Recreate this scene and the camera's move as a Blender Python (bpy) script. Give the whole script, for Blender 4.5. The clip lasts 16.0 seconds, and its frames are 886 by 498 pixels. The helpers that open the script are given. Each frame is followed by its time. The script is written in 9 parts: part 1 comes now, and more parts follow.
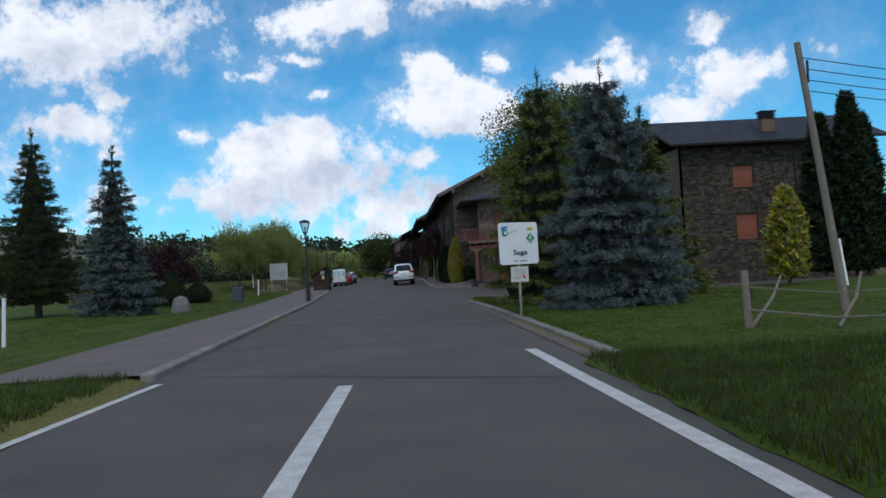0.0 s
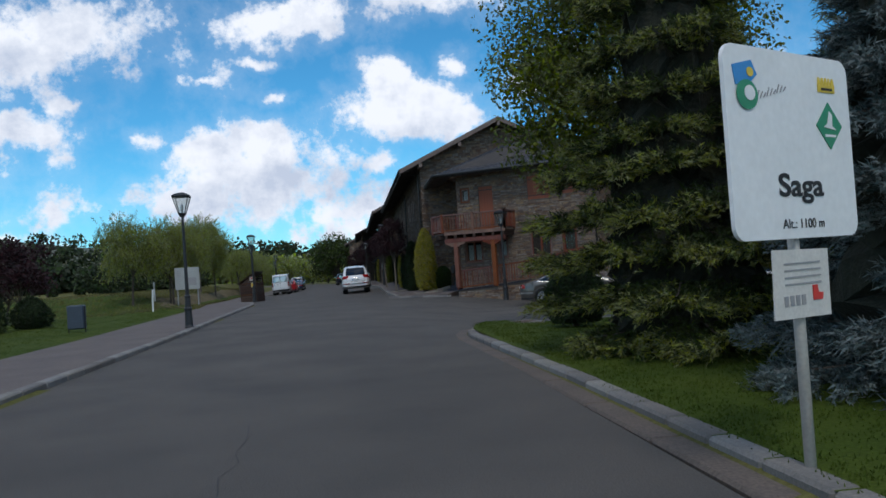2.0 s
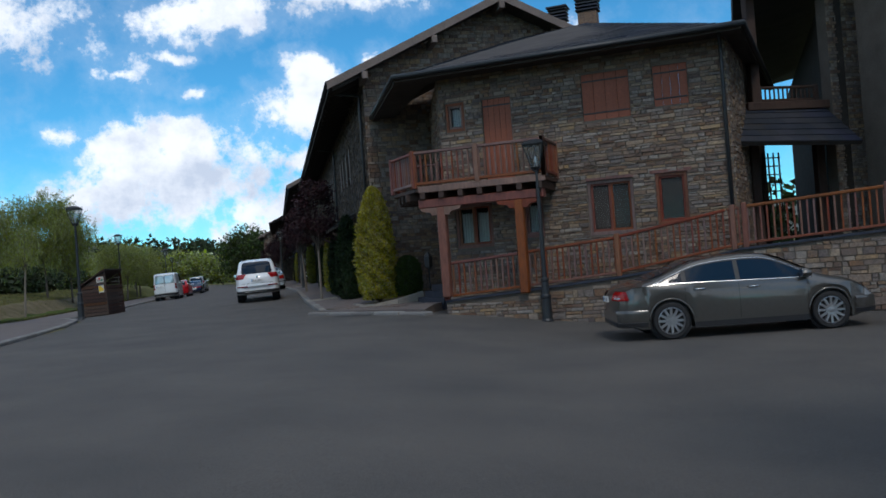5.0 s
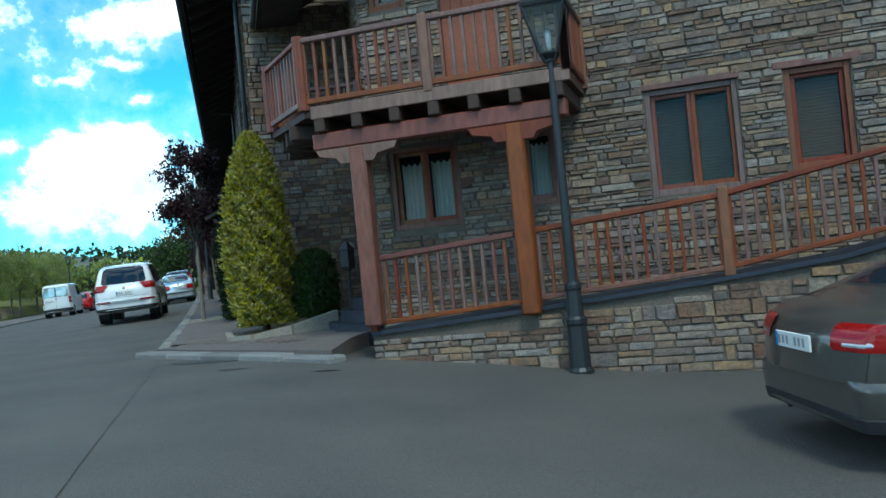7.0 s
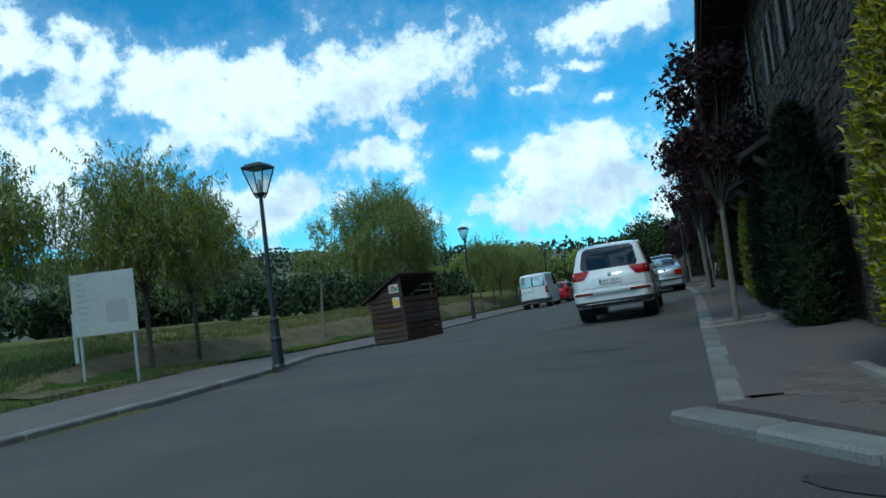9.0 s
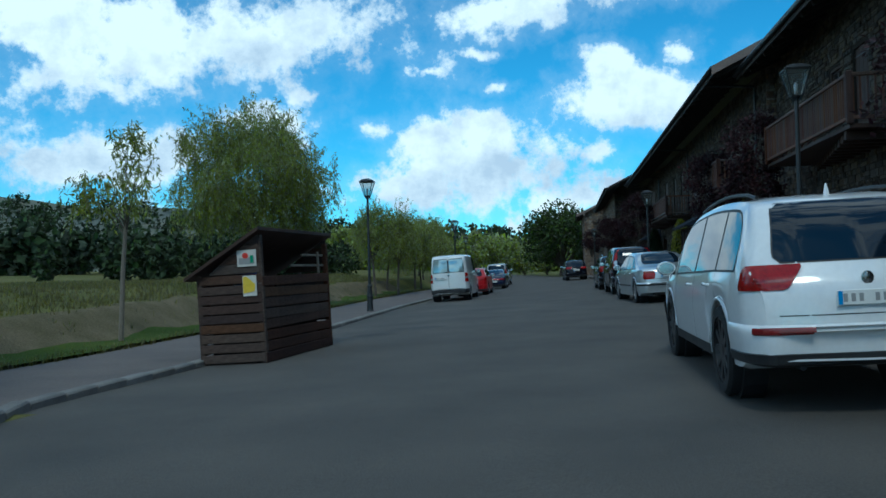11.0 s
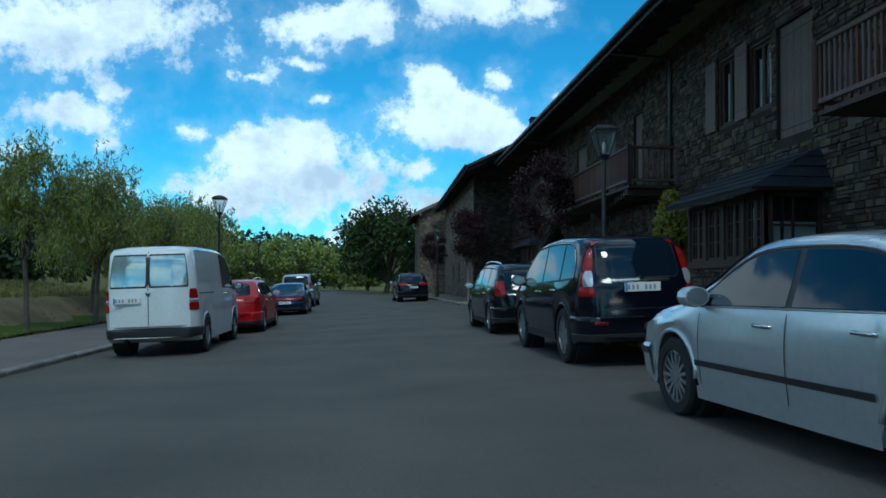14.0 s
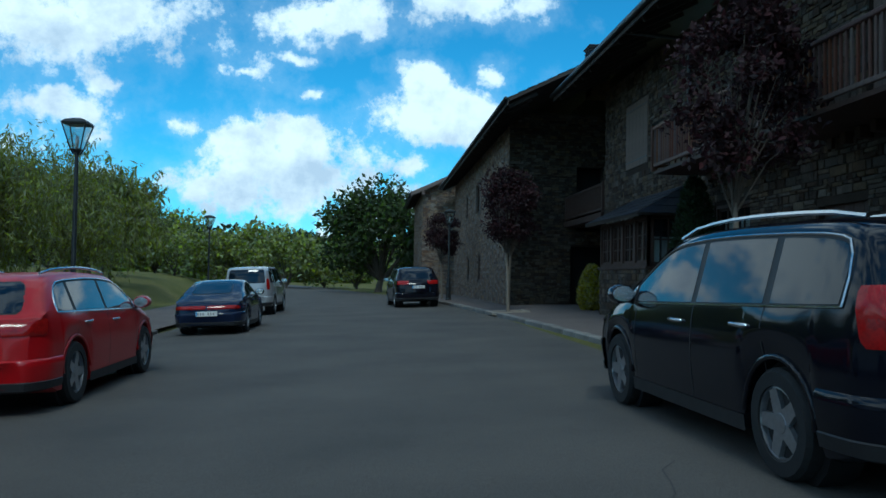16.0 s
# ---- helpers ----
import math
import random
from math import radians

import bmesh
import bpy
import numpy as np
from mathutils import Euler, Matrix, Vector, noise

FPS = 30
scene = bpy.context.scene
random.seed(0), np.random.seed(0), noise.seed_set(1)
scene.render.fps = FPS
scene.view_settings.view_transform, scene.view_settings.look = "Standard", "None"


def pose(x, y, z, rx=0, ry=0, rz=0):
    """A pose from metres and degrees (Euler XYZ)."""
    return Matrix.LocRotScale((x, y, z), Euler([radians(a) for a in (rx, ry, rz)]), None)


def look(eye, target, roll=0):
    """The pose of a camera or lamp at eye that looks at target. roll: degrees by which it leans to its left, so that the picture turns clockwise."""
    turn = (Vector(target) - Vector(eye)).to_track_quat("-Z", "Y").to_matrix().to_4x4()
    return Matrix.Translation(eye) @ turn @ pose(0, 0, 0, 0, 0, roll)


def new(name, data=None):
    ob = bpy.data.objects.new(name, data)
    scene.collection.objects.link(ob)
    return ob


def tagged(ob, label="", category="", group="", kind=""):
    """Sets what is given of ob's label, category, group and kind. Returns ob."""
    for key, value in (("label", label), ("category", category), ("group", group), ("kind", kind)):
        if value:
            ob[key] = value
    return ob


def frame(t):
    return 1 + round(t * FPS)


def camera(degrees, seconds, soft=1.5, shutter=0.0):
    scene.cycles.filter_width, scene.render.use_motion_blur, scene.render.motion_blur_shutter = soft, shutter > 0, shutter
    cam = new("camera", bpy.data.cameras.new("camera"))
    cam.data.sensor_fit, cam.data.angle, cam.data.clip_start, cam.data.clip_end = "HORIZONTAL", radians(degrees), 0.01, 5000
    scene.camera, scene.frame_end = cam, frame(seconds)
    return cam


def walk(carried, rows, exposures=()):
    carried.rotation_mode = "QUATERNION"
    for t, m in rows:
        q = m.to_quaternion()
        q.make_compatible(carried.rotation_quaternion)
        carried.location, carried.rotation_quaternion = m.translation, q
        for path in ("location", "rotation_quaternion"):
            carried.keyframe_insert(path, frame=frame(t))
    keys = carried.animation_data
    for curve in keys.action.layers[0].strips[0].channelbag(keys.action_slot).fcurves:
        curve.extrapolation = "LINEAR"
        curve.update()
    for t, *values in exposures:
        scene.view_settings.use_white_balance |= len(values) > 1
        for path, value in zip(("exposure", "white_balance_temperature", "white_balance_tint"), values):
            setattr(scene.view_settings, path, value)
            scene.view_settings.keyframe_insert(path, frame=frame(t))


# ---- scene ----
cam = camera(55.5, 16.0, soft=1.6)
PATH = [
    (0.000, look((-0.002, 0.001, 1.451), (0.582, 9.981, 1.673), -3.26)),
    (0.500, look((0.124, 4.906, 1.408), (1.054, 14.860, 1.647), -3.52)),
    (1.000, look((0.369, 9.559, 1.419), (1.477, 19.495, 1.643), -3.79)),
    (1.500, look((0.541, 13.724, 1.422), (1.670, 23.656, 1.720), -3.81)),
    (2.000, look((0.657, 17.303, 1.396), (1.733, 27.242, 1.630), -3.97)),
    (2.500, look((0.769, 21.438, 1.413), (1.779, 31.384, 1.645), -4.07)),
    (3.000, look((0.802, 25.354, 1.374), (1.699, 35.310, 1.628), -4.13)),
    (3.500, look((0.859, 28.923, 1.396), (1.637, 38.890, 1.611), -4.14)),
    (4.000, look((0.930, 32.172, 1.325), (1.789, 42.132, 1.565), -3.98)),
    (4.500, look((1.158, 35.262, 1.310), (2.403, 45.181, 1.561), -3.69)),
    (4.700, look((1.334, 36.458, 1.289), (2.850, 46.341, 1.467), -4.00)),
    (5.225, look((2.023, 39.602, 1.267), (4.344, 49.328, 1.426), -4.25)),
    (5.750, look((3.111, 42.554, 1.220), (6.163, 52.076, 1.337), -4.80)),
    (6.275, look((4.039, 45.238, 1.173), (7.370, 54.667, 1.248), -5.36)),
    (6.800, look((4.246, 47.578, 1.151), (7.032, 57.182, 1.208), -5.61)),
    (7.000, look((4.109, 48.379, 1.120), (6.586, 58.067, 1.249), -5.57)),
    (7.500, look((3.794, 50.434, 1.209), (5.094, 60.347, 1.433), -6.56)),
    (8.000, look((3.551, 51.920, 1.140), (3.263, 61.908, 1.529), -6.27)),
    (8.500, look((3.360, 53.900, 1.110), (1.721, 63.753, 1.581), -6.46)),
    (8.700, look((3.200, 54.750, 1.120), (1.025, 64.496, 1.662), -6.97)),
    (9.225, look((2.387, 58.386, 1.091), (-0.748, 67.865, 1.652), -6.04)),
    (9.750, look((1.076, 61.416, 1.210), (-2.081, 70.894, 1.644), -4.17)),
    (10.275, look((-0.319, 64.705, 1.330), (-2.933, 74.352, 1.636), -2.31)),
    (10.800, look((-1.320, 68.305, 1.384), (-3.113, 78.140, 1.632), -1.46)),
    (11.000, look((-1.630, 69.801, 1.386), (-3.082, 79.692, 1.614), -1.50)),
    (11.500, look((-2.181, 73.335, 1.391), (-2.818, 83.312, 1.629), -0.82)),
    (12.000, look((-2.442, 77.133, 1.360), (-2.415, 87.130, 1.617), -0.11)),
    (12.500, look((-2.544, 80.921, 1.343), (-2.065, 90.904, 1.683), 0.06)),
    (13.000, look((-2.609, 84.660, 1.343), (-2.001, 94.636, 1.666), 0.23)),
    (13.500, look((-2.550, 88.553, 1.340), (-1.863, 98.523, 1.706), 0.46)),
    (14.000, look((-2.594, 92.448, 1.362), (-1.901, 102.417, 1.733), 0.50)),
    (14.500, look((-2.601, 96.129, 1.386), (-1.935, 106.098, 1.807), 0.67)),
    (15.000, look((-2.595, 99.839, 1.387), (-1.923, 109.810, 1.755), 0.74)),
    (15.500, look((-2.600, 103.848, 1.390), (-1.859, 113.815, 1.719), 0.91)),
    (16.000, look((-2.661, 107.290, 1.350), (-1.862, 117.252, 1.686), 1.01)),
]
walk(cam, PATH, exposures=[(0.0, -0.25, 5950, 12), (4.6, -0.2, 5950, 12), (6.8, 0.75, 5350, -8), (7.6, 0.58, 5300, -9), (8.6, 0.05, 5250, -9), (10.9, -0.22, 5100, -8), (16.0, -0.17, 5100, -8)])

# ---- light ----
def nodes_of(tree):
    tree.nodes.clear()
    return tree.nodes, tree.links


SUN_EL, SUN_AZ = 52.0, 182.0      # degrees; azimuth from +y, clockwise
world = bpy.data.worlds.new("sky")
scene.world = world
world.use_nodes = True
N, L = nodes_of(world.node_tree)
w_out = N.new("ShaderNodeOutputWorld")
w_bg = N.new("ShaderNodeBackground")
w_bg.inputs["Strength"].default_value = 0.12
w_sky = N.new("ShaderNodeTexSky")
w_sky.sky_type, w_sky.sun_disc = "NISHITA", False
w_sky.sun_elevation, w_sky.sun_rotation = radians(SUN_EL), radians(SUN_AZ)
w_sky.altitude, w_sky.air_density, w_sky.dust_density, w_sky.ozone_density = 1100, 1.0, 0.3, 2.5
w_co = N.new("ShaderNodeTexCoord")


def wmath(op, a, b=None, c=None, clamp=False):
    n = N.new("ShaderNodeMath")
    n.operation, n.use_clamp = op, clamp
    for k, v in enumerate((a, b, c)):
        if v is None:
            continue
        if isinstance(v, (int, float)):
            n.inputs[k].default_value = v
        else:
            L.new(v, n.inputs[k])
    return n.outputs[0]


w_sep = N.new("ShaderNodeSeparateXYZ")
L.new(w_co.outputs["Generated"], w_sep.inputs[0])
sx, sy, sz = w_sep.outputs
w_bend = N.new("ShaderNodeTexNoise")
w_bend.inputs["Scale"].default_value, w_bend.inputs["Detail"].default_value, w_bend.inputs["Roughness"].default_value = 5.5, 6.0, 0.6
L.new(w_co.outputs["Generated"], w_bend.inputs["Vector"])
w_b3 = N.new("ShaderNodeSeparateColor")
L.new(w_bend.outputs["Color"], w_b3.inputs[0])
s_az = wmath("ADD", wmath("ARCTAN2", sx, sy), wmath("MULTIPLY", wmath("SUBTRACT", w_b3.outputs[0], 0.5), 0.2))
s_el = wmath("ADD", wmath("ARCSINE", sz), wmath("MULTIPLY", wmath("SUBTRACT", w_b3.outputs[1], 0.5), 0.085))
w_warp = N.new("ShaderNodeTexNoise")
w_warp.inputs["Scale"].default_value, w_warp.inputs["Detail"].default_value, w_warp.inputs["Roughness"].default_value = 9.0, 8.0, 0.62
L.new(w_co.outputs["Generated"], w_warp.inputs["Vector"])
w_n2 = N.new("ShaderNodeTexNoise")
w_n2.inputs["Scale"].default_value, w_n2.inputs["Detail"].default_value, w_n2.inputs["Roughness"].default_value = 3.1, 7.0, 0.58
w_map = N.new("ShaderNodeMapping")
w_map.inputs["Scale"].default_value = (1, 1, 2.6)
w_map.inputs["Location"].default_value = (3.1, 1.7, 0.4)
L.new(w_co.outputs["Generated"], w_map.inputs[0])
L.new(w_map.outputs[0], w_n2.inputs["Vector"])
# cumulus banks: azimuth, elevation, half width, half height in degrees, and thickness
CLOUDS = [(-6.0, 5.8, 8.4, 4.0, 1.3), (-1.0, 4.2, 9.0, 2.8, 1.1), (-5.6, 8.4, 3.6, 2.2, 1.15), (-10.6, 6.0, 3.2, 1.8, 1.0), (4.6, 11.0, 7.6, 2.2, 1.2), (1.4, 12.6, 2.6, 1.5, 1.0), (8.6, 10.6, 3.6, 1.6, 1.1), (-17.5, 15.4, 10.0, 3.8, 1.25),
          (-4.2, 17.2, 6.4, 2.5, 1.2), (7.5, 13.9, 1.9, 1.2, 0.95), (24.5, 11.6, 5.8, 2.8, 1.2), (13.8, 12.2, 3.0, 1.8, 0.95), (20.0, 9.6, 4.5, 1.6, 0.9),
          (-28.0, 15.5, 12.0, 4.6, 1.25), (-19.5, 10.0, 5.0, 1.8, 0.8), (-29.0, 7.5, 13.0, 2.8, 1.0), (-42.0, 12.0, 13.0, 6.5, 1.2),
          (22.3, 14.7, 2.6, 1.3, 0.95), (6.4, 18.6, 5.2, 1.7, 1.05), (-15.0, 5.4, 8.0, 1.8, 0.75), (-16.6, 11.9, 2.0, 1.3, 0.8),
          (-5.2, 12.0, 1.5, 0.6, 0.75), (-6.0, 14.4, 1.0, 0.5, 0.65), (1.2, 7.4, 2.0, 1.0, 1.0), (-13.8, 9.0, 2.0, 0.9, 0.75), (-9.6, 13.0, 1.0, 0.5, 0.55), (10.0, 2.5, 14.0, 2.2, 0.9), (-22, 3.0, 16.0, 2.2, 0.75)]
cover = None
for az, el, wa, we, thick in CLOUDS:
    dx = wmath("DIVIDE", wmath("SUBTRACT", s_az, radians(az)), radians(wa))
    dy = wmath("DIVIDE", wmath("SUBTRACT", s_el, radians(el)), radians(we))
    r2 = wmath("ADD", wmath("MULTIPLY", dx, dx), wmath("MULTIPLY", dy, dy))
    blob = wmath("MULTIPLY", wmath("SUBTRACT", 1.0, wmath("SQRT", r2)), thick)
    cover = blob if cover is None else wmath("MAXIMUM", cover, blob)
# away from the banks the same fair-weather clouds go on all round
ring = wmath("MULTIPLY", wmath("SUBTRACT", w_n2.outputs["Fac"], 0.44), 5.0)
aside = wmath("MULTIPLY", wmath("SUBTRACT", wmath("MAXIMUM", wmath("MULTIPLY", wmath("SUBTRACT", wmath("ABSOLUTE", s_az), 0.55), 4.0), wmath("MULTIPLY", wmath("SUBTRACT", s_el, 0.36), 5.0)), 0.0), 1.0, clamp=True)
cover = wmath("MAXIMUM", cover, wmath("SUBTRACT", wmath("MULTIPLY", ring, aside), wmath("MULTIPLY", wmath("SUBTRACT", 1.0, aside), 1.0)))
w_fine = N.new("ShaderNodeTexNoise")
w_fine.inputs["Scale"].default_value, w_fine.inputs["Detail"].default_value, w_fine.inputs["Roughness"].default_value = 26.0, 8.0, 0.66
L.new(w_co.outputs["Generated"], w_fine.inputs["Vector"])
ragged = wmath("ADD", cover, wmath("MULTIPLY", wmath("SUBTRACT", w_warp.outputs["Fac"], 0.5), 3.6))
ragged = wmath("ADD", ragged, wmath("MULTIPLY", wmath("SUBTRACT", w_fine.outputs["Fac"], 0.5), 1.9))
c_mask = N.new("ShaderNodeMapRange")
c_mask.interpolation_type = "SMOOTHSTEP"
c_mask.inputs["From Min"].default_value, c_mask.inputs["From Max"].default_value = 0.08, 0.72
L.new(ragged, c_mask.inputs["Value"])
c_shade = N.new("ShaderNodeMapRange")
c_shade.inputs["From Min"].default_value, c_shade.inputs["From Max"].default_value = 0.27, 0.56
# tops that stand out from what lies above them catch the light
w_up = N.new("ShaderNodeMapping")
w_up.inputs["Location"].default_value = (0.012, 0, -0.03)
L.new(w_co.outputs["Generated"], w_up.inputs[0])
w_above = N.new("ShaderNodeTexNoise")
w_above.inputs["Scale"].default_value, w_above.inputs["Detail"].default_value, w_above.inputs["Roughness"].default_value = 9.0, 8.0, 0.62
L.new(w_up.outputs[0], w_above.inputs["Vector"])
w_relief = wmath("SUBTRACT", w_above.outputs["Fac"], w_warp.outputs["Fac"])
L.new(wmath("ADD", w_n2.outputs["Fac"], wmath("MULTIPLY", w_relief, 1.1)), c_shade.inputs["Value"])
c_veil = N.new("ShaderNodeMapRange")
c_veil.interpolation_type = "SMOOTHSTEP"
c_veil.inputs["From Min"].default_value, c_veil.inputs["From Max"].default_value, c_veil.inputs["To Max"].default_value = -0.6, 0.6, 0.32
L.new(ragged, c_veil.inputs["Value"])
c_all = wmath("MAXIMUM", c_mask.outputs[0], wmath("MULTIPLY", c_veil.outputs[0], w_b3.outputs[2]))
c_col = N.new("ShaderNodeMix")
c_col.data_type = "RGBA"
c_col.inputs["A"].default_value, c_col.inputs["B"].default_value = (5.6, 6.1, 6.9, 1), (9.4, 9.4, 9.3, 1)
L.new(c_shade.outputs[0], c_col.inputs["Factor"])
c_tint = N.new("ShaderNodeMix")
c_tint.data_type, c_tint.blend_type = "RGBA", "MULTIPLY"
c_tint.inputs["Factor"].default_value = 1.0
c_tint.inputs["B"].default_value = (0.42, 1.02, 1.14, 1)
L.new(w_sky.outputs[0], c_tint.inputs["A"])
c_mix = N.new("ShaderNodeMix")
c_mix.data_type = "RGBA"
L.new(c_all, c_mix.inputs["Factor"])
L.new(c_tint.outputs["Result"], c_mix.inputs["A"])
L.new(c_col.outputs["Result"], c_mix.inputs["B"])
L.new(c_mix.outputs["Result"], w_bg.inputs["Color"])
L.new(w_bg.outputs[0], w_out.inputs[0])

sun = new("sun", bpy.data.lights.new("sun", "SUN"))
sun.data.energy, sun.data.angle, sun.data.color = 1.3, radians(12), (1.0, 0.9, 0.76)
sa, se = radians(SUN_AZ), radians(SUN_EL)
sun.matrix_world = look((80 * math.sin(sa) * math.cos(se), 80 * math.cos(sa) * math.cos(se), 80 * math.sin(se)), (0, 0, 0))


# ---- materials ----
def material(name, colour, rough=0.8, vary=0.25, scale=3.0, fine=40.0, bump=0.2, metal=0.0, second=None, spread=0.5, island=0.0, piece=0.0, coat=0.0, stretch=(1, 1, 1), trans=0.0, depth=0.01, ior=1.5, spec=0.5):
    """Two scales of noise on the colour, a bump from the finer one; island / piece: how far single pieces differ."""
    m = bpy.data.materials.new(name)
    m.use_nodes = True
    n, l = nodes_of(m.node_tree)
    out = n.new("ShaderNodeOutputMaterial")
    b = n.new("ShaderNodeBsdfPrincipled")
    b.inputs["Specular IOR Level"].default_value = spec
    b.inputs["Roughness"].default_value, b.inputs["Metallic"].default_value = rough, metal
    b.inputs["Coat Weight"].default_value = coat
    b.inputs["IOR"].default_value = ior
    b.inputs["Coat Roughness"].default_value = 0.06
    co = n.new("ShaderNodeTexCoord")
    mp = n.new("ShaderNodeMapping")
    mp.inputs["Scale"].default_value = stretch
    l.new(co.outputs["Object"], mp.inputs[0])
    big, small = n.new("ShaderNodeTexNoise"), n.new("ShaderNodeTexNoise")
    for tex, sc in ((big, scale), (small, fine)):
        tex.inputs["Scale"].default_value, tex.inputs["Detail"].default_value = sc, 5.0
        l.new(mp.outputs[0], tex.inputs["Vector"])
    ramp = n.new("ShaderNodeMapRange")
    ramp.inputs["From Min"].default_value, ramp.inputs["From Max"].default_value = 0.5 - spread / 2, 0.5 + spread / 2
    l.new(big.outputs["Fac"], ramp.inputs["Value"])
    two = n.new("ShaderNodeMix")
    two.data_type = "RGBA"
    two.inputs["A"].default_value = (*colour, 1)
    two.inputs["B"].default_value = (*(second or [c * (1 - vary) for c in colour]), 1)
    l.new(ramp.outputs[0], two.inputs["Factor"])
    hsv = n.new("ShaderNodeHueSaturation")
    l.new(two.outputs["Result"], hsv.inputs["Color"])
    val = n.new("ShaderNodeMapRange")
    val.inputs["To Min"].default_value, val.inputs["To Max"].default_value = 1 - vary * 0.8, 1 + vary * 0.8
    val.inputs["From Min"].default_value, val.inputs["From Max"].default_value = 0.25, 0.75
    l.new(small.outputs["Fac"], val.inputs["Value"])
    last = val.outputs[0]
    if island or piece:
        rnd = n.new("ShaderNodeNewGeometry").outputs["Random Per Island"] if island else n.new("ShaderNodeObjectInfo").outputs["Random"]
        far = n.new("ShaderNodeMapRange")
        far.inputs["To Min"].default_value, far.inputs["To Max"].default_value = 1 - (island or piece), 1 + (island or piece)
        l.new(rnd, far.inputs["Value"])
        mul = n.new("ShaderNodeMath")
        mul.operation = "MULTIPLY"
        l.new(last, mul.inputs[0])
        l.new(far.outputs[0], mul.inputs[1])
        last = mul.outputs[0]
        hue = n.new("ShaderNodeMath")
        hue.operation = "MULTIPLY_ADD"
        l.new(rnd, hue.inputs[0])
        hue.inputs[1].default_value, hue.inputs[2].default_value = 0.03, 0.485
        l.new(hue.outputs[0], hsv.inputs["Hue"])
        # a second share of the pieces is warmer
        frac = n.new("ShaderNodeMath")
        frac.operation = "MULTIPLY"
        l.new(rnd, frac.inputs[0])
        frac.inputs[1].default_value = 37.0
        fr2 = n.new("ShaderNodeMath")
        fr2.operation = "FRACT"
        l.new(frac.outputs[0], fr2.inputs[0])
        sat = n.new("ShaderNodeMapRange")
        sat.inputs["To Min"].default_value, sat.inputs["To Max"].default_value = 0.5, 1.3
        l.new(fr2.outputs[0], sat.inputs["Value"])
        l.new(sat.outputs[0], hsv.inputs["Saturation"])
    l.new(last, hsv.inputs["Value"])
    l.new(hsv.outputs[0], b.inputs["Base Color"])
    if bump:
        bp = n.new("ShaderNodeBump")
        bp.inputs["Strength"].default_value, bp.inputs["Distance"].default_value = bump, depth
        l.new(small.outputs["Fac"], bp.inputs["Height"])
        l.new(bp.outputs[0], b.inputs["Normal"])
    rr = n.new("ShaderNodeMapRange")
    rr.inputs["To Min"].default_value, rr.inputs["To Max"].default_value = max(rough - 0.08, 0.02), min(rough + 0.08, 1)
    l.new(big.outputs["Fac"], rr.inputs["Value"])
    l.new(rr.outputs[0], b.inputs["Roughness"])
    if trans:
        tr = n.new("ShaderNodeBsdfTranslucent")
        l.new(hsv.outputs[0], tr.inputs["Color"])
        mx = n.new("ShaderNodeMixShader")
        mx.inputs[0].default_value = trans
        l.new(b.outputs[0], mx.inputs[1])
        l.new(tr.outputs[0], mx.inputs[2])
        l.new(mx.outputs[0], out.inputs[0])
    else:
        l.new(b.outputs[0], out.inputs[0])
    return m


def glass_material(name, colour=(0.02, 0.025, 0.03), clear=0.35, ior=1.5):
    """Tinted glass: partly see-through, glossy."""
    m = bpy.data.materials.new(name)
    m.use_nodes = True
    n, l = nodes_of(m.node_tree)
    out = n.new("ShaderNodeOutputMaterial")
    b = n.new("ShaderNodeBsdfPrincipled")
    b.inputs["Base Color"].default_value = (*colour, 1)
    b.inputs["Roughness"].default_value = 0.03
    b.inputs["IOR"].default_value = ior
    t = n.new("ShaderNodeBsdfTransparent")
    t.inputs["Color"].default_value = (0.9, 0.93, 0.92, 1) if clear > 0.5 else (0.55, 0.62, 0.62, 1)
    mx = n.new("ShaderNodeMixShader")
    mx.inputs[0].default_value = 1 - clear
    l.new(t.outputs[0], mx.inputs[1])
    l.new(b.outputs[0], mx.inputs[2])
    l.new(mx.outputs[0], out.inputs[0])
    return m


ASPHALT = material("asphalt", (0.093, 0.082, 0.071), 0.9, 0.45, 0.55, 60, 0.9, second=(0.056, 0.052, 0.048), depth=0.014)
PATCH = material("asphalt_patch", (0.052, 0.049, 0.047), 0.85, 0.3, 2.0, 60, 0.4)
CRACK = material("tar_seam", (0.03, 0.03, 0.032), 0.8, 0.3, 2.0, 60, 0.2)
LINE = material("road_paint", (0.55, 0.55, 0.53), 0.7, 0.35, 5.0, 50, 0.3, second=(0.36, 0.36, 0.35))
GRASS = material("lawn", (0.064, 0.088, 0.011), 0.95, 0.4, 0.5, 30, 0.5, second=(0.034, 0.058, 0.006), depth=0.03, spec=0.12)
MEADOW = material("meadow", (0.15, 0.135, 0.045), 0.95, 0.4, 0.18, 14, 0.8, second=(0.075, 0.085, 0.022), depth=0.05, spec=0.12)
EARTH = material("dry_earth", (0.17, 0.135, 0.085), 0.95, 0.4, 1.2, 25, 0.8, second=(0.09, 0.08, 0.04), depth=0.03, spec=0.12)
PAVING = material("footpath_paving", (0.13, 0.105, 0.092), 0.9, 0.3, 0.8, 30, 0.4, second=(0.095, 0.08, 0.075))
TILE = material("paving_block", (0.125, 0.095, 0.082), 0.88, 0.25, 1.5, 40, 0.3, piece=0.25)
KERB = material("kerb_concrete", (0.21, 0.198, 0.18), 0.9, 0.3, 2.0, 40, 0.4, second=(0.135, 0.128, 0.118), piece=0.2)
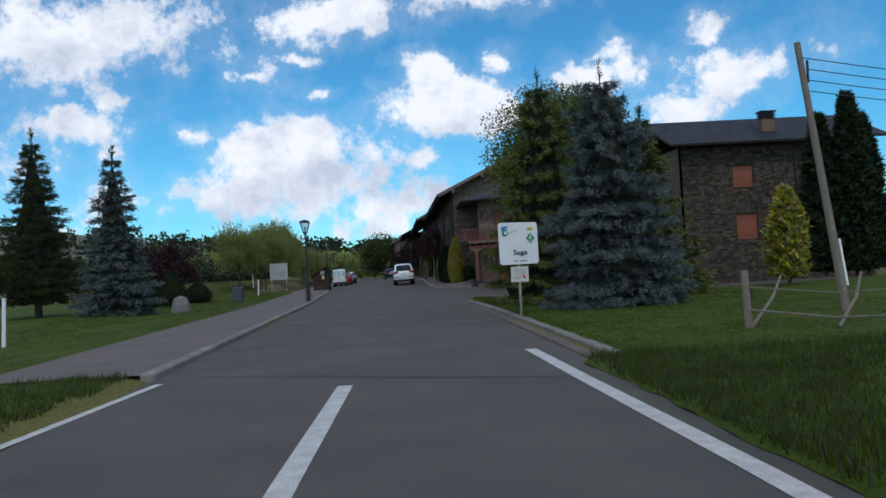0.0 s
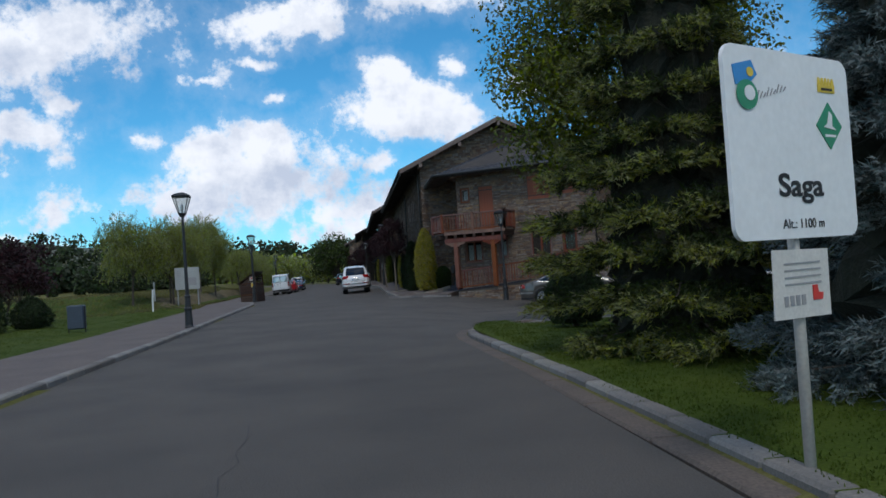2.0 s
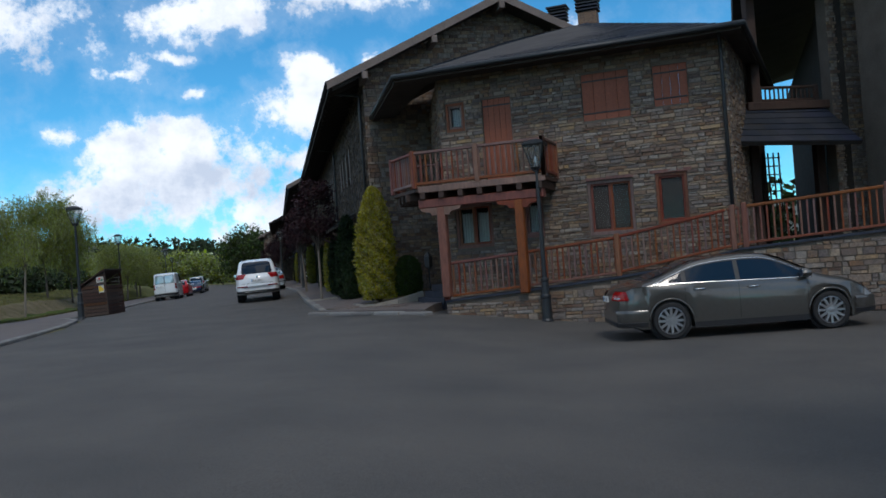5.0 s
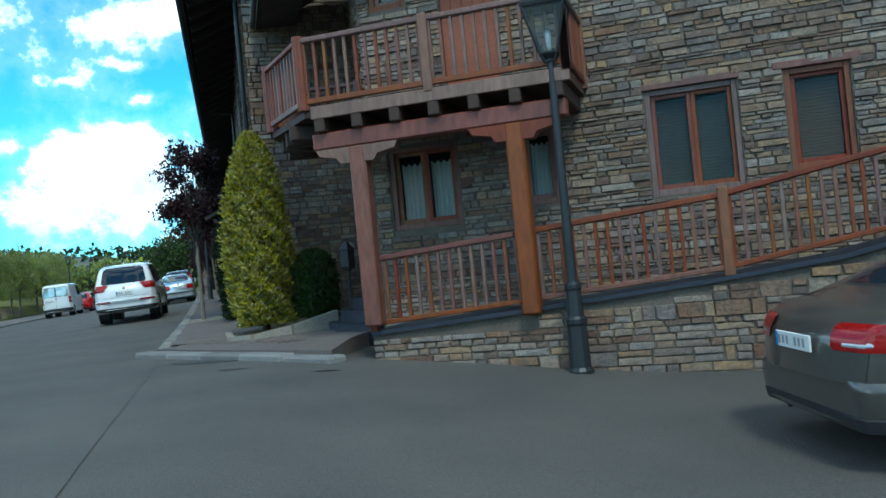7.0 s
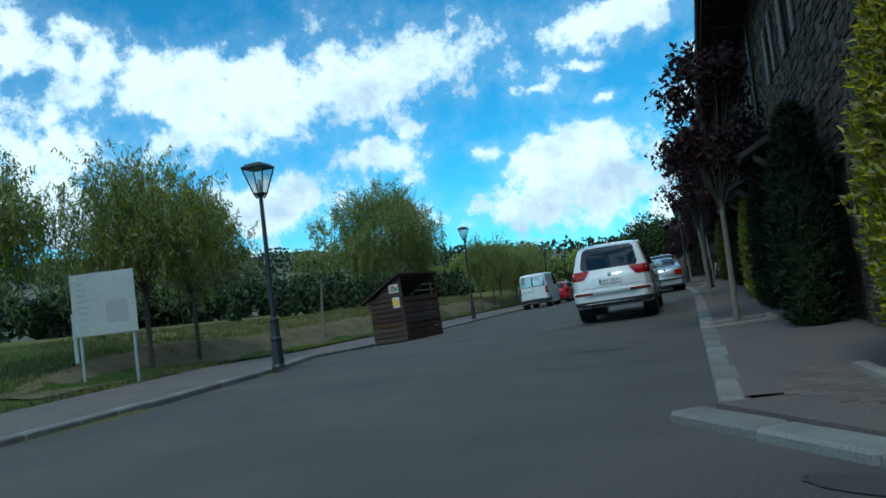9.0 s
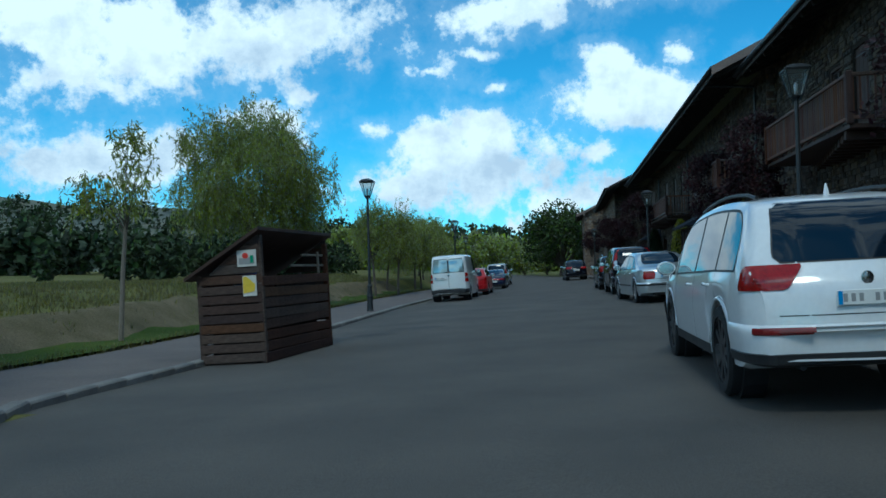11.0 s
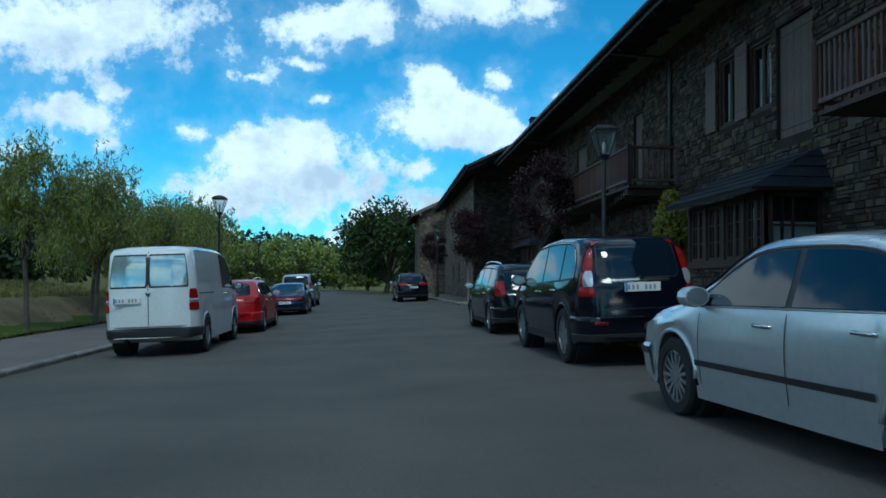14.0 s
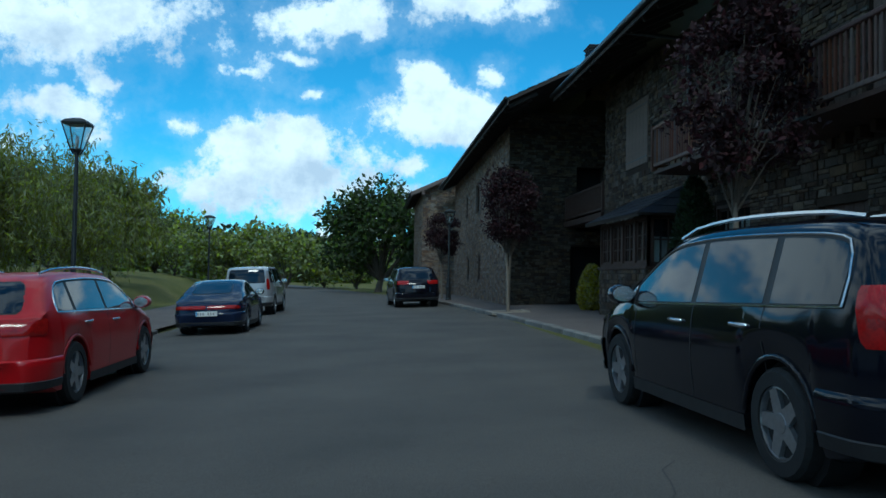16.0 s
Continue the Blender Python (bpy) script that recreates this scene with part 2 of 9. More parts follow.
GUTTER = material("dusty_gutter", (0.13, 0.1, 0.08), 0.95, 0.4, 1.5, 40, 0.4, second=(0.085, 0.072, 0.062))
WALNUT = material("walnut_leaves", (0.075, 0.105, 0.03), 0.7, 0.3, 0.5, 8, 0.0, second=(0.045, 0.068, 0.02), island=0.4, trans=0.25, spec=0.15)
CONCRETE = material("pale_concrete", (0.27, 0.24, 0.2), 0.9, 0.25, 2.0, 30, 0.3)
MORTAR = material("mortar", (0.14, 0.118, 0.095), 0.95, 0.3, 2.0, 30, 0.6, spec=0.25)
STONE = material("grey_brown_slate_stone", (0.25, 0.172, 0.115), 0.8, 0.4, 6.0, 26, 0.9, second=(0.14, 0.112, 0.094), piece=0.36, depth=0.02, spec=0.25)
STONES = material("grey_brown_slate_rubble", (0.25, 0.172, 0.115), 0.8, 0.4, 6.0, 26, 0.9, second=(0.14, 0.112, 0.094), island=0.36, depth=0.02, spec=0.25)
# stone and mortar darkened to carry the shade on the street fronts
SHADEDSTONES = material("shaded_slate_rubble", (0.098, 0.075, 0.053), 0.8, 0.3, 4.0, 26, 0.8, second=(0.054, 0.044, 0.036), island=0.5, depth=0.02, spec=0.12)
SHADEDMORTAR = material("shaded_mortar", (0.045, 0.037, 0.03), 0.95, 0.3, 2.0, 30, 0.6, spec=0.12)
SLATE = material("roof_slate", (0.02, 0.025, 0.042), 0.62, 0.3, 1.5, 30, 0.3, second=(0.014, 0.018, 0.03), island=0.2)
WOOD = material("red_brown_stained_wood", (0.19, 0.052, 0.02), 0.5, 0.4, 2.0, 22, 0.3, second=(0.105, 0.031, 0.014), stretch=(1, 1, 0.25), piece=0.1)
WOODDARK = material("dark_stained_wood", (0.05, 0.025, 0.016), 0.7, 0.3, 2.0, 25, 0.3, stretch=(1, 1, 0.3))
EAVEWOOD = material("dark_eave_boards", (0.045, 0.036, 0.03), 0.8, 0.3, 2.0, 20, 0.3)
BARGE = material("weathered_barge_board", (0.17, 0.13, 0.11), 0.75, 0.25, 2.0, 20, 0.2)
ROWWOOD = material("weathered_balcony_wood", (0.13, 0.056, 0.034), 0.7, 0.35, 2.0, 22, 0.3, second=(0.08, 0.04, 0.028), stretch=(1, 1, 0.25), piece=0.15)
SHUTTER = material("red_brown_shutter", (0.26, 0.072, 0.03), 0.6, 0.25, 2.0, 20, 0.2)
GREYSHUT = material("grey_brown_shutter", (0.13, 0.095, 0.075), 0.7, 0.3, 2.0, 20, 0.2)
SHEDWOOD = material("weathered_plank", (0.08, 0.045, 0.032), 0.85, 0.4, 3.0, 25, 0.4, second=(0.045, 0.03, 0.024), stretch=(0.3, 0.3, 1.5), piece=0.3, spec=0.12)
IRON = material("black_lamp_iron", (0.018, 0.021, 0.024), 0.45, 0.3, 4.0, 40, 0.15)
STEEL = material("galvanised_steel", (0.42, 0.43, 0.43), 0.45, 0.2, 4.0, 40, 0.1, metal=0.7)
PANE = glass_material("window_glass", (0.02, 0.025, 0.03), 0.82)
CARGLASS = glass_material("tinted_car_glass", (0.006, 0.012, 0.022), 0.0, 1.45)
LAMPGLASS = glass_material("lantern_glass", (0.2, 0.23, 0.23), 0.75)
CURTAIN = material("white_curtain", (0.78, 0.8, 0.79), 0.9, 0.12, 6.0, 30, 0.2, stretch=(3, 3, 0.3))
# near-black colour that stands for the shade of interiors
DARK = material("interior_shade", (0.012, 0.012, 0.013), 0.9, 0.2, 2.0, 10, 0.0)
SIGNWHITE = material("white_sign_enamel", (0.78, 0.79, 0.78), 0.45, 0.06, 3.0, 20, 0.02)
BLACK = material("black_print", (0.012, 0.012, 0.014), 0.6, 0.1, 5.0, 20, 0.0)
GREEN = material("green_print", (0.02, 0.25, 0.12), 0.5, 0.1, 5.0, 20, 0.0)
YELLOW = material("yellow_print", (0.72, 0.52, 0.04), 0.5, 0.1, 5.0, 20, 0.0)
BLUE = material("blue_print", (0.03, 0.25, 0.6), 0.5, 0.1, 5.0, 20, 0.0)
REDPRINT = material("red_print", (0.6, 0.04, 0.03), 0.5, 0.1, 5.0, 20, 0.0)
PAPER = material("paper_notice", (0.62, 0.6, 0.55), 0.8, 0.12, 8.0, 40, 0.05)
GREYPRINT = material("grey_print", (0.3, 0.3, 0.3), 0.7, 0.1, 5.0, 20, 0.0)
BARK = material("bark", (0.10, 0.082, 0.065), 0.95, 0.4, 5.0, 30, 0.8, second=(0.06, 0.05, 0.042), stretch=(1, 1, 0.3), depth=0.02)
PALEBARK = material("pale_bark", (0.2, 0.17, 0.135), 0.9, 0.3, 5.0, 30, 0.5, stretch=(1, 1, 0.3))
BLUESPRUCE = material("blue_spruce_needles", (0.075, 0.1, 0.098), 0.8, 0.3, 1.0, 12, 0.0, second=(0.042, 0.062, 0.06), island=0.35, trans=0.12, spec=0.12)
SPRUCE = material("green_spruce_needles", (0.048, 0.066, 0.018), 0.8, 0.3, 1.0, 12, 0.0, second=(0.026, 0.04, 0.012), island=0.4, trans=0.15, spec=0.12)
MAPLE = material("maple_leaves", (0.17, 0.195, 0.028), 0.65, 0.3, 1.0, 12, 0.0, second=(0.075, 0.1, 0.016), island=0.4, trans=0.3, spec=0.15)
WILLOW = material("willow_leaves", (0.27, 0.29, 0.07), 0.65, 0.3, 0.8, 12, 0.0, second=(0.17, 0.205, 0.05), island=0.45, trans=0.42, spec=0.15)
PLUM = material("purple_plum_leaves", (0.05, 0.022, 0.026), 0.6, 0.3, 1.0, 12, 0.0, second=(0.028, 0.014, 0.017), island=0.4, trans=0.2, spec=0.15)
GOLDEN = material("golden_cypress_foliage", (0.42, 0.35, 0.022), 0.75, 0.3, 6.0, 14, 0.0, second=(0.2, 0.21, 0.018), island=0.4, trans=0.25, spec=0.15)
DARKGREEN = material("dark_cypress_foliage", (0.028, 0.045, 0.018), 0.8, 0.3, 1.5, 12, 0.0, second=(0.018, 0.03, 0.012), island=0.4, trans=0.15, spec=0.12)
LIME = material("yellow_green_cypress_foliage", (0.2, 0.21, 0.022), 0.75, 0.3, 6.0, 14, 0.0, second=(0.09, 0.115, 0.015), island=0.4, trans=0.25, spec=0.15)
BOX = material("boxwood_leaves", (0.045, 0.075, 0.014), 0.6, 0.3, 1.5, 12, 0.0, island=0.4, trans=0.2, spec=0.15)
FARHEDGE = material("far_hedge_leaves", (0.27, 0.3, 0.075), 0.85, 0.35, 0.2, 3.0, 0.0, second=(0.17, 0.215, 0.052), island=0.4, trans=0.2, spec=0.15)
FARWOOD = material("far_woodland", (0.045, 0.062, 0.025), 0.9, 0.4, 0.15, 2.0, 0.0, second=(0.03, 0.045, 0.022), island=0.4, spec=0.12)
HILL = material("far_hill", (0.075, 0.09, 0.075), 0.95, 0.35, 0.012, 0.12, 0.0, second=(0.12, 0.12, 0.075))
TYRE = material("tyre_rubber", (0.016, 0.016, 0.017), 0.85, 0.2, 6.0, 40, 0.1)
DARKRIM = material("dark_rim", (0.025, 0.025, 0.028), 0.4, 0.15, 5.0, 40, 0.02)
ALLOY = material("alloy_rim", (0.42, 0.43, 0.45), 0.3, 0.15, 5.0, 40, 0.02, metal=0.8)
TRIM = material("black_plastic_trim", (0.018, 0.018, 0.02), 0.55, 0.2, 6.0, 60, 0.1)
CHROME = material("chrome", (0.6, 0.61, 0.62), 0.2, 0.1, 5.0, 20, 0.0, metal=1.0)
REDLAMP = material("red_tail_lens", (0.3, 0.007, 0.007), 0.12, 0.3, 14.0, 60, 0.1, coat=0.2, spec=0.35)
DARKRED = material("dark_red_lens", (0.2, 0.006, 0.008), 0.15, 0.3, 14.0, 60, 0.1, coat=0.5)
CLEARLAMP = material("clear_lamp_lens", (0.55, 0.56, 0.58), 0.12, 0.2, 12.0, 60, 0.05, metal=0.5, coat=1.0)
AMBERLAMP = material("amber_tail_lens", (0.24, 0.035, 0.008), 0.15, 0.15, 8.0, 40, 0.05, coat=1.0)
# glass whose pale cyan base colour stands for reflected sky
VANGLASS = material("sky_toned_glass", (0.42, 0.54, 0.54), 0.06, 0.15, 1.0, 8, 0.0, metal=0.5, coat=1.0)
PLATE = material("plate_white", (0.72, 0.72, 0.7), 0.4, 0.05, 5.0, 30, 0.0)
RAW = material("paint_white", (0.74, 0.75, 0.76), 0.35, 0.05, 1.2, 20, 0.0, coat=1.0)


def paint(name, colour, metal=0.0, coat=1.0, rough=0.32, ior=1.5):
    return material(name, colour, rough, 0.07, 0.9, 18, 0.0, metal=metal, coat=coat, ior=ior)


# ---- mesh tools ----
from mathutils.bvhtree import BVHTree


class Shape:
    """Collects vertices and faces; every adder may take a pose."""

    def __init__(self):
        self.v, self.f = [], []

    def add(self, verts, faces, m=None):
        k = len(self.v)
        self.v += [tuple(m @ Vector(p)) for p in verts] if m is not None else [tuple(p) for p in verts]
        self.f += [tuple(i + k for i in q) for q in faces]
        return self

    def box(self, x0, x1, y0, y1, z0, z1, c=0.0, m=None):
        if c <= 0:
            vs = [(x, y, z) for x in (x0, x1) for y in (y0, y1) for z in (z0, z1)]
            return self.add(vs, [(0, 1, 3, 2), (4, 6, 7, 5), (0, 4, 5, 1), (2, 3, 7, 6), (0, 2, 6, 4), (1, 5, 7, 3)], m)
        c = min(c, (x1 - x0) * 0.45, (y1 - y0) * 0.45, (z1 - z0) * 0.45)
        ix = {}
        vs = []
        for a in (0, 1):
            for b in (0, 1):
                for d in (0, 1):
                    p = ((x0, x1)[a], (y0, y1)[b], (z0, z1)[d])
                    s = ((c, -c)[a], (c, -c)[b], (c, -c)[d])
                    for k in range(3):
                        ix[a, b, d, k] = len(vs)
                        vs.append(tuple(p[j] + (0 if j == k else s[j]) for j in range(3)))
        fs = []
        for k in range(3):
            o = [j for j in range(3) if j != k]
            for side in (0, 1):
                ring = []
                for u, w in ((0, 0), (1, 0), (1, 1), (0, 1)):
                    key = [0, 0, 0]
                    key[k], key[o[0]], key[o[1]] = side, u, w
                    ring.append(ix[(*key, k)])
                fs.append(tuple(ring if (side == 1) == (k != 1) else reversed(ring)))
        for k in range(3):
            o = [j for j in range(3) if j != k]
            for u in (0, 1):
                for w in (0, 1):
                    lo, hi = [0, 0, 0], [0, 0, 0]
                    lo[o[0]] = hi[o[0]] = u
                    lo[o[1]] = hi[o[1]] = w
                    hi[k] = 1
                    q = (ix[(*lo, o[0])], ix[(*hi, o[0])], ix[(*hi, o[1])], ix[(*lo, o[1])])
                    fs.append(q if (u ^ w) != (k == 1) else tuple(reversed(q)))
        for a in (0, 1):
            for b in (0, 1):
                for d in (0, 1):
                    q = tuple(ix[a, b, d, k] for k in range(3))
                    fs.append(q if (a ^ b ^ d) else tuple(reversed(q)))
        return self.add(vs, fs, m)

    def tube(self, pts, radii, n=8, cap=True):
        """A tapered tube along points."""
        pts = [Vector(p) for p in pts]
        k0 = len(self.v)
        side = None
        for i, p in enumerate(pts):
            d = (pts[min(i + 1, len(pts) - 1)] - pts[max(i - 1, 0)]).normalized()
            if side is None:
                side = d.orthogonal().normalized()
            side = (side - d * side.dot(d)).normalized()
            other = d.cross(side)
            r = radii[i] if isinstance(radii, (list, tuple)) else radii
            for k in range(n):
                a = 2 * math.pi * k / n
                self.v.append(tuple(p + side * (r * math.cos(a)) + other * (r * math.sin(a))))
        for i in range(len(pts) - 1):
            for k in range(n):
                a, b = k0 + i * n + k, k0 + i * n + (k + 1) % n
                self.f.append((a, b, b + n, a + n))
        if cap:
            self.f.append(tuple(k0 + k for k in reversed(range(n))))
            self.f.append(tuple(k0 + (len(pts) - 1) * n + k for k in range(n)))
        return self

    def lathe(self, prof, n=12, m=None):
        """A turned form from (radius, z) pairs."""
        vs, fs = [], []
        for r, z in prof:
            for k in range(n):
                a = 2 * math.pi * k / n
                vs.append((r * math.cos(a), r * math.sin(a), z))
        for i in range(len(prof) - 1):
            for k in range(n):
                a, b = i * n + k, i * n + (k + 1) % n
                fs.append((a, b, b + n, a + n))
        fs.append(tuple(reversed(range(n))))
        fs.append(tuple((len(prof) - 1) * n + k for k in range(n)))
        return self.add(vs, fs, m)

    def prism(self, poly, y0, y1, m=None):
        """A polygon of (x, z) drawn out along y."""
        n = len(poly)
        vs = [(x, y0, z) for x, z in poly] + [(x, y1, z) for x, z in poly]
        fs = [tuple(range(n)), tuple(reversed(range(n, 2 * n)))]
        fs += [(i, n + i, n + (i + 1) % n, (i + 1) % n) for i in range(n)]
        return self.add(vs, fs, m)

    def mesh(self, name, mat, smooth=False):
        me = bpy.data.meshes.new(name)
        me.from_pydata(self.v, [], self.f)
        me.update()
        if mat is not None:
            me.materials.append(mat)
        if smooth:
            me.shade_smooth()
            if smooth != True:
                me.set_sharp_from_angle(angle=radians(smooth))
        return me


def part(name, shape, mat, parent, label="", smooth=False, at=None):
    """One mesh object under a thing or under a part."""
    ob = new(name, shape.mesh(name, mat, smooth) if isinstance(shape, Shape) else shape)
    ob.parent = parent
    if at is not None:
        ob.matrix_basis = at
    if label:
        ob["label"] = label
    return ob


def thing(name, m, label, category, group="", kind=""):
    """An Empty at the thing's base."""
    ob = new(name)
    ob.matrix_basis = m
    return tagged(ob, label, category, group, kind)


def solid(name, shape, mat, label, category="", group="", kind="", smooth=False, m=None):
    ob = new(name, shape.mesh(name, mat, smooth))
    if m is not None:
        ob.matrix_basis = m
    return tagged(ob, label, category, group, kind)


def lerp(x, pts):
    """Piecewise linear."""
    if x <= pts[0][0]:
        return pts[0][1]
    for (a, u), (b, w) in zip(pts, pts[1:]):
        if x <= b:
            return u + (w - u) * (x - a) / (b - a)
    return pts[-1][1]


def smooth(a, b, x):
    t = min(max((x - a) / (b - a), 0.0), 1.0)
    return t * t * (3 - 2 * t)


# ---- plan ----
LEFT = [(-40, -3.7), (12, -3.7), (25, -3.95), (42, -4.25), (58, -4.9), (68, -5.25), (73, -5.9), (79, -7.9), (93, -8.25), (106, -8.75), (114, -8.75), (129, -8.3), (140, -8.4), (160, -10), (200, -17), (260, -34)]
PATHW = [(-40, 2.9), (40, 2.9), (60, 3.0), (75, 3.2), (100, 2.8), (125, 3.6), (160, 3.0)]
RIGHT = [(-40, 2.75), (34, 2.75), (36.5, 3.1), (60, 3.0), (63.2, 2.85), (72, 2.75), (84, 2.6), (92, 2.4), (97, 2.15), (120, 1.45), (131, 1.2), (144, 0.5), (165, -1.2), (200, -8), (260, -24)]


def left(y):
    return lerp(y, LEFT)


def right(y):
    return lerp(y, RIGHT)


def tilt(y):
    """The street leans up towards the houses along the row."""
    return 0.045 * smooth(70, 86, y) * (1 - smooth(150, 175, y))


def fall(x, y):
    """The street's own level: the yard lies lower, the row's side higher."""
    along = (x - 6.4) * 0.851 - (y - 59.9) * 0.525
    dip = -0.42 * smooth(-1.0, 4.5, along) * smooth(1.0, 6.0, x) * smooth(30, 46, y) * (1 - smooth(62.5, 63.2, y))
    return dip + tilt(y) * (min(max(x, -12.0), 3.0) + 2.5)


def bank(x, y):
    """The rising field beside the road."""
    far = -(x - left(y)) - lerp(y, PATHW)
    up = smooth(68, 80, y) * (0.85 * smooth(1.0, 2.7, far) + 0.4 * smooth(2.4, 6.0, far))
    return up + 0.9 * smooth(6, 60, far) + 0.06 * math.sin(x * 0.7 + y * 0.31) * smooth(0.5, 3, far)


def land(x, y):
    if x < left(y) - 0.15:
        return fall(left(y) - 0.3, y) + 0.07 + bank(x, y)
    if x > right(y) + 0.15 and not (38.6 < y < 63.0):
        return 0.04 + 0.5 * smooth(12, 40, x) * (1 - smooth(30, 40, y)) + fall(x, y)
    return -0.08 + fall(x, y)


# ---- ground ----
def grid_sheet(xs, ys, height):
    s = Shape()
    s.v = [(x, y, height(x, y)) for y in ys for x in xs]
    n = len(xs)
    s.f = [(j * n + i, j * n + i + 1, (j + 1) * n + i + 1, (j + 1) * n + i) for j in range(len(ys) - 1) for i in range(n - 1)]
    return s


def spread(parts):
    out = []
    for a, b, step in parts:
        k = max(1, round((b - a) / step))
        out += [a + (b - a) * i / k for i in range(k)]
    return out + [parts[-1][1]]


gx = spread([(-900, -200, 100), (-200, -60, 14), (-60, -24, 4), (-24, -16, 0.6), (-16, -9, 0.3), (-9, -3, 0.6), (-3, 2, 2.5), (2, 8, 0.6), (8, 40, 3), (40, 200, 20), (200, 900, 100)])
gy = spread([(-500, -40, 60), (-40, 0, 5), (0, 140, 1.0), (140, 260, 6), (260, 700, 40), (700, 2200, 150)])
ground = solid("ground", grid_sheet(gx, gy, land), MEADOW, "rough summer meadow reaching to the hills", "ground", kind="structure", smooth=True)

# carriageway
ys = spread([(-40, 36, 1.0), (36, 66, 0.5), (66, 165, 1.0), (165, 260, 5)])
s = Shape()
COLS = 9
for y in ys:
    a, b = left(y), right(y)
    for i in range(COLS):
        x = a + (b - a) * i / (COLS - 1)
        s.v.append((x, y, fall(x, y)))
for j in range(len(ys) - 1):
    for i in range(COLS - 1):
        k = j * COLS + i
        s.f.append((k, k + 1, k + COLS + 1, k + COLS))
road = solid("road", s, ASPHALT, "worn grey asphalt village street", "road", kind="structure", smooth=True)
yx, yy = spread([(2.6, 26, 0.9)]), spread([(33, 66, 0.75)])
yard = grid_sheet(yx, yy, lambda x, y: fall(x, y) - 0.004)
solid("yard_road", yard, ASPHALT, "grey asphalt forecourt sloping to the houses", "road", kind="structure", smooth=True)


# lawn beside the village sign
def lawn_top(x):
    return lerp(x, [(3.05, 34.5), (3.2, 36.0), (3.6, 37.2), (4.3, 38.0), (5.2, 38.6), (7.0, 39.2), (12, 40.0), (27, 41.0)])


s = Shape()
lx = spread([(3.12, 5.2, 0.26), (5.2, 27, 1.0)])
rows_n = 56
for x in lx:
    for j in range(rows_n + 1):
        y = 11.5 + (lawn_top(x) - 11.5) * j / rows_n
        s.v.append((x, y, 0.075 + 0.5 * smooth(12, 40, x) * (1 - smooth(30, 40, y)) + fall(x, y) * smooth(3, 6, x) + 0.02 * noise.noise((x * 0.8, y * 0.8, 0)) * smooth(3.2, 4.2, x)))
for i in range(len(lx) - 1):
    for j in range(rows_n):
        k = i * (rows_n + 1) + j
        s.f.append((k, k + rows_n + 1, k + rows_n + 2, k + 1))
solid("lawn", s, GRASS, "mown green lawn under the spruces", "lawn", kind="structure", smooth=True)
# unmown verges before the lawn and the footpath begin
for edge, way, y1 in ((2.62, 1, 11.75), (-4.08, -1, 13.2)):
    s = Shape()
    ly = spread([(-14, y1, 0.25)])
    for y in ly:
        for i in range(12):
            x = edge + way * (0.1 * noise.noise((y * 1.3, edge, 0)) + 0.09 * i + 0.07 * i * i)
            s.v.append((x, y, (0.01 if i == 0 else 0.085) + fall(x, y) + 0.03 * noise.noise((x * 1.9, y * 1.9, 1))))
    for j in range(len(ly) - 1):
        for i in range(11):
            k = j * 12 + i
            s.f.append((k, k + 1, k + 13, k + 12) if way > 0 else (k, k + 12, k + 13, k + 1))
    solid("verge", s, GRASS, "rough green verge beside the road", "verge", kind="structure", smooth=True)
# lawn beyond the footpath
s = Shape()
ly = spread([(-20, 80, 1.0)])
for y in ly:
    a = left(y) - lerp(y, PATHW) + 0.05
    for i in range(10):
        x = a - i * 1.1 * (1 + 0.12 * i) * (1 - 0.45 * smooth(66, 80, y))
        s.v.append((x, y, land(x, y) + 0.025))
for j in range(len(ly) - 1):
    for i in range(9):
        k = j * 10 + i
        s.f.append((k, k + 10, k + 11, k + 1))
solid("roadside_lawn", s, GRASS, "mown lawn behind the footpath", "lawn", kind="structure", smooth=True)
# bare bank beside the shed
s = Shape()
ly = spread([(70, 128, 1.0)])
for y in ly:
    a = left(y) - lerp(y, PATHW) - 0.8
    for i in range(9):
        x = a - i * (0.25 + 0.06 * noise.noise((y * 0.5, 5.0, 0)))
        s.v.append((x, y, land(x, y) + 0.06 - 0.14 * smooth(6.5, 8, i) + 0.1 * noise.noise((x * 2.3, y * 2.3, 3)) * smooth(0, 3, i)))
for j in range(len(ly) - 1):
    for i in range(8):
        k = j * 9 + i
        s.f.append((k, k + 9, k + 10, k + 1))
solid("earth_bank", s, EARTH, "dry earth bank with thin grass above the footpath", "bank", kind="structure", smooth=True)

# green verge at the foot of the bank
s = Shape()
ly = spread([(79, 128, 1.0)])
for y in ly:
    a = left(y) - lerp(y, PATHW) + 0.02
    for i in range(6):
        x = a - i * (0.3 + 0.08 * noise.noise((y * 0.4, 2.0, 0)))
        s.v.append((x, y, land(x, y) + (0.1 if i < 5 else 0.0) + 0.03 * noise.noise((x * 1.3, y * 1.3, 7))))
for j in range(len(ly) - 1):
    for i in range(5):
        k = j * 6 + i
        s.f.append((k, k + 6, k + 7, k + 1))
solid("verge_lawn", s, GRASS, "narrow green verge between footpath and bank", "lawn", kind="structure", smooth=True)

# footpath
s = Shape()
ly = spread([(13, 160, 1.0)])
for y in ly:
    a, w = left(y) - 0.22, lerp(y, PATHW)
    for d, z in ((0, 0.085), (w - 0.25, 0.1), (w - 0.22, 0.0)):
        s.v.append((a - d, y, z + fall(left(y) - 0.3, y)))
for j in range(len(ly) - 1):
    for i in range(2):
        k = j * 3 + i
        s.f.append((k, k + 3, k + 4, k + 1))
solid("footpath", s, PAVING, "reddish grey footpath with a worn surface", "pavement", kind="structure")


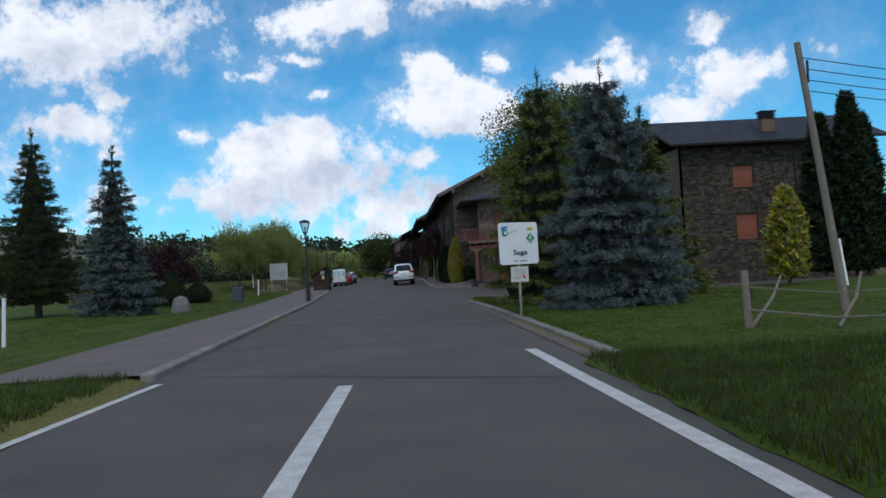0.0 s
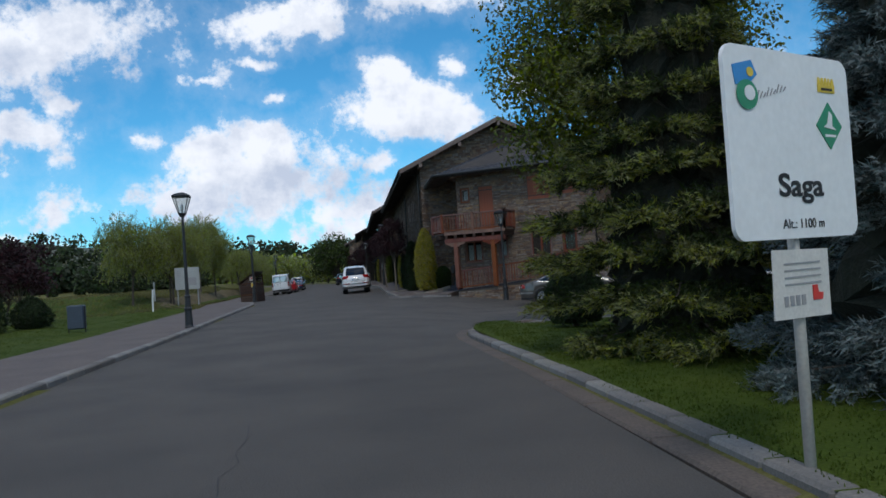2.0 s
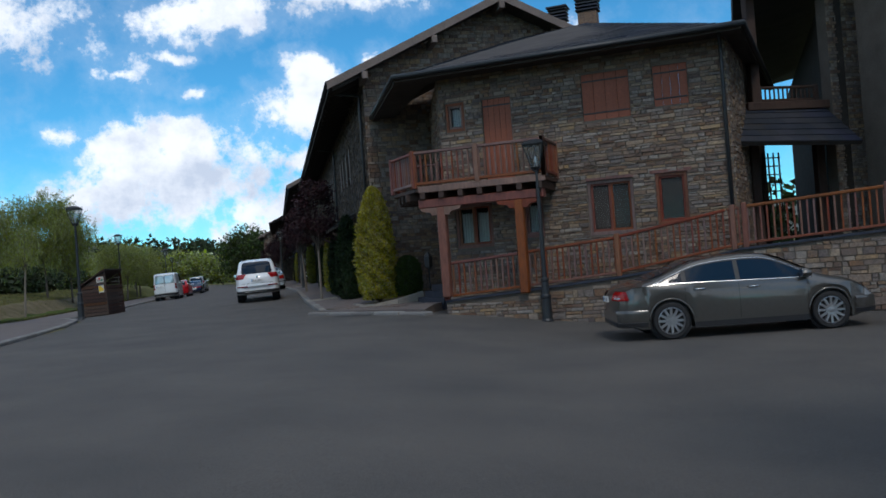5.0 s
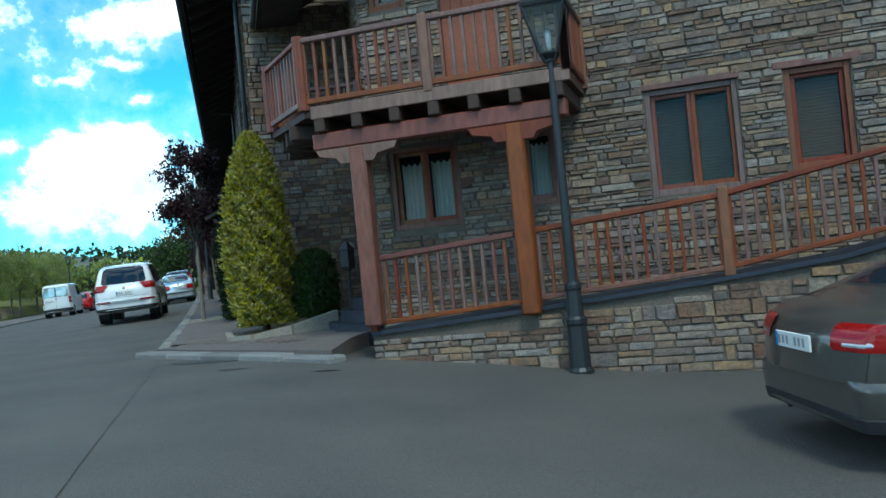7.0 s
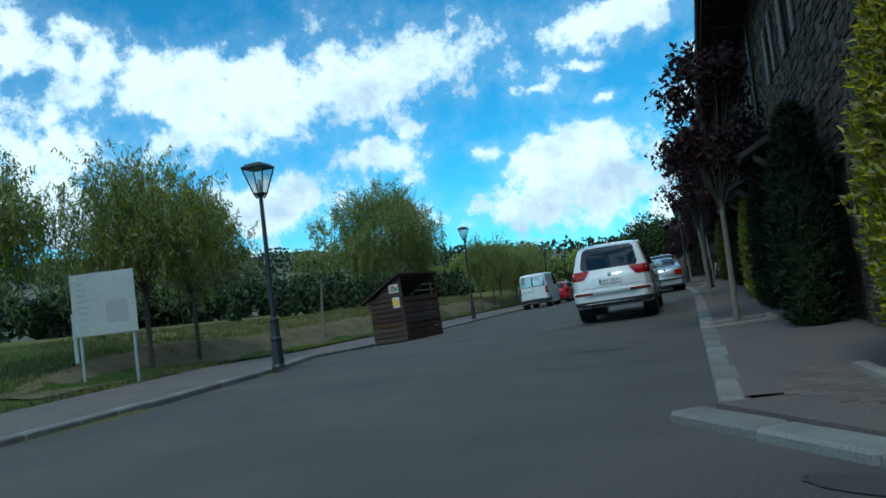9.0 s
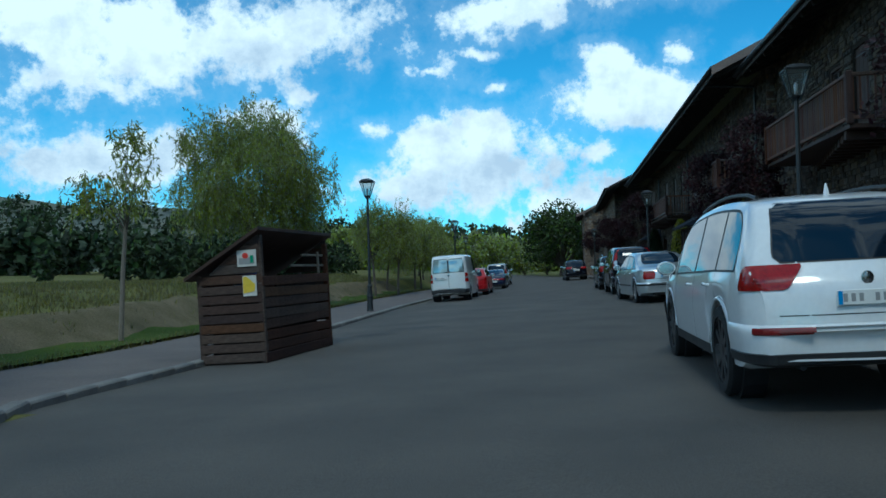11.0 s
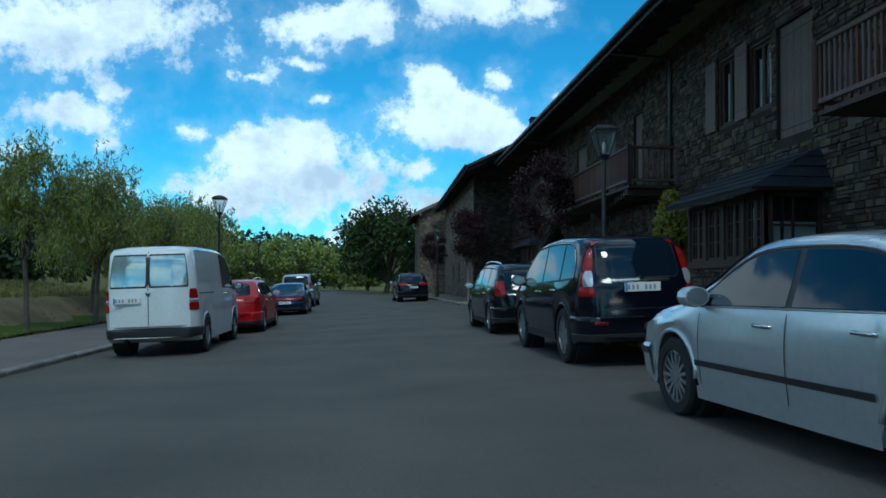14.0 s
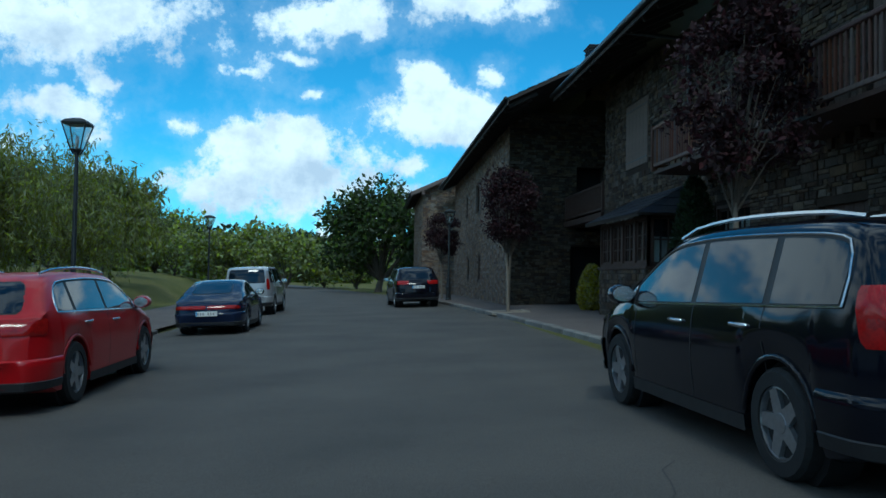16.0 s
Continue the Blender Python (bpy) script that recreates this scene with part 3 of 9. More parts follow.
# pavement before the row of houses
def walk_z(x, y):
    up = lerp(y, [(58, 0.10), (64, 0.06), (84, 0.08), (96, 0.14), (134, 0.14), (150, 0.1)])
    return 0.13 + fall(right(y), y) * smooth(62, 66, y) + up * smooth(0.3, 3.0, x - right(y))


s = Shape()
ly = spread([(63.3, 165, 0.8)])
for y in ly:
    a = right(y) + 0.18
    for i in range(9):
        x = a + (9.0 - a) * (i / 8) ** 1.6
        s.v.append((x, y, walk_z(x, y)))
for j in range(len(ly) - 1):
    for i in range(8):
        k = j * 9 + i
        s.f.append((k, k + 1, k + 10, k + 9))
# the wedge in front of the stone house
CA, CB = Vector((2.8, 63.3)), Vector((5.25, 59.1))
for j in range(9):
    p = CA.lerp(CB, j / 8)
    for i in range(7):
        x = p.x + 0.02 + (7.4 - p.x) * i / 6
        y = min(p.y + (63.3 - p.y) * i / 6, 63.3)
        s.v.append((x, y, walk_z(x, 63) * smooth(-1, 1, i) + (0.06 + fall(x, y)) * (1 - smooth(-1, 1, i)) - 0.002))
k0 = len(ly) * 9
for j in range(8):
    for i in range(6):
        k = k0 + j * 7 + i
        s.f.append((k, k + 7, k + 8, k + 1))
# its free edges go down into the ground
for run in ([k0 + j * 7 for j in range(9)], [k0 + 56 + i for i in range(7)]):
    base_v = len(s.v)
    s.v += [(s.v[q][0], s.v[q][1], -0.3) for q in run]
    for i in range(len(run) - 1):
        s.f.append((run[i], base_v + i, base_v + i + 1, run[i + 1]))
pavement = solid("pavement", s, PAVING, "red-brown block pavement before the stone houses", "pavement", kind="structure")


# kerbs: a row of single stones
def kerb_row(name, label, pts, width, height, length=1.0, depth=0.25, mat=None):
    row = thing(name, pose(*pts[0], 0), label, "kerb", kind="structure")
    stone = Shape().box(0.008, length - 0.008, 0, width, -depth, height, 0.025).mesh("kerb_stone", mat or KERB)
    run = [Vector((*p, 0)) for p in pts]
    for a, b in zip(run, run[1:]):
        d = b - a
        n = max(1, round(d.length / length))
        for i in range(n):
            p = a + d * (i / n)
            ob = part("kerb_stone", stone, None, row)
            ang = math.degrees(math.atan2(d.y, d.x))
            ob.matrix_basis = pose(*pts[0], 0).inverted() @ pose(p.x, p.y, fall(p.x, p.y) + random.uniform(-0.006, 0.006), 0, 0, ang) @ Matrix.Diagonal((d.length / n / length, 1, 1, 1))
    return row


def left_line(a, b, step, off=0.0):
    n = max(1, round((b - a) / step))
    return [(left(a + (b - a) * i / n) + off, a + (b - a) * i / n) for i in range(n + 1)]


def right_line(a, b, step, off=0.0):
    n = max(1, round((b - a) / step))
    return [(right(a + (b - a) * i / n) + off, a + (b - a) * i / n) for i in range(n + 1)]


kerb_row("footpath_kerb", "pale concrete kerb along the footpath", left_line(13, 66, 3.0), 0.22, 0.10)
kerb_row("footpath_kerb", "pale concrete kerb along the footpath", left_line(66, 130, 1.6), 0.22, 0.10)
nose = [(3.1, 11.8), (3.1, 20), (3.05, 27), (2.95, 31), (2.9, 34.0), (3.0, 35.2), (3.25, 36.3), (3.65, 37.2), (4.25, 37.9), (5.1, 38.5), (6.9, 39.2), (9.5, 39.6)]
kerb_row("lawn_kerb", "low concrete kerb round the lawn", list(reversed(nose)), 0.2, 0.085, 0.8)
kerb_row("lawn_gutter", "flat worn concrete gutter beside the lawn kerb", [(x - 0.02, y) for x, y in nose[:-2]], 0.26, 0.008, 1.6, mat=GUTTER)
kerb_row("pavement_kerb", "pale concrete kerb of the house pavement", list(reversed(right_line(63.3, 110, 5.0))), 0.24, 0.13)
kerb_row("pavement_kerb", "pale concrete kerb of the house pavement", list(reversed(right_line(110, 165, 5.0))), 0.24, 0.13)
kerb_row("corner_kerb", "pale concrete kerb at the pavement corner", [(5.45, 58.95), (2.73, 63.35)], 0.3, 0.075, depth=0.3)


# road markings and seams
def marking(name, label, pts, width, mat, z=0.006):
    s = Shape()
    for i, p in enumerate(pts):
        a, b = Vector(pts[max(i - 1, 0)]), Vector(pts[min(i + 1, len(pts) - 1)])
        d = (b - a).normalized()
        n = Vector((-d.y, d.x)) * width / 2
        for q in (Vector(p) + n, Vector(p) - n):
            s.v.append((q.x, q.y, fall(q.x, q.y) + z))
    s.f = [(2 * i, 2 * i + 1, 2 * i + 3, 2 * i + 2) for i in range(len(pts) - 1)]
    return solid(name, s, mat, label, "road marking", kind="structure")


marking("centre_line", "worn white centre dash", [(-0.9, 3.0), (-0.85, 6.0), (-0.72, 10.95)], 0.2, LINE)
marking("edge_line", "worn white edge line beside the verge", [(2.38, -12), (2.33, 5.5), (2.25, 10), (2.2, 14.1)], 0.2, LINE)
marking("edge_line", "worn white edge line beside the verge", [(-3.95, -12), (-3.8, 8), (-3.48, 12.4)], 0.13, LINE)
marking("road_seam", "dark tar seam across the street", [(-3.4, 13.2), (-1.5, 12.3), (0.4, 11.25), (2.0, 10.5)], 0.04, CRACK, 0.005)
for x, y, w, h, turn in ((3.75, 60.92, 0.62, 0.2, -0.5), (4.04, 59.4, 0.2, 0.06, -0.2), (5.1, 58.2, 0.16, 0.05, -0.3), (1.2, 70.2, 0.4, 0.22, 0), (-6.2, 89.5, 0.5, 0.35, 0), (-5.4, 91.2, 0.7, 0.3, 0), (0.4, 91.5, 0.2, 0.1, 0), (-3.0, 88.5, 0.22, 0.1, 0)):
    s = Shape()
    ring = []
    for k in range(44):
        a = 2 * math.pi * k / 44
        r = 1 + 0.28 * noise.noise((math.cos(a) * 1.1 + x, math.sin(a) * 1.1 + y, 0)) + 0.12 * noise.noise((math.cos(a) * 4 + x, math.sin(a) * 4, 2))
        u, q = w * r * math.cos(a), h * r * math.sin(a)
        ring.append((x + u * math.cos(turn) - q * math.sin(turn), y + u * math.sin(turn) + q * math.cos(turn)))
    s.add([(u, q, fall(u, q) + 0.005) for u, q in ring], [tuple(range(44))])
    solid("oil_stain", s, PATCH, "dark oil stain on the asphalt", "stain", kind="structure")
# sunken lid in the lawn
lid = thing("manhole_cover", pose(4.42, 37.2, 0.03 + fall(4.4, 37.2) * 0.3, 0, 0, 14), "rusty iron cover in a pale concrete frame in the lawn", "manhole cover")
part("cover", Shape().box(-0.5, 0.5, -0.35, 0.35, -0.05, 0.012, 0.01), material("rusty_iron", (0.11, 0.06, 0.045), 0.85, 0.3, 4, 30, 0.4), lid)
f = Shape()
for a in ((-0.58, 0.58, -0.43, -0.36), (-0.58, 0.58, 0.36, 0.43), (-0.58, -0.51, -0.36, 0.36), (0.51, 0.58, -0.36, 0.36)):
    f.box(*a, -0.08, 0.02, 0.008)
part("frame", f, KERB, lid)

# fine cracks in the worn asphalt
crk = random.Random(12)
for cx, cy, ang, ln in ((-1.6, 90.5, 80, 2.2), (0.2, 96.5, 20, 1.8), (-3.0, 104.0, 85, 3.0), (-1.0, 112.0, 70, 2.4), (-4.4, 99.0, 10, 1.6), (2.3, 58.2, 60, 2.6), (0.4, 52.0, 95, 3.2), (-1.9, 34.0, 85, 4.0), (-0.4, 24.0, 92, 3.5), (-2.2, 44.0, 15, 2.4), (-3.2, 80.0, 88, 3.0), (-1.2, 120.0, 84, 3.0)):
    pts = []
    for i in range(9):
        d = (i / 8 - 0.5) * ln
        off = crk.uniform(-0.09, 0.09)
        pts.append((cx + d * math.cos(radians(ang)) - off * math.sin(radians(ang)), cy + d * math.sin(radians(ang)) + off * math.cos(radians(ang))))
    marking("road_crack", "fine dark crack in the asphalt", pts, 0.008, CRACK, 0.004)


# ---- houses ----
def wall_shape(length, z0, z1, thick, openings, top=None):
    """A wall along local x, its outer face at y = 0; openings (s0, s1, z0, z1) go through it. top: height over s for gables."""
    ss = sorted({0.0, length, *[v for o in openings for v in o[:2]], *([p[0] for p in top] if top else [])})
    zs = sorted({z0, z1, *[v for o in openings for v in o[2:4]]})
    sh = Shape()

    def inside(s, z):
        return any(o[0] < s < o[1] and o[2] < z < o[3] for o in openings)

    for a, b in zip(ss, ss[1:]):
        for c, d in zip(zs, zs[1:]):
            if inside((a + b) / 2, (c + d) / 2):
                continue
            sh.add([(a, 0, c), (b, 0, c), (b, 0, d), (a, 0, d)], [(0, 1, 2, 3)])
            sh.add([(a, thick, c), (b, thick, c), (b, thick, d), (a, thick, d)], [(3, 2, 1, 0)])
    for a, b, c, d in [o[:4] for o in openings]:
        for p, q in (((a, c), (a, d)), ((b, d), (b, c)), ((b, c), (a, c)), ((a, d), (b, d))):
            sh.add([(p[0], 0, p[1]), (q[0], 0, q[1]), (q[0], thick, q[1]), (p[0], thick, p[1])], [(0, 1, 2, 3)])
    for a, b in ((0, length), (length, 0)):
        sh.add([(a, 0, z0), (a, thick, z0), (a, thick, z1), (a, 0, z1)], [(0, 1, 2, 3) if a == 0 else (3, 2, 1, 0)])
    if top:
        for (a, u), (b, w) in zip(top, top[1:]):
            sh.add([(a, 0, z1), (b, 0, z1), (b, 0, w), (a, 0, u)], [(0, 1, 2, 3)])
            sh.add([(a, thick, z1), (b, thick, z1), (b, thick, w), (a, thick, u)], [(3, 2, 1, 0)])
            sh.add([(a, 0, u), (b, 0, w), (b, thick, w), (a, thick, u)], [(0, 1, 2, 3)])
    else:
        sh.add([(0, 0, z1), (length, 0, z1), (length, thick, z1), (0, thick, z1)], [(0, 1, 2, 3)])
    return sh


def rubble(length, z0, z1, openings, seed, tall=(0.04, 0.13), wide=(0.1, 0.34), proud=(0.008, 0.04), top=None, y=0.0):
    """Coursed rubble: (s0, s1, z0, z1, proud) for every stone of a wall face."""
    rnd = random.Random(seed)
    out, z = [], z0
    zmax = max(p[1] for p in top) if top else z1
    while z < zmax - 0.03:
        h = min(rnd.uniform(*tall), zmax - z)
        s = -rnd.uniform(0, 0.2)
        while s < length:
            w = wide[0] + (wide[1] - wide[0]) * rnd.random() ** 1.5 * (0.8 + h * 2)
            cuts = [(max(s, 0.0), min(s + w, length))]
            for o in openings:
                if o[2] - 0.02 < z + h and o[3] + 0.02 > z:
                    nxt = []
                    for a, b in cuts:
                        if b <= o[0] or a >= o[1]:
                            nxt.append((a, b))
                        else:
                            if a < o[0] - 0.04:
                                nxt.append((a, o[0] - 0.005))
                            if b > o[1] + 0.04:
                                nxt.append((o[1] + 0.005, b))
                    cuts = nxt
            for a, b in cuts:
                if b - a < 0.05:
                    continue
                zt = z + h
                if top and lerp((a + b) / 2, top) < zt + 0.02:
                    continue
                # a thick course is split in two here and there
                if h > 0.12 and rnd.random() < 0.3:
                    m = z + h * rnd.uniform(0.4, 0.6)
                    out.append((a, b, z, m, rnd.uniform(*proud)))
                    out.append((a, b, m, zt, rnd.uniform(*proud)))
                else:
                    out.append((a, b, z, zt, rnd.uniform(*proud)))
            s += w
        z += h
    return out


def stone_piece(sh, st, rnd, gap=0.0045):
    """One rough stone block as a frustum with uneven corners."""
    a, b, c, d, p = st
    j = lambda k: rnd.uniform(-k, k)
    g = gap
    k = min(0.013, (d - c) * 0.18)
    outer = [(a + g, 0.01, c + g), (b - g, 0.01, c + g), (b - g, 0.01, d - g), (a + g, 0.01, d - g)]
    inner = [(a + g + k + j(k * 0.8), -p + j(0.006), c + g + k * 0.5 + j(k * 0.5)), (b - g - k + j(k * 0.8), -p + j(0.006), c + g + k * 0.5 + j(k * 0.5)),
             (b - g - k + j(k * 0.8), -p + j(0.006), d - g - k * 0.5 + j(k * 0.5)), (a + g + k + j(k * 0.8), -p + j(0.006), d - g - k * 0.5 + j(k * 0.5))]
    sh.add(outer + inner, [(4, 5, 6, 7), (0, 1, 5, 4), (1, 2, 6, 5), (2, 3, 7, 6), (3, 0, 4, 7)])


def rubble_stuff(stones, seed, mat, parent, at=None):
    rnd = random.Random(seed)
    sh = Shape()
    for st in stones:
        stone_piece(sh, st, rnd)
    ob = part("stonework", sh, mat, parent, "coursed slate rubble facing", at=at)
    ob["kind"] = "stuff"
    return ob


def roof_plane(parent, corners, mat=None, thick=0.1, name="roof", slates=True, seed=1, row=0.28):
    """A roof slope through four corners (eave a, eave b, ridge b, ridge a) with overlapping slate courses."""
    a, b, c, d = [Vector(p) for p in corners]
    n = (b - a).cross(d - a).normalized()
    if n.z < 0:
        n = -n
    sh = Shape()
    lo = [p - n * thick for p in (a, b, c, d)]
    sh.add([a, b, c, d] + lo, [(0, 1, 2, 3), (7, 6, 5, 4), (0, 4, 5, 1), (1, 5, 6, 2), (2, 6, 7, 3), (3, 7, 4, 0)])
    body = part(name, sh, EAVEWOOD, parent, "dark boarded roof under grey slates")
    if slates:
        rnd = random.Random(seed)
        sl = Shape()
        rise = ((d - a).length + (c - b).length) / 2
        rows = max(2, int(rise / row))
        for i in range(rows):
            u0, u1 = i / rows, min((i + 1.25) / rows, 1.0)
            p0, p1 = a.lerp(d, u0), b.lerp(c, u0)
            q0, q1 = a.lerp(d, u1), b.lerp(c, u1)
            wid = (p1 - p0).length
            cols = max(1, int(wid / 0.45))
            off = (i % 2) * 0.5
            for k in range(-1, cols + 1):
                t0, t1 = max((k + off) / cols, 0), min((k + off + 0.985) / cols, 1)
                if t1 - t0 < 0.2 / cols:
                    continue
                h0, h1 = 0.028 + rnd.uniform(0, 0.008), 0.006
                q = [p0.lerp(p1, t0) + n * h0, p0.lerp(p1, t1) + n * (h0 + rnd.uniform(-0.003, 0.003)), q0.lerp(q1, t1) + n * h1, q0.lerp(q1, t0) + n * h1]
                e = [q[0] - n * 0.02, q[1] - n * 0.02]
                sl.add(q + e, [(0, 1, 2, 3), (4, 5, 1, 0)])
        ob = part("slating", sl, SLATE, body, "dark blue-grey slates")
        ob["kind"] = "stuff"
    return body


def frame_shape(w, h, t, d0, d1, c=0.006):
    """A picture-frame of bars round a w x h opening, local x, z from 0, between depths."""
    s = Shape()
    s.box(0, t, d0, d1, 0, h, c)
    s.box(w - t, w, d0, d1, 0, h, c)
    s.box(t, w - t, d0, d1, 0, t * 1.2, c)
    s.box(t, w - t, d0, d1, h - t, h, c)
    return s


def window(parent, s0, s1, z0, z1, mat=None, leaves=2, curtain=True, blind=False, bars=0, sunk=0.12, y=0.0, trim=0.0):
    """A window set in a wall opening: frame, casements, panes, curtain or blind."""
    mat = mat or WOOD
    w, h = s1 - s0, z1 - z0
    at = Matrix.Translation((s0, y, z0))
    win = part("window", frame_shape(w, h, 0.07, sunk - 0.1, sunk + 0.06), mat, parent, "stained wooden window", at=at)
    n = leaves
    lw = (w - 0.14) / n
    for i in range(n):
        x0 = 0.07 + i * lw
        leaf = frame_shape(lw, h - 0.14, 0.055, sunk - 0.05, sunk + 0.01)
        part("casement", leaf, mat, win, at=Matrix.Translation((x0, 0, 0.075)))
        pane = Shape().box(x0 + 0.05, x0 + lw - 0.05, sunk - 0.025, sunk - 0.015, 0.13, h - 0.12)
        ob = part("pane", pane, PANE, win, "window glass")
        if bars:
            g = Shape()
            g.box(x0 + lw / 2 - 0.012, x0 + lw / 2 + 0.012, sunk - 0.04, sunk - 0.01, 0.12, h - 0.12)
            for k in range(1, bars + 1):
                zz = 0.12 + (h - 0.24) * k / (bars + 1)
                g.box(x0 + 0.05, x0 + lw - 0.05, sunk - 0.04, sunk - 0.01, zz - 0.012, zz + 0.012)
            part("glazing_bar", g, mat, win)
        if curtain:
            c = Shape()
            cols = 14
            top_z = h * 0.78
            for k in range(cols + 1):
                xx = x0 + 0.06 + (lw - 0.12) * k / cols
                yy = sunk + 0.05 + 0.012 * math.sin(k * 1.9)
                c.v += [(xx, yy, 0.14), (xx, yy, top_z + (0.035 if k % 4 < 2 else 0.0))]
            c.f = [(2 * k, 2 * k + 2, 2 * k + 3, 2 * k + 1) for k in range(cols)]
            part("curtain", c, CURTAIN, win, "white half curtain")
        if blind:
            b = Shape()
            k, zz = 0, 0.13
            while zz < h - 0.13:
                b.box(x0 + 0.055, x0 + lw - 0.055, sunk + 0.03, sunk + 0.042, zz, zz + 0.036, 0.004)
                zz += 0.042
            part("blind", b, GREYSHUT, win, "brown slatted roller blind")
    # a near-black sheet gives the shade of the room behind the panes
    part("backing", Shape().box(0.02, w - 0.02, sunk + 0.22, sunk + 0.24, 0.02, h - 0.02), DARK, win, "dark sheet standing for the unlit room")
    return win


def shutter(parent, s0, s1, z0, z1, mat, y=-0.05, name="shutter", label="closed boarded shutter", planks=4, hinges=True):
    w, h = s1 - s0, z1 - z0
    ledge = Shape().box(0.03, w - 0.03, 0.036, 0.056, 0.14, 0.22, 0.004).mesh("ledge", mat)
    ob = part(name, ledge, None, parent, label, at=Matrix.Translation((s0, y, z0)))
    part("ledge", ledge, None, ob, at=Matrix.Translation((0, 0, h - 0.36)))
    board = Shape().box(0.002, w / planks - 0.002, 0, 0.035, 0, h, 0.006).mesh("board", mat)
    for i in range(planks):
        part("board", board, None, ob, at=Matrix.Translation((i * w / planks, 0, 0)))
    if hinges:
        for zz in (0.16, h - 0.2):
            part("strap_hinge", Shape().box(0.02, w - 0.02, -0.012, 0.0, zz, zz + 0.035, 0.003), IRON, ob)
    return ob


def railing(parent, pts, z, height, mat=None, gap=0.13, base=0.08, name="balustrade", post_every=99.0, bal=0.028):
    """Timber railing along local points: posts, top and bottom rails, balusters."""
    mat = mat or WOOD
    rail = part(name, Shape().box(0, 0.001, 0, 0.001, z, z + 0.001), mat, parent, "stained timber railing")
    for (ax, ay), (bx, by) in zip(pts, pts[1:]):
        d = Vector((bx - ax, by - ay, 0))
        ln = d.length
        m = Matrix.Translation((ax, ay, z)) @ Matrix.Rotation(math.atan2(d.y, d.x), 4, "Z")
        part("top_rail", Shape().box(0, ln, -0.05, 0.05, height - 0.07, height, 0.015), mat, rail, at=m)
        part("bottom_rail", Shape().box(0, ln, -0.03, 0.03, base, base + 0.07, 0.01), mat, rail, at=m)
        bl = Shape().box(-bal / 1.4, bal / 1.4, -bal / 1.4, bal / 1.4, base + 0.06, height - 0.06, 0.006).mesh("baluster", mat)
        n = max(1, int(ln / gap))
        for i in range(n):
            part("baluster", bl, None, rail, at=m @ Matrix.Translation(((i + 0.5) * ln / n, 0, 0)))
        post = Shape().box(-0.06, 0.06, -0.06, 0.06, 0, height + 0.03, 0.012).mesh("post", mat)
        k = max(1, round(ln / post_every))
        for i in range(k + 1):
            part("post", post, None, rail, at=m @ Matrix.Translation((ln * i / k, 0, 0)))
    return rail


def balcony(parent, pts, z, depth_dir, out=1.0, height=0.95, mat=None, joists=True, dark=None, y_wall=0.0):
    """A timber balcony: deck, joist ends, edge beam, railing. pts: outer edge in local x, y."""
    mat = mat or WOOD
    xs = [p[0] for p in pts]
    poly = [(x, y) for x, y in pts]
    s = Shape()
    ring = poly + [(poly[-1][0], y_wall), (poly[0][0], y_wall)]
    if abs(poly[0][1] - y_wall) < 1e-6:
        ring = ring[:-1]
    if abs(poly[-1][1] - y_wall) < 1e-6:
        ring = poly + ([(poly[0][0], y_wall)] if abs(poly[0][1] - y_wall) > 1e-6 else [])
    n = len(ring)
    s.add([(x, y, z - 0.07) for x, y in ring] + [(x, y, z) for x, y in ring], [tuple(reversed(range(n))), tuple(range(n, 2 * n))] + [(i, (i + 1) % n, n + (i + 1) % n, n + i) for i in range(n)])
    deck = part("balcony", s, dark or WOODDARK, parent, "timber balcony deck")
    railing(parent, pts, z, height, mat, name="balcony_railing")
    if joists:
        x = min(xs) + 0.25
        jo = Shape().box(-0.07, 0.07, 0, 1.0, -0.17, 0, 0.012)
        while x < max(xs) - 0.1:
            yo = min(lerp(x, sorted(poly)), 0)
            part("joist", jo, dark or WOODDARK, deck, at=Matrix.Translation((x, yo - 0.04, z - 0.075)) @ Matrix.Diagonal((1, abs(yo - y_wall) + 0.02, 1, 1)))
            x += 0.52
    return deck


def downpipe(parent, x, z0, z1, y=-0.09, hop=0.0, top_y=None):
    s = Shape().tube([(x, y, z0), (x, y, z1 - 0.3)] + ([(x, y, z1 - 0.1), (x, top_y, z1)] if top_y is not None else []), 0.045, 8)
    return part("downpipe", s, IRON, parent, "dark metal downpipe", smooth=True)


def chimney(parent, x, y, z0, z1, w=0.55, d=0.55, mat=None):
    s = Shape().box(x - w / 2, x + w / 2, y - d / 2, y + d / 2, z0, z1 - 0.5, 0.02)
    ch = part("chimney", s, mat or STONES, parent, "stone chimney with slatted cap")
    cap = Shape()
    for i in range(4):
        cap.box(x - w / 2 - 0.06, x + w / 2 + 0.06, y - d / 2 - 0.06, y + d / 2 + 0.06, z1 - 0.46 + i * 0.11, z1 - 0.41 + i * 0.11, 0.01)
    cap.box(x - w * 0.36, x + w * 0.36, y - d * 0.36, y + d * 0.36, z1 - 0.5, z1 - 0.06)
    cap.box(x - w / 2 - 0.1, x + w / 2 + 0.1, y - d / 2 - 0.1, y + d / 2 + 0.1, z1 - 0.06, z1, 0.01)
    part("chimney_cap", cap, SLATE, ch, "dark slatted chimney cap")
    return ch


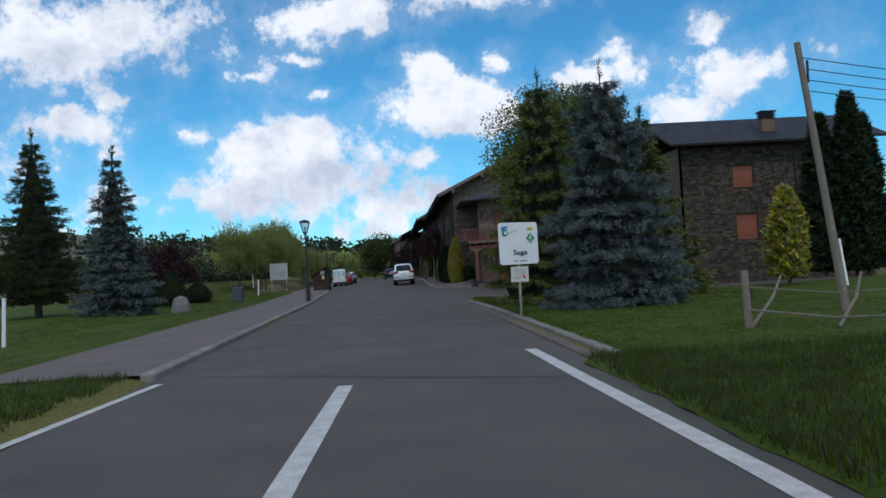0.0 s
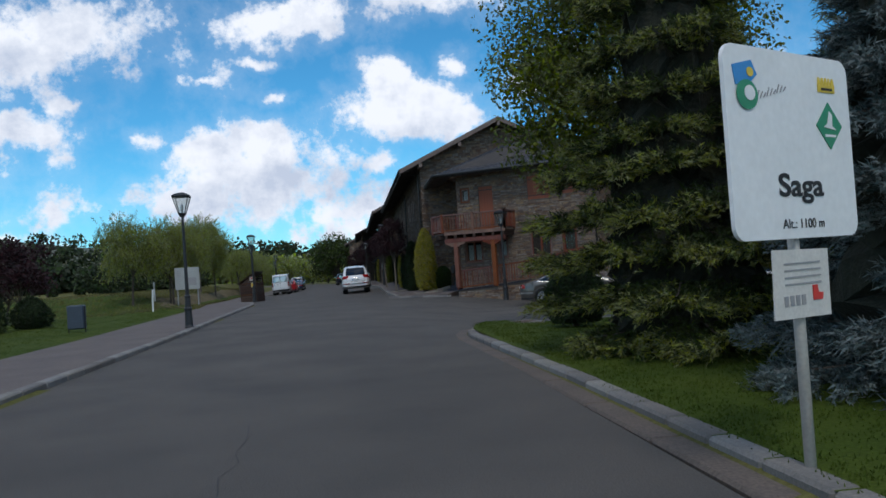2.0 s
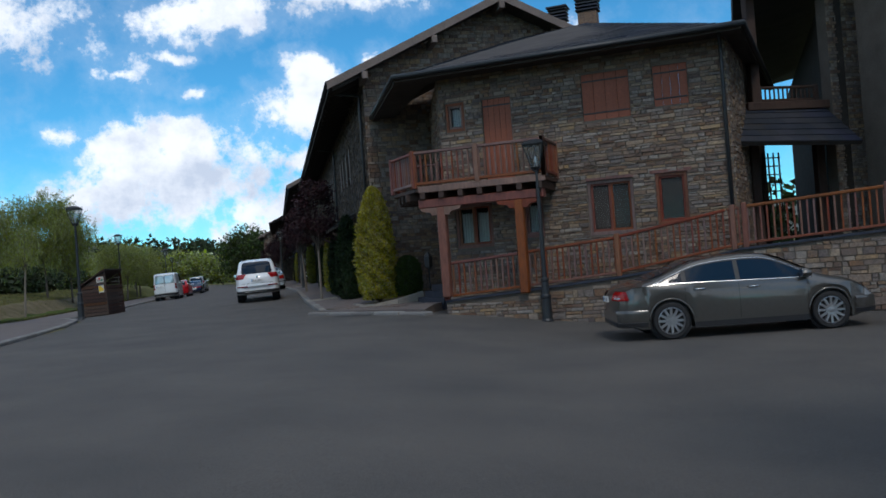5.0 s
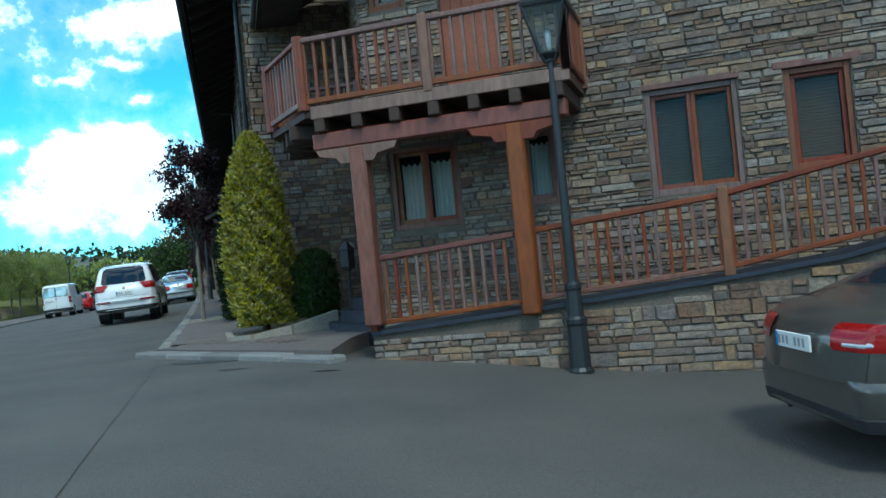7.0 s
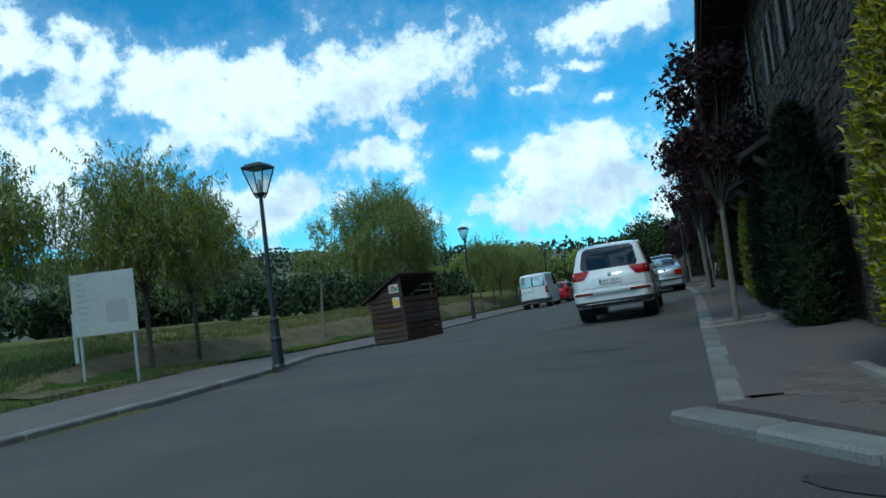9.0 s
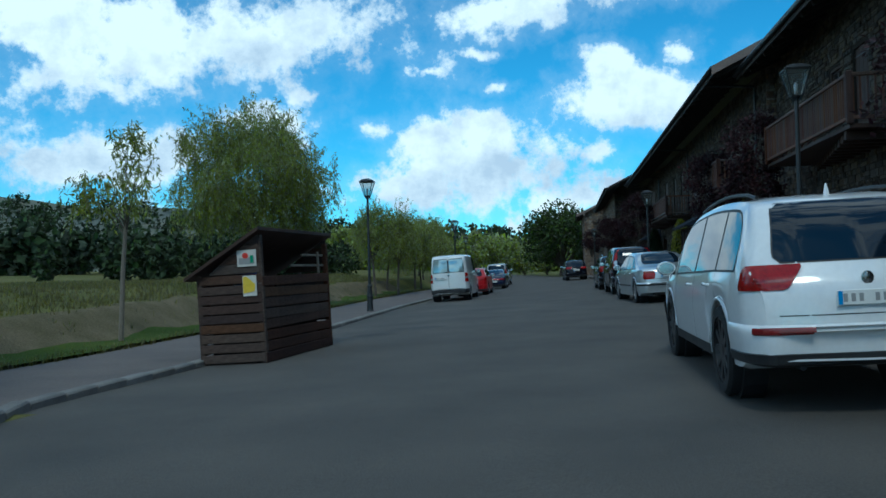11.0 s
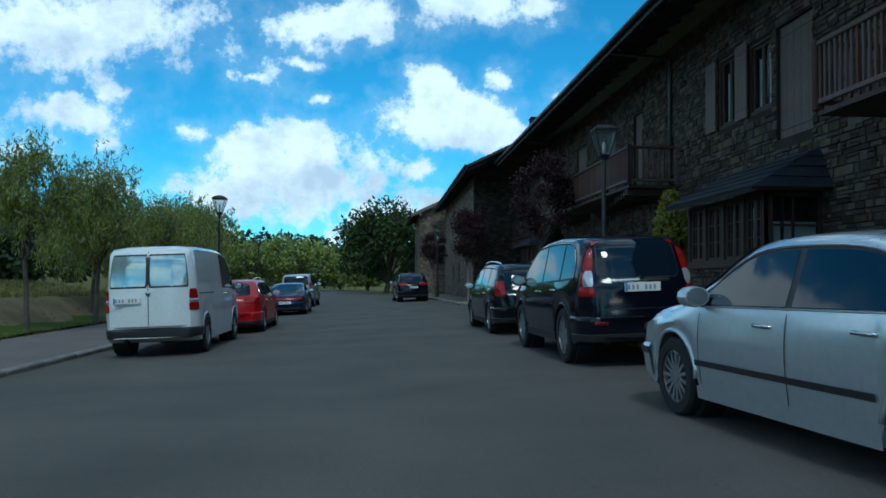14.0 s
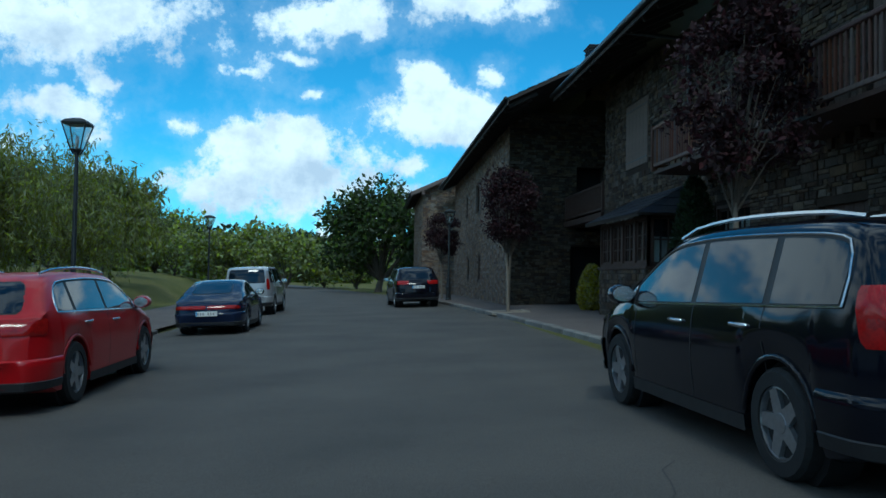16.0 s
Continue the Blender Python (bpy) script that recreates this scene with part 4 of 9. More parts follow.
# -- the stone house with the balcony --
HB = pose(6.4, 59.9, 0, 0, 0, -31.67)
stone_house = thing("stone_house", HB, "two-storey slate-stone house with red-brown timber balcony", "house")
B_OPEN = [(0.0, 1.0, 1.58, 2.72), (1.85, 2.36, 1.72, 2.75), (3.52, 4.64, 1.65, 3.0), (5.18, 5.92, 1.78, 3.02), (-0.08, 0.44, 4.66, 5.42), (0.94, 1.7, 3.25, 5.4), (3.56, 4.72, 4.5, 5.66), (5.3, 6.1, 4.64, 5.62)]
shift = 0.25      # the wall starts left of the local origin
opn = [(a + shift, b + shift, c, d) for a, b, c, d in B_OPEN]
B_LEN = 7.0 + shift
at_b = Matrix.Translation((-shift, 0, 0))
part("wall", wall_shape(B_LEN, -0.7, 6.2, 0.35, opn), MORTAR, stone_house, "slate rubble wall", at=at_b)
B_STONES = rubble(B_LEN, -0.6, 6.15, opn, 5, tall=(0.03, 0.11), wide=(0.12, 0.46))
# west side, back to the gable of the row
loc = HB.inverted()
wa, wb = loc @ Vector((6.95, 65.25, 0)), Vector((-shift, 0, 0))
w_len = (wb - wa).length
at_w = Matrix.Translation(wa) @ Matrix.Rotation(math.atan2(wb.y - wa.y, wb.x - wa.x), 4, "Z")
w_open = [(w_len - 2.2, w_len - 1.2, 0.62, 2.75), (w_len - 1.9, w_len - 1.1, 3.25, 5.3)]
part("wall", wall_shape(w_len, -0.5, 6.2, 0.35, w_open), MORTAR, stone_house, "slate rubble wall", at=at_w)
W_STONES = rubble(w_len, 0.0, 6.15, w_open, 7, tall=(0.03, 0.11), wide=(0.12, 0.46))
door_b = part("front_door", Shape().box(0, 0.98, 0.1, 0.16, 0, 2.1, 0.01), WOOD, stone_house, "panelled red-brown wooden door", at=at_w @ Matrix.Translation((w_len - 2.19, 0, 0.64)))
part("door_panel", Shape().box(0.14, 0.84, 0.085, 0.1, 0.2, 0.9, 0.02), WOOD, door_b)
part("door_panel", Shape().box(0.14, 0.84, 0.085, 0.1, 1.1, 1.95, 0.02), WOOD, door_b)
part("balcony_door", Shape().box(0, 0.78, 0.08, 0.13, 0, 2.04, 0.01), SHUTTER, stone_house, "red-brown boarded door", at=at_w @ Matrix.Translation((w_len - 1.89, 0, 3.26)))
east_a = Vector((7.0, 0, 0))
at_e = Matrix.Translation(east_a) @ Matrix.Rotation(radians(84), 4, "Z")
part("wall", wall_shape(8.0, -0.5, 6.2, 0.35, []), MORTAR, stone_house, "slate rubble wall", at=at_e)
rubble_stuff(rubble(3.2, 0.0, 6.15, [], 9), 9, STONES, stone_house, at=at_e)
rubble_stuff(W_STONES, 8, STONES, stone_house, at=at_w)
# windows
window(stone_house, *B_OPEN[0], leaves=2)
window(stone_house, *B_OPEN[1], leaves=1)
window(stone_house, *B_OPEN[2], leaves=2, curtain=False, blind=True)
window(stone_house, *B_OPEN[3], leaves=1, curtain=False, blind=True)
window(stone_house, *B_OPEN[4], leaves=1)
for o in (B_OPEN[6], B_OPEN[7]):
    shutter(stone_house, o[0], o[1], o[2], o[3], SHUTTER, y=0.02, label="closed red-brown boarded shutter")
shutter(stone_house, *B_OPEN[5], SHUTTER, y=0.04, name="balcony_door", label="red-brown boarded balcony door", planks=5)
for o in B_OPEN[2:4]:
    part("lintel", Shape().box(o[0] - 0.12, o[1] + 0.12, -0.03, 0.2, o[3], o[3] + 0.09, 0.01), WOOD, stone_house)
# balcony on a beam with two posts
BZ = 3.14
bal_pts = [(-0.9, 1.35), (-1.95, 1.2), (-1.6, -0.3), (-0.55, -1.38), (2.78, -1.38), (2.78, 0.0)]
dk = Shape()
ring = bal_pts + [(-0.25, 0.0)]
n = len(ring)
dk.add([(x, y, BZ - 0.08) for x, y in ring] + [(x, y, BZ) for x, y in ring], [tuple(reversed(range(n))), tuple(range(n, 2 * n))] + [(i, (i + 1) % n, n + (i + 1) % n, n + i) for i in range(n)])
deck = part("balcony", dk, WOODDARK, stone_house, "dark timber balcony deck")
jt = Shape().box(-0.07, 0.07, 0, 1.5, -0.2, 0, 0.015).mesh("joist", WOODDARK)
for i in range(7):
    part("joist", jt, None, deck, at=Matrix.Translation((-0.35 + i * 0.5, -1.42, BZ - 0.085)))
for i in range(4):
    part("joist", jt, None, deck, at=Matrix.Translation((-0.95 - i * 0.28, -1.05 + i * 0.42 + (0.3 if i == 3 else 0), BZ - 0.085)) @ Matrix.Rotation(radians(-58), 4, "Z") @ Matrix.Diagonal((1, 0.65, 1, 1)))
part("edge_board", Shape().box(-0.45, 2.81, -1.43, -1.38, BZ - 0.12, BZ + 0.04, 0.01), WOOD, deck)
railing(stone_house, bal_pts, BZ, 0.92, name="balcony_railing", gap=0.135, post_every=1.8)
part("beam", Shape().box(-0.5, 2.72, -1.34, -1.12, BZ - 0.5, BZ - 0.285, 0.02), WOOD, stone_house, "heavy stained beam under the balcony")
for px in (0.08, 2.08):
    post = part("balcony_post", Shape().box(-0.11, 0.11, -0.11, 0.11, 0.0, 2.27, 0.025), WOOD, stone_house, "stout stained post with a shaped bolster", at=Matrix.Translation((px, -1.23, 0.38)))
    bo = Shape().prism([(-0.55, 0.0), (-0.5, -0.08), (-0.28, -0.12), (-0.22, -0.2), (0.22, -0.2), (0.28, -0.12), (0.5, -0.08), (0.55, 0.0)], -0.1, 0.1)
    part("bolster", bo, WOOD, post, at=Matrix.Translation((0, 0, 2.258)))
# roof with wide eaves: (local) corners
ev = 6.08
r0, r1 = Vector((0.6, 4.9, 8.1)), Vector((2.95, 4.5, 8.15))
e0, e1, e2, e3 = Vector((-4.1, 4.0, ev)), Vector((-1.1, -0.95, ev)), Vector((7.4, -0.95, ev)), Vector((8.2, 8.2, ev))
roof_plane(stone_house, (e1, e2, r1, r0), seed=3)
roof_plane(stone_house, (e0, e1, r0, r0 + Vector((-0.3, 0.5, 0))), seed=4)
roof_plane(stone_house, (e2, e3, r1 + Vector((0.3, 3.5, 0)), r1), seed=5)
soff = Shape()
for q in ([e1, e2, (7.0, 0.2, ev + 0.06), (-0.6, 0.2, ev + 0.06)], [e0, e1, (-0.6, 0.2, ev + 0.06), (-3.4, 4.4, ev + 0.06)], [e2, e3, (7.9, 8.2, ev + 0.06), (7.0, 0.2, ev + 0.06)]):
    lo = [Vector(p) + Vector((0, 0, -0.06)) for p in q]
    soff.add(list(map(tuple, q)) + list(map(tuple, lo)), [(0, 1, 2, 3), (7, 6, 5, 4), (0, 4, 5, 1), (1, 5, 6, 2), (2, 6, 7, 3), (3, 7, 4, 0)])
part("soffit", soff, EAVEWOOD, stone_house, "dark boarded soffit")
gut = Shape().tube([e0 + Vector((0, 0, 0.02)), e1 + Vector((0, -0.05, 0.02)), e2 + Vector((0.05, -0.05, 0.02)), e3], 0.07, 8)
part("gutter", gut, IRON, stone_house, "dark metal gutter", smooth=True)
downpipe(stone_house, 6.9, -0.2, 6.0, top_y=-0.7)
for pz in ((Vector((1.7, 7.0, 0)), 7.4, 9.5, 0.5), (Vector((2.7, 7.0, 0)), 7.4, 9.65, 0.62)):
    chimney(stone_house, pz[0].x, pz[0].y, pz[1], pz[2], pz[3], pz[3] * 0.8)

# -- the row of houses along the street --
def row_house(name, x, y0, y1, eave_out, eave_z, ridge_in, ridge_z, openings, label, seed, base=0.0, mat=None, mort=None, gable_south=True, slates=True, overhang=0.9):
    """A long house beside the street; local x runs from the far end (y1) back to the near end (y0)."""
    ln = y1 - y0
    h = thing(name, pose(x, y1, 0, 0, 0, -90), label, "house")
    wz = eave_z + 0.1
    # the front defaults to shade-darkened stone, the gable keeps the lit tone
    part("wall", wall_shape(ln, -0.3, wz, 0.4, openings), mort or SHADEDMORTAR, h, "slate rubble front wall")
    rubble_stuff(rubble(ln, base, wz, openings, seed, tall=(0.06, 0.18), wide=(0.12, 0.4)), seed, mat or SHADEDSTONES, h)
    if gable_south:
        slope = (ridge_z - eave_z) / (ridge_in + eave_out)
        hw = eave_z + slope * eave_out
        top = [(0, hw), (ridge_in, ridge_z), (2 * ridge_in, hw)]
        at = Matrix.Translation((ln, 0, 0)) @ Matrix.Rotation(radians(90), 4, "Z")
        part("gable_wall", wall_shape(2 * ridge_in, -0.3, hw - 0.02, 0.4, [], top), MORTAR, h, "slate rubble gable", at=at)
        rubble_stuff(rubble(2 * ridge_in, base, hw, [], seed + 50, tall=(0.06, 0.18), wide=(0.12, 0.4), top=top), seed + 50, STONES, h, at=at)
    a, b = Vector((-0.2, -eave_out, eave_z)), Vector((ln + overhang, -eave_out, eave_z))
    c, d = Vector((ln + overhang, ridge_in, ridge_z)), Vector((-0.2, ridge_in, ridge_z))
    roof_plane(h, (a, b, c, d), seed=seed, slates=slates, row=0.34)
    a2, b2 = Vector((-0.2, 2 * ridge_in + eave_out, eave_z)), Vector((ln + overhang, 2 * ridge_in + eave_out, eave_z))
    roof_plane(h, (b2, a2, d, c), seed=seed + 1, slates=False)
    # rafters and fascia under the eave
    rf = Shape().box(-0.05, 0.05, 0, 1.0, -0.14, 0, 0.01).mesh("rafter", EAVEWOOD)
    slope = (ridge_z - eave_z) / (ridge_in + eave_out)
    x0 = 0.3
    tilt = Matrix.Rotation(math.atan(slope), 4, "X")
    while x0 < ln + overhang:
        part("rafter", rf, None, h, at=Matrix.Translation((x0, -eave_out + 0.05, eave_z - 0.12)) @ tilt @ Matrix.Diagonal((1, eave_out + 0.1, 1, 1)))
        x0 += 0.9
    part("fascia", Shape().box(-0.2, ln + overhang, -eave_out - 0.03, -eave_out, eave_z - 0.2, eave_z + 0.0), EAVEWOOD, h, "dark eave board")
    g = Shape().tube([(-0.2, -eave_out - 0.09, eave_z - 0.03), (ln + overhang, -eave_out - 0.09, eave_z - 0.03)], 0.07, 8)
    part("gutter", g, IRON, h, "dark metal gutter", smooth=True)
    if gable_south:
        for s0, s1 in ((a, d),):
            bb = Shape()
            p, q = Vector((ln + overhang + 0.003, -eave_out - 0.1, eave_z - 0.24)), Vector((ln + overhang + 0.003, ridge_in, ridge_z - 0.19))
            r = Vector((0, 0, 0.26))
            t = Vector((0.05, 0, 0))
            bb.add([p, q, q + r, p + r, p + t, q + t, q + r + t, p + r + t], [(3, 2, 1, 0), (4, 5, 6, 7), (0, 1, 5, 4), (2, 3, 7, 6), (0, 4, 7, 3), (1, 2, 6, 5)])
            p2, q2 = Vector((ln + overhang + 0.003, 2 * ridge_in + eave_out + 0.1, eave_z - 0.24)), q
            bb.add([q2, p2, p2 + r, q2 + r, q2 + t, p2 + t, p2 + r + t, q2 + r + t], [(3, 2, 1, 0), (4, 5, 6, 7), (0, 1, 5, 4), (2, 3, 7, 6), (0, 4, 7, 3), (1, 2, 6, 5)])
            part("barge_board", bb, BARGE, h, "weathered timber barge board")
        # purlin ends
        for u in (0.0, 0.5, 1.0):
            yy = u * ridge_in
            zz = eave_z + slope * (eave_out + yy) - 0.34
            part("purlin", Shape().box(ln - 0.2, ln + overhang + 0.12, yy - 0.09, yy + 0.09, zz - 0.12, zz + 0.12, 0.015), BARGE, h)
    return h


def ys_open(y1, ya, yb, z0, z1):
    """An opening given by its far and near place along the street."""
    return (y1 - max(ya, yb), y1 - min(ya, yb), z0, z1)


def open_shutters(h, o, mat=None, leaf=0.42):
    for side in (0, 1):
        sx = o[0] - leaf if side == 0 else o[1]
        shutter(h, sx, sx + leaf, o[2], o[3], mat or GREYSHUT, y=-0.07, label="open grey-brown boarded shutter", planks=3)


def bay(h, s0, s1, out, z0, zs, zt, seed):
    """A ground-floor bay: stone base, glazed timber front, little slate roof."""
    b = part("bay", Shape().box(s0, s1, -out, 0.02, z0, zs), SHADEDMORTAR, h, "bay window on a stone base")
    w = s1 - s0
    rubble_stuff(rubble(w, z0, zs, [], seed, tall=(0.08, 0.18)), seed, SHADEDSTONES, b, at=Matrix.Translation((s0, -out, 0)))
    rubble_stuff(rubble(out, z0, zs, [], seed + 1, tall=(0.08, 0.18)), seed + 1, SHADEDSTONES, b, at=Matrix.Translation((s1, -out, 0)) @ Matrix.Rotation(radians(90), 4, "Z"))
    part("bay_sill", Shape().box(s0 - 0.06, s1 + 0.06, -out - 0.06, 0, zs, zs + 0.07, 0.012), WOODDARK, b)
    n = max(1, round(w / 0.95))
    for i in range(n):
        window(h, s0 + i * w / n, s0 + (i + 1) * w / n, zs + 0.07, zt, WOODDARK, leaves=2 if w / n > 0.8 else 1, bars=2, sunk=0.1, y=-out)
    sw = Shape()
    sidewin = part("bay_side", frame_shape(out, zt - zs - 0.07, 0.08, 0.0, 0.08), WOODDARK, b, at=Matrix.Translation((s1, -out, zs + 0.07)) @ Matrix.Rotation(radians(90), 4, "Z"))
    part("pane", Shape().box(0.06, out - 0.06, 0.03, 0.04, 0.06, zt - zs - 0.14), PANE, sidewin, "window glass")
    part("glazing_bar", Shape().box(out / 2 - 0.02, out / 2 + 0.02, 0.02, 0.05, 0.06, zt - zs - 0.14).box(0.06, out - 0.06, 0.02, 0.05, (zt - zs) / 2 - 0.02, (zt - zs) / 2 + 0.02), WOODDARK, sidewin)
    part("curtain", Shape().box(0.08, out - 0.08, 0.1, 0.105, 0.1, (zt - zs) * 0.55), CURTAIN, sidewin, "white half curtain")
    o = 0.35
    roof_plane(h, ((s0 - o, -out - o, zt + 0.02), (s1 + o, -out - o, zt + 0.02), (s1 - 0.1, 0, zt + 0.75), (s0 + 0.1, 0, zt + 0.75)), seed=seed, name="bay_roof", thick=0.07)
    roof_plane(h, ((s1 + o, -out - o, zt + 0.02), (s1 + o, 0, zt + 0.02), (s1 - 0.1, 0.01, zt + 0.75), (s1 - 0.1, 0, zt + 0.75)), seed=seed, name="bay_roof", thick=0.07)
    return b


# first house of the row, with the large gable
Y1 = 96.4
o_r1 = [ys_open(Y1, 71.1, 72.1, 4.6, 5.85), ys_open(Y1, 74.2, 75.0, 4.7, 5.85), ys_open(Y1, 80.5, 81.4, 4.7, 5.85), ys_open(Y1, 84.8, 85.6, 4.6, 5.9),
        ys_open(Y1, 88.6, 89.6, 3.95, 6.0), ys_open(Y1, 90.4, 91.3, 4.6, 5.9), ys_open(Y1, 68.3, 69.4, 0.2, 2.3), ys_open(Y1, 72.5, 74.2, 0.9, 2.3), ys_open(Y1, 78.0, 79.2, 0.2, 2.4), ys_open(Y1, 82.0, 83.6, 0.9, 2.4), ys_open(Y1, 87.0, 89.0, 0.7, 2.6)]
gable_house = row_house("gable_house", 4.8, 65.3, Y1, 1.1, 7.1, 4.6, 9.78, o_r1, "long slate-stone house with a wide gable and a shade-toned front", 21)
for o in o_r1[:4]:
    window(gable_house, *o, mat=WOODDARK, leaves=2)
    open_shutters(gable_house, o)
window(gable_house, *o_r1[5], mat=WOODDARK, leaves=2)
shutter(gable_house, *o_r1[4], WOODDARK, y=0.05, name="balcony_door", label="dark boarded balcony door")
for o in (o_r1[6], o_r1[8]):
    shutter(gable_house, *o, WOODDARK, y=0.08, name="front_door", label="dark boarded door", planks=5)
for o in (o_r1[7], o_r1[9], o_r1[10]):
    window(gable_house, *o, mat=WOODDARK, leaves=2, bars=2)
balcony(gable_house, [(Y1 - 92.6, 0.0), (Y1 - 92.6, -1.2), (Y1 - 86.2, -1.2), (Y1 - 86.2, 0.0)], 3.85, -1, mat=ROWWOOD)
for ya, yb in ((70.2, 72.6), (76.0, 78.4), (80.2, 84.6)):
    so, sn = Y1 - yb, Y1 - ya
    roof_plane(gable_house, ((so, -1.15, 2.75), (sn, -1.15, 2.75), (sn, 0, 3.35), (so, 0, 3.35)), seed=int(ya), name="porch_roof", thick=0.08)
    for sx in (so + 0.1, sn - 0.1):
        part("porch_bracket", Shape().prism([(0, 0), (-0.95, 0.62), (-0.95, 0.72), (0, 0.15)], -0.05, 0.05, Matrix.Translation((sx, 0, 2.0)) @ Matrix.Rotation(radians(90), 4, "Z")), WOODDARK, gable_house)
downpipe(gable_house, Y1 - 65.7, 0.1, 7.0, top_y=-1.1)
downpipe(gable_house, Y1 - 78.4, 0.1, 7.0, top_y=-1.1)
chimney(gable_house, 16, 5.3, 8.8, 10.95, 0.8, 0.6)
# second house, nearer to the kerb line
Y2 = 133.2
o_r2 = [ys_open(Y2, 108.9, 109.9, 4.6, 6.1), ys_open(Y2, 107.4, 108.4, 4.6, 6.0), ys_open(Y2, 105.9, 107.2, 3.95, 6.0), ys_open(Y2, 102.1, 102.8, 5.2, 6.05), ys_open(Y2, 99.8, 101.6, 3.95, 6.15),
        ys_open(Y2, 115.2, 116.0, 3.95, 6.1), ys_open(Y2, 121.6, 123.0, 4.9, 6.2), ys_open(Y2, 117.9, 119.0, 4.0, 6.1), ys_open(Y2, 129.0, 130.9, 4.5, 6.3),
        ys_open(Y2, 99.4, 100.8, 1.5, 2.9), ys_open(Y2, 98.4, 99.1, 1.5, 2.8), ys_open(Y2, 122.9, 124.6, 1.5, 2.95), ys_open(Y2, 101.6, 102.8, 0.45, 2.7), ys_open(Y2, 111.0, 112.2, 0.45, 2.6), ys_open(Y2, 115.0, 116.6, 1.3, 2.7), ys_open(Y2, 119.0, 120.4, 0.45, 2.6)]
row_two = row_house("balcony_house", 4.5, 96.5, Y2, 1.62, 7.15, 4.6, 10.2, o_r2, "slate-stone house with a shade-toned front and timber balconies along the street", 31, base=0.3)
for i in (0, 1, 3, 6, 8):
    window(row_two, *o_r2[i], mat=WOODDARK, leaves=2 if i != 3 else 1, curtain=i < 2)
open_shutters(row_two, (o_r2[0][0], o_r2[0][1], 4.6, 6.1), leaf=0.55)
shutter(row_two, *o_r2[6], GREYSHUT, y=0.03, label="closed grey-brown boarded shutter")
shutter(row_two, *o_r2[8], GREYSHUT, y=-0.04, label="closed grey-brown boarded shutter", planks=6)
for i in (2, 4, 5, 7):
    shutter(row_two, *o_r2[i], GREYSHUT, y=0.06, name="balcony_door", label="grey-brown boarded balcony door", planks=5)
for i in (9, 10, 11, 14):
    window(row_two, *o_r2[i], mat=WOODDARK, leaves=2, bars=2)
for i in (12, 13, 15):
    shutter(row_two, *o_r2[i], WOODDARK, y=0.1, name="front_door", label="dark panelled front door", planks=5)
for ya, yb in ((98.0, 103.5), (112.4, 120.2), (116.7 + 0.2, 125.0)):
    if ya > 115:
        ya = 121.0
    balcony(row_two, [(Y2 - yb, 0.0), (Y2 - yb, -1.2), (Y2 - ya, -1.2), (Y2 - ya, 0.0)], 3.72, -1, mat=ROWWOOD)
bay(row_two, Y2 - 109.0, Y2 - 105.6, 1.0, 0.2, 1.62, 2.85, 61)
bay(row_two, Y2 - 130.0, Y2 - 126.0, 1.0, 0.2, 1.62, 2.85, 63)
for yy in (97.6, 112.7, 125.9):
    downpipe(row_two, Y2 - yy, 0.3, 7.0, top_y=-1.6)
# third house behind a deep porch
Y3 = 160.0
o_r3 = [ys_open(Y3, 147.0, 148.4, 4.5, 5.9), ys_open(Y3, 152.6, 153.4, 4.6, 5.8), ys_open(Y3, 146.8, 147.8, 1.2, 2.5), ys_open(Y3, 151.6, 152.4, 1.2, 2.4)]
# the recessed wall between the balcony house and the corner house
core_house = thing("house_filler", pose(0, 0, 0), "added dark block inside the corner house that hides the sky", "interior")
# added block in shade colour, so no sky shows through the openings
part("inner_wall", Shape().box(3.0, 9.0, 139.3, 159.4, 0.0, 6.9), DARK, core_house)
link = thing("link_building", pose(6.5, 139.6, 0, 0, 0, -90), "recessed shade-toned stone link between two houses", "house")
part("wall", wall_shape(7.4, -0.3, 8.4, 0.3, []), SHADEDMORTAR, link, "slate rubble front wall")
rubble_stuff(rubble(7.4, 0.0, 8.3, [], 88, tall=(0.06, 0.18), wide=(0.12, 0.4)), 88, SHADEDSTONES, link)
roof_plane(link, ((-0.2, -0.3, 8.4), (7.5, -0.3, 8.4), (7.5, 2.6, 9.6), (-0.2, 2.6, 9.6)), seed=89, slates=False)
row_three = row_house("corner_house", 2.3, 138.6, Y3, 0.9, 7.0, 4.4, 9.6, o_r3, "grey slate-stone house at the bend", 41, mat=STONES, mort=MORTAR, gable_south=False, overhang=5.4)
for o in o_r3:
    window(row_three, *o, mat=WOODDARK, leaves=2, curtain=False)
open_shutters(row_three, o_r3[0])
at3 = Matrix.Translation((Y3 - 138.6, 0, 0)) @ Matrix.Rotation(radians(90), 4, "Z")
# recess walls take the shade-darkened stone, the street wall does not
part("wall", wall_shape(5.0, -0.3, 7.6, 0.4, [(2.6, 3.6, 3.2, 5.6), (2.4, 3.7, 0.4, 2.6)]), SHADEDMORTAR, row_three, "slate rubble wall", at=at3)
rubble_stuff(rubble(5.0, 0.1, 7.6, [(2.6, 3.6, 3.2, 5.6), (2.4, 3.7, 0.4, 2.6)], 43), 43, SHADEDSTONES, row_three, at=at3)
part("wall", wall_shape(6.2, -0.3, 8.2, 0.3, []), SHADEDMORTAR, row_three, "porch back wall", at=Matrix.Translation((Y3 - 138.9, 4.6, 0)))
rubble_stuff(rubble(6.2, 0.1, 8.0, [], 44), 44, SHADEDSTONES, row_three, at=Matrix.Translation((Y3 - 138.9, 4.6, 0)))
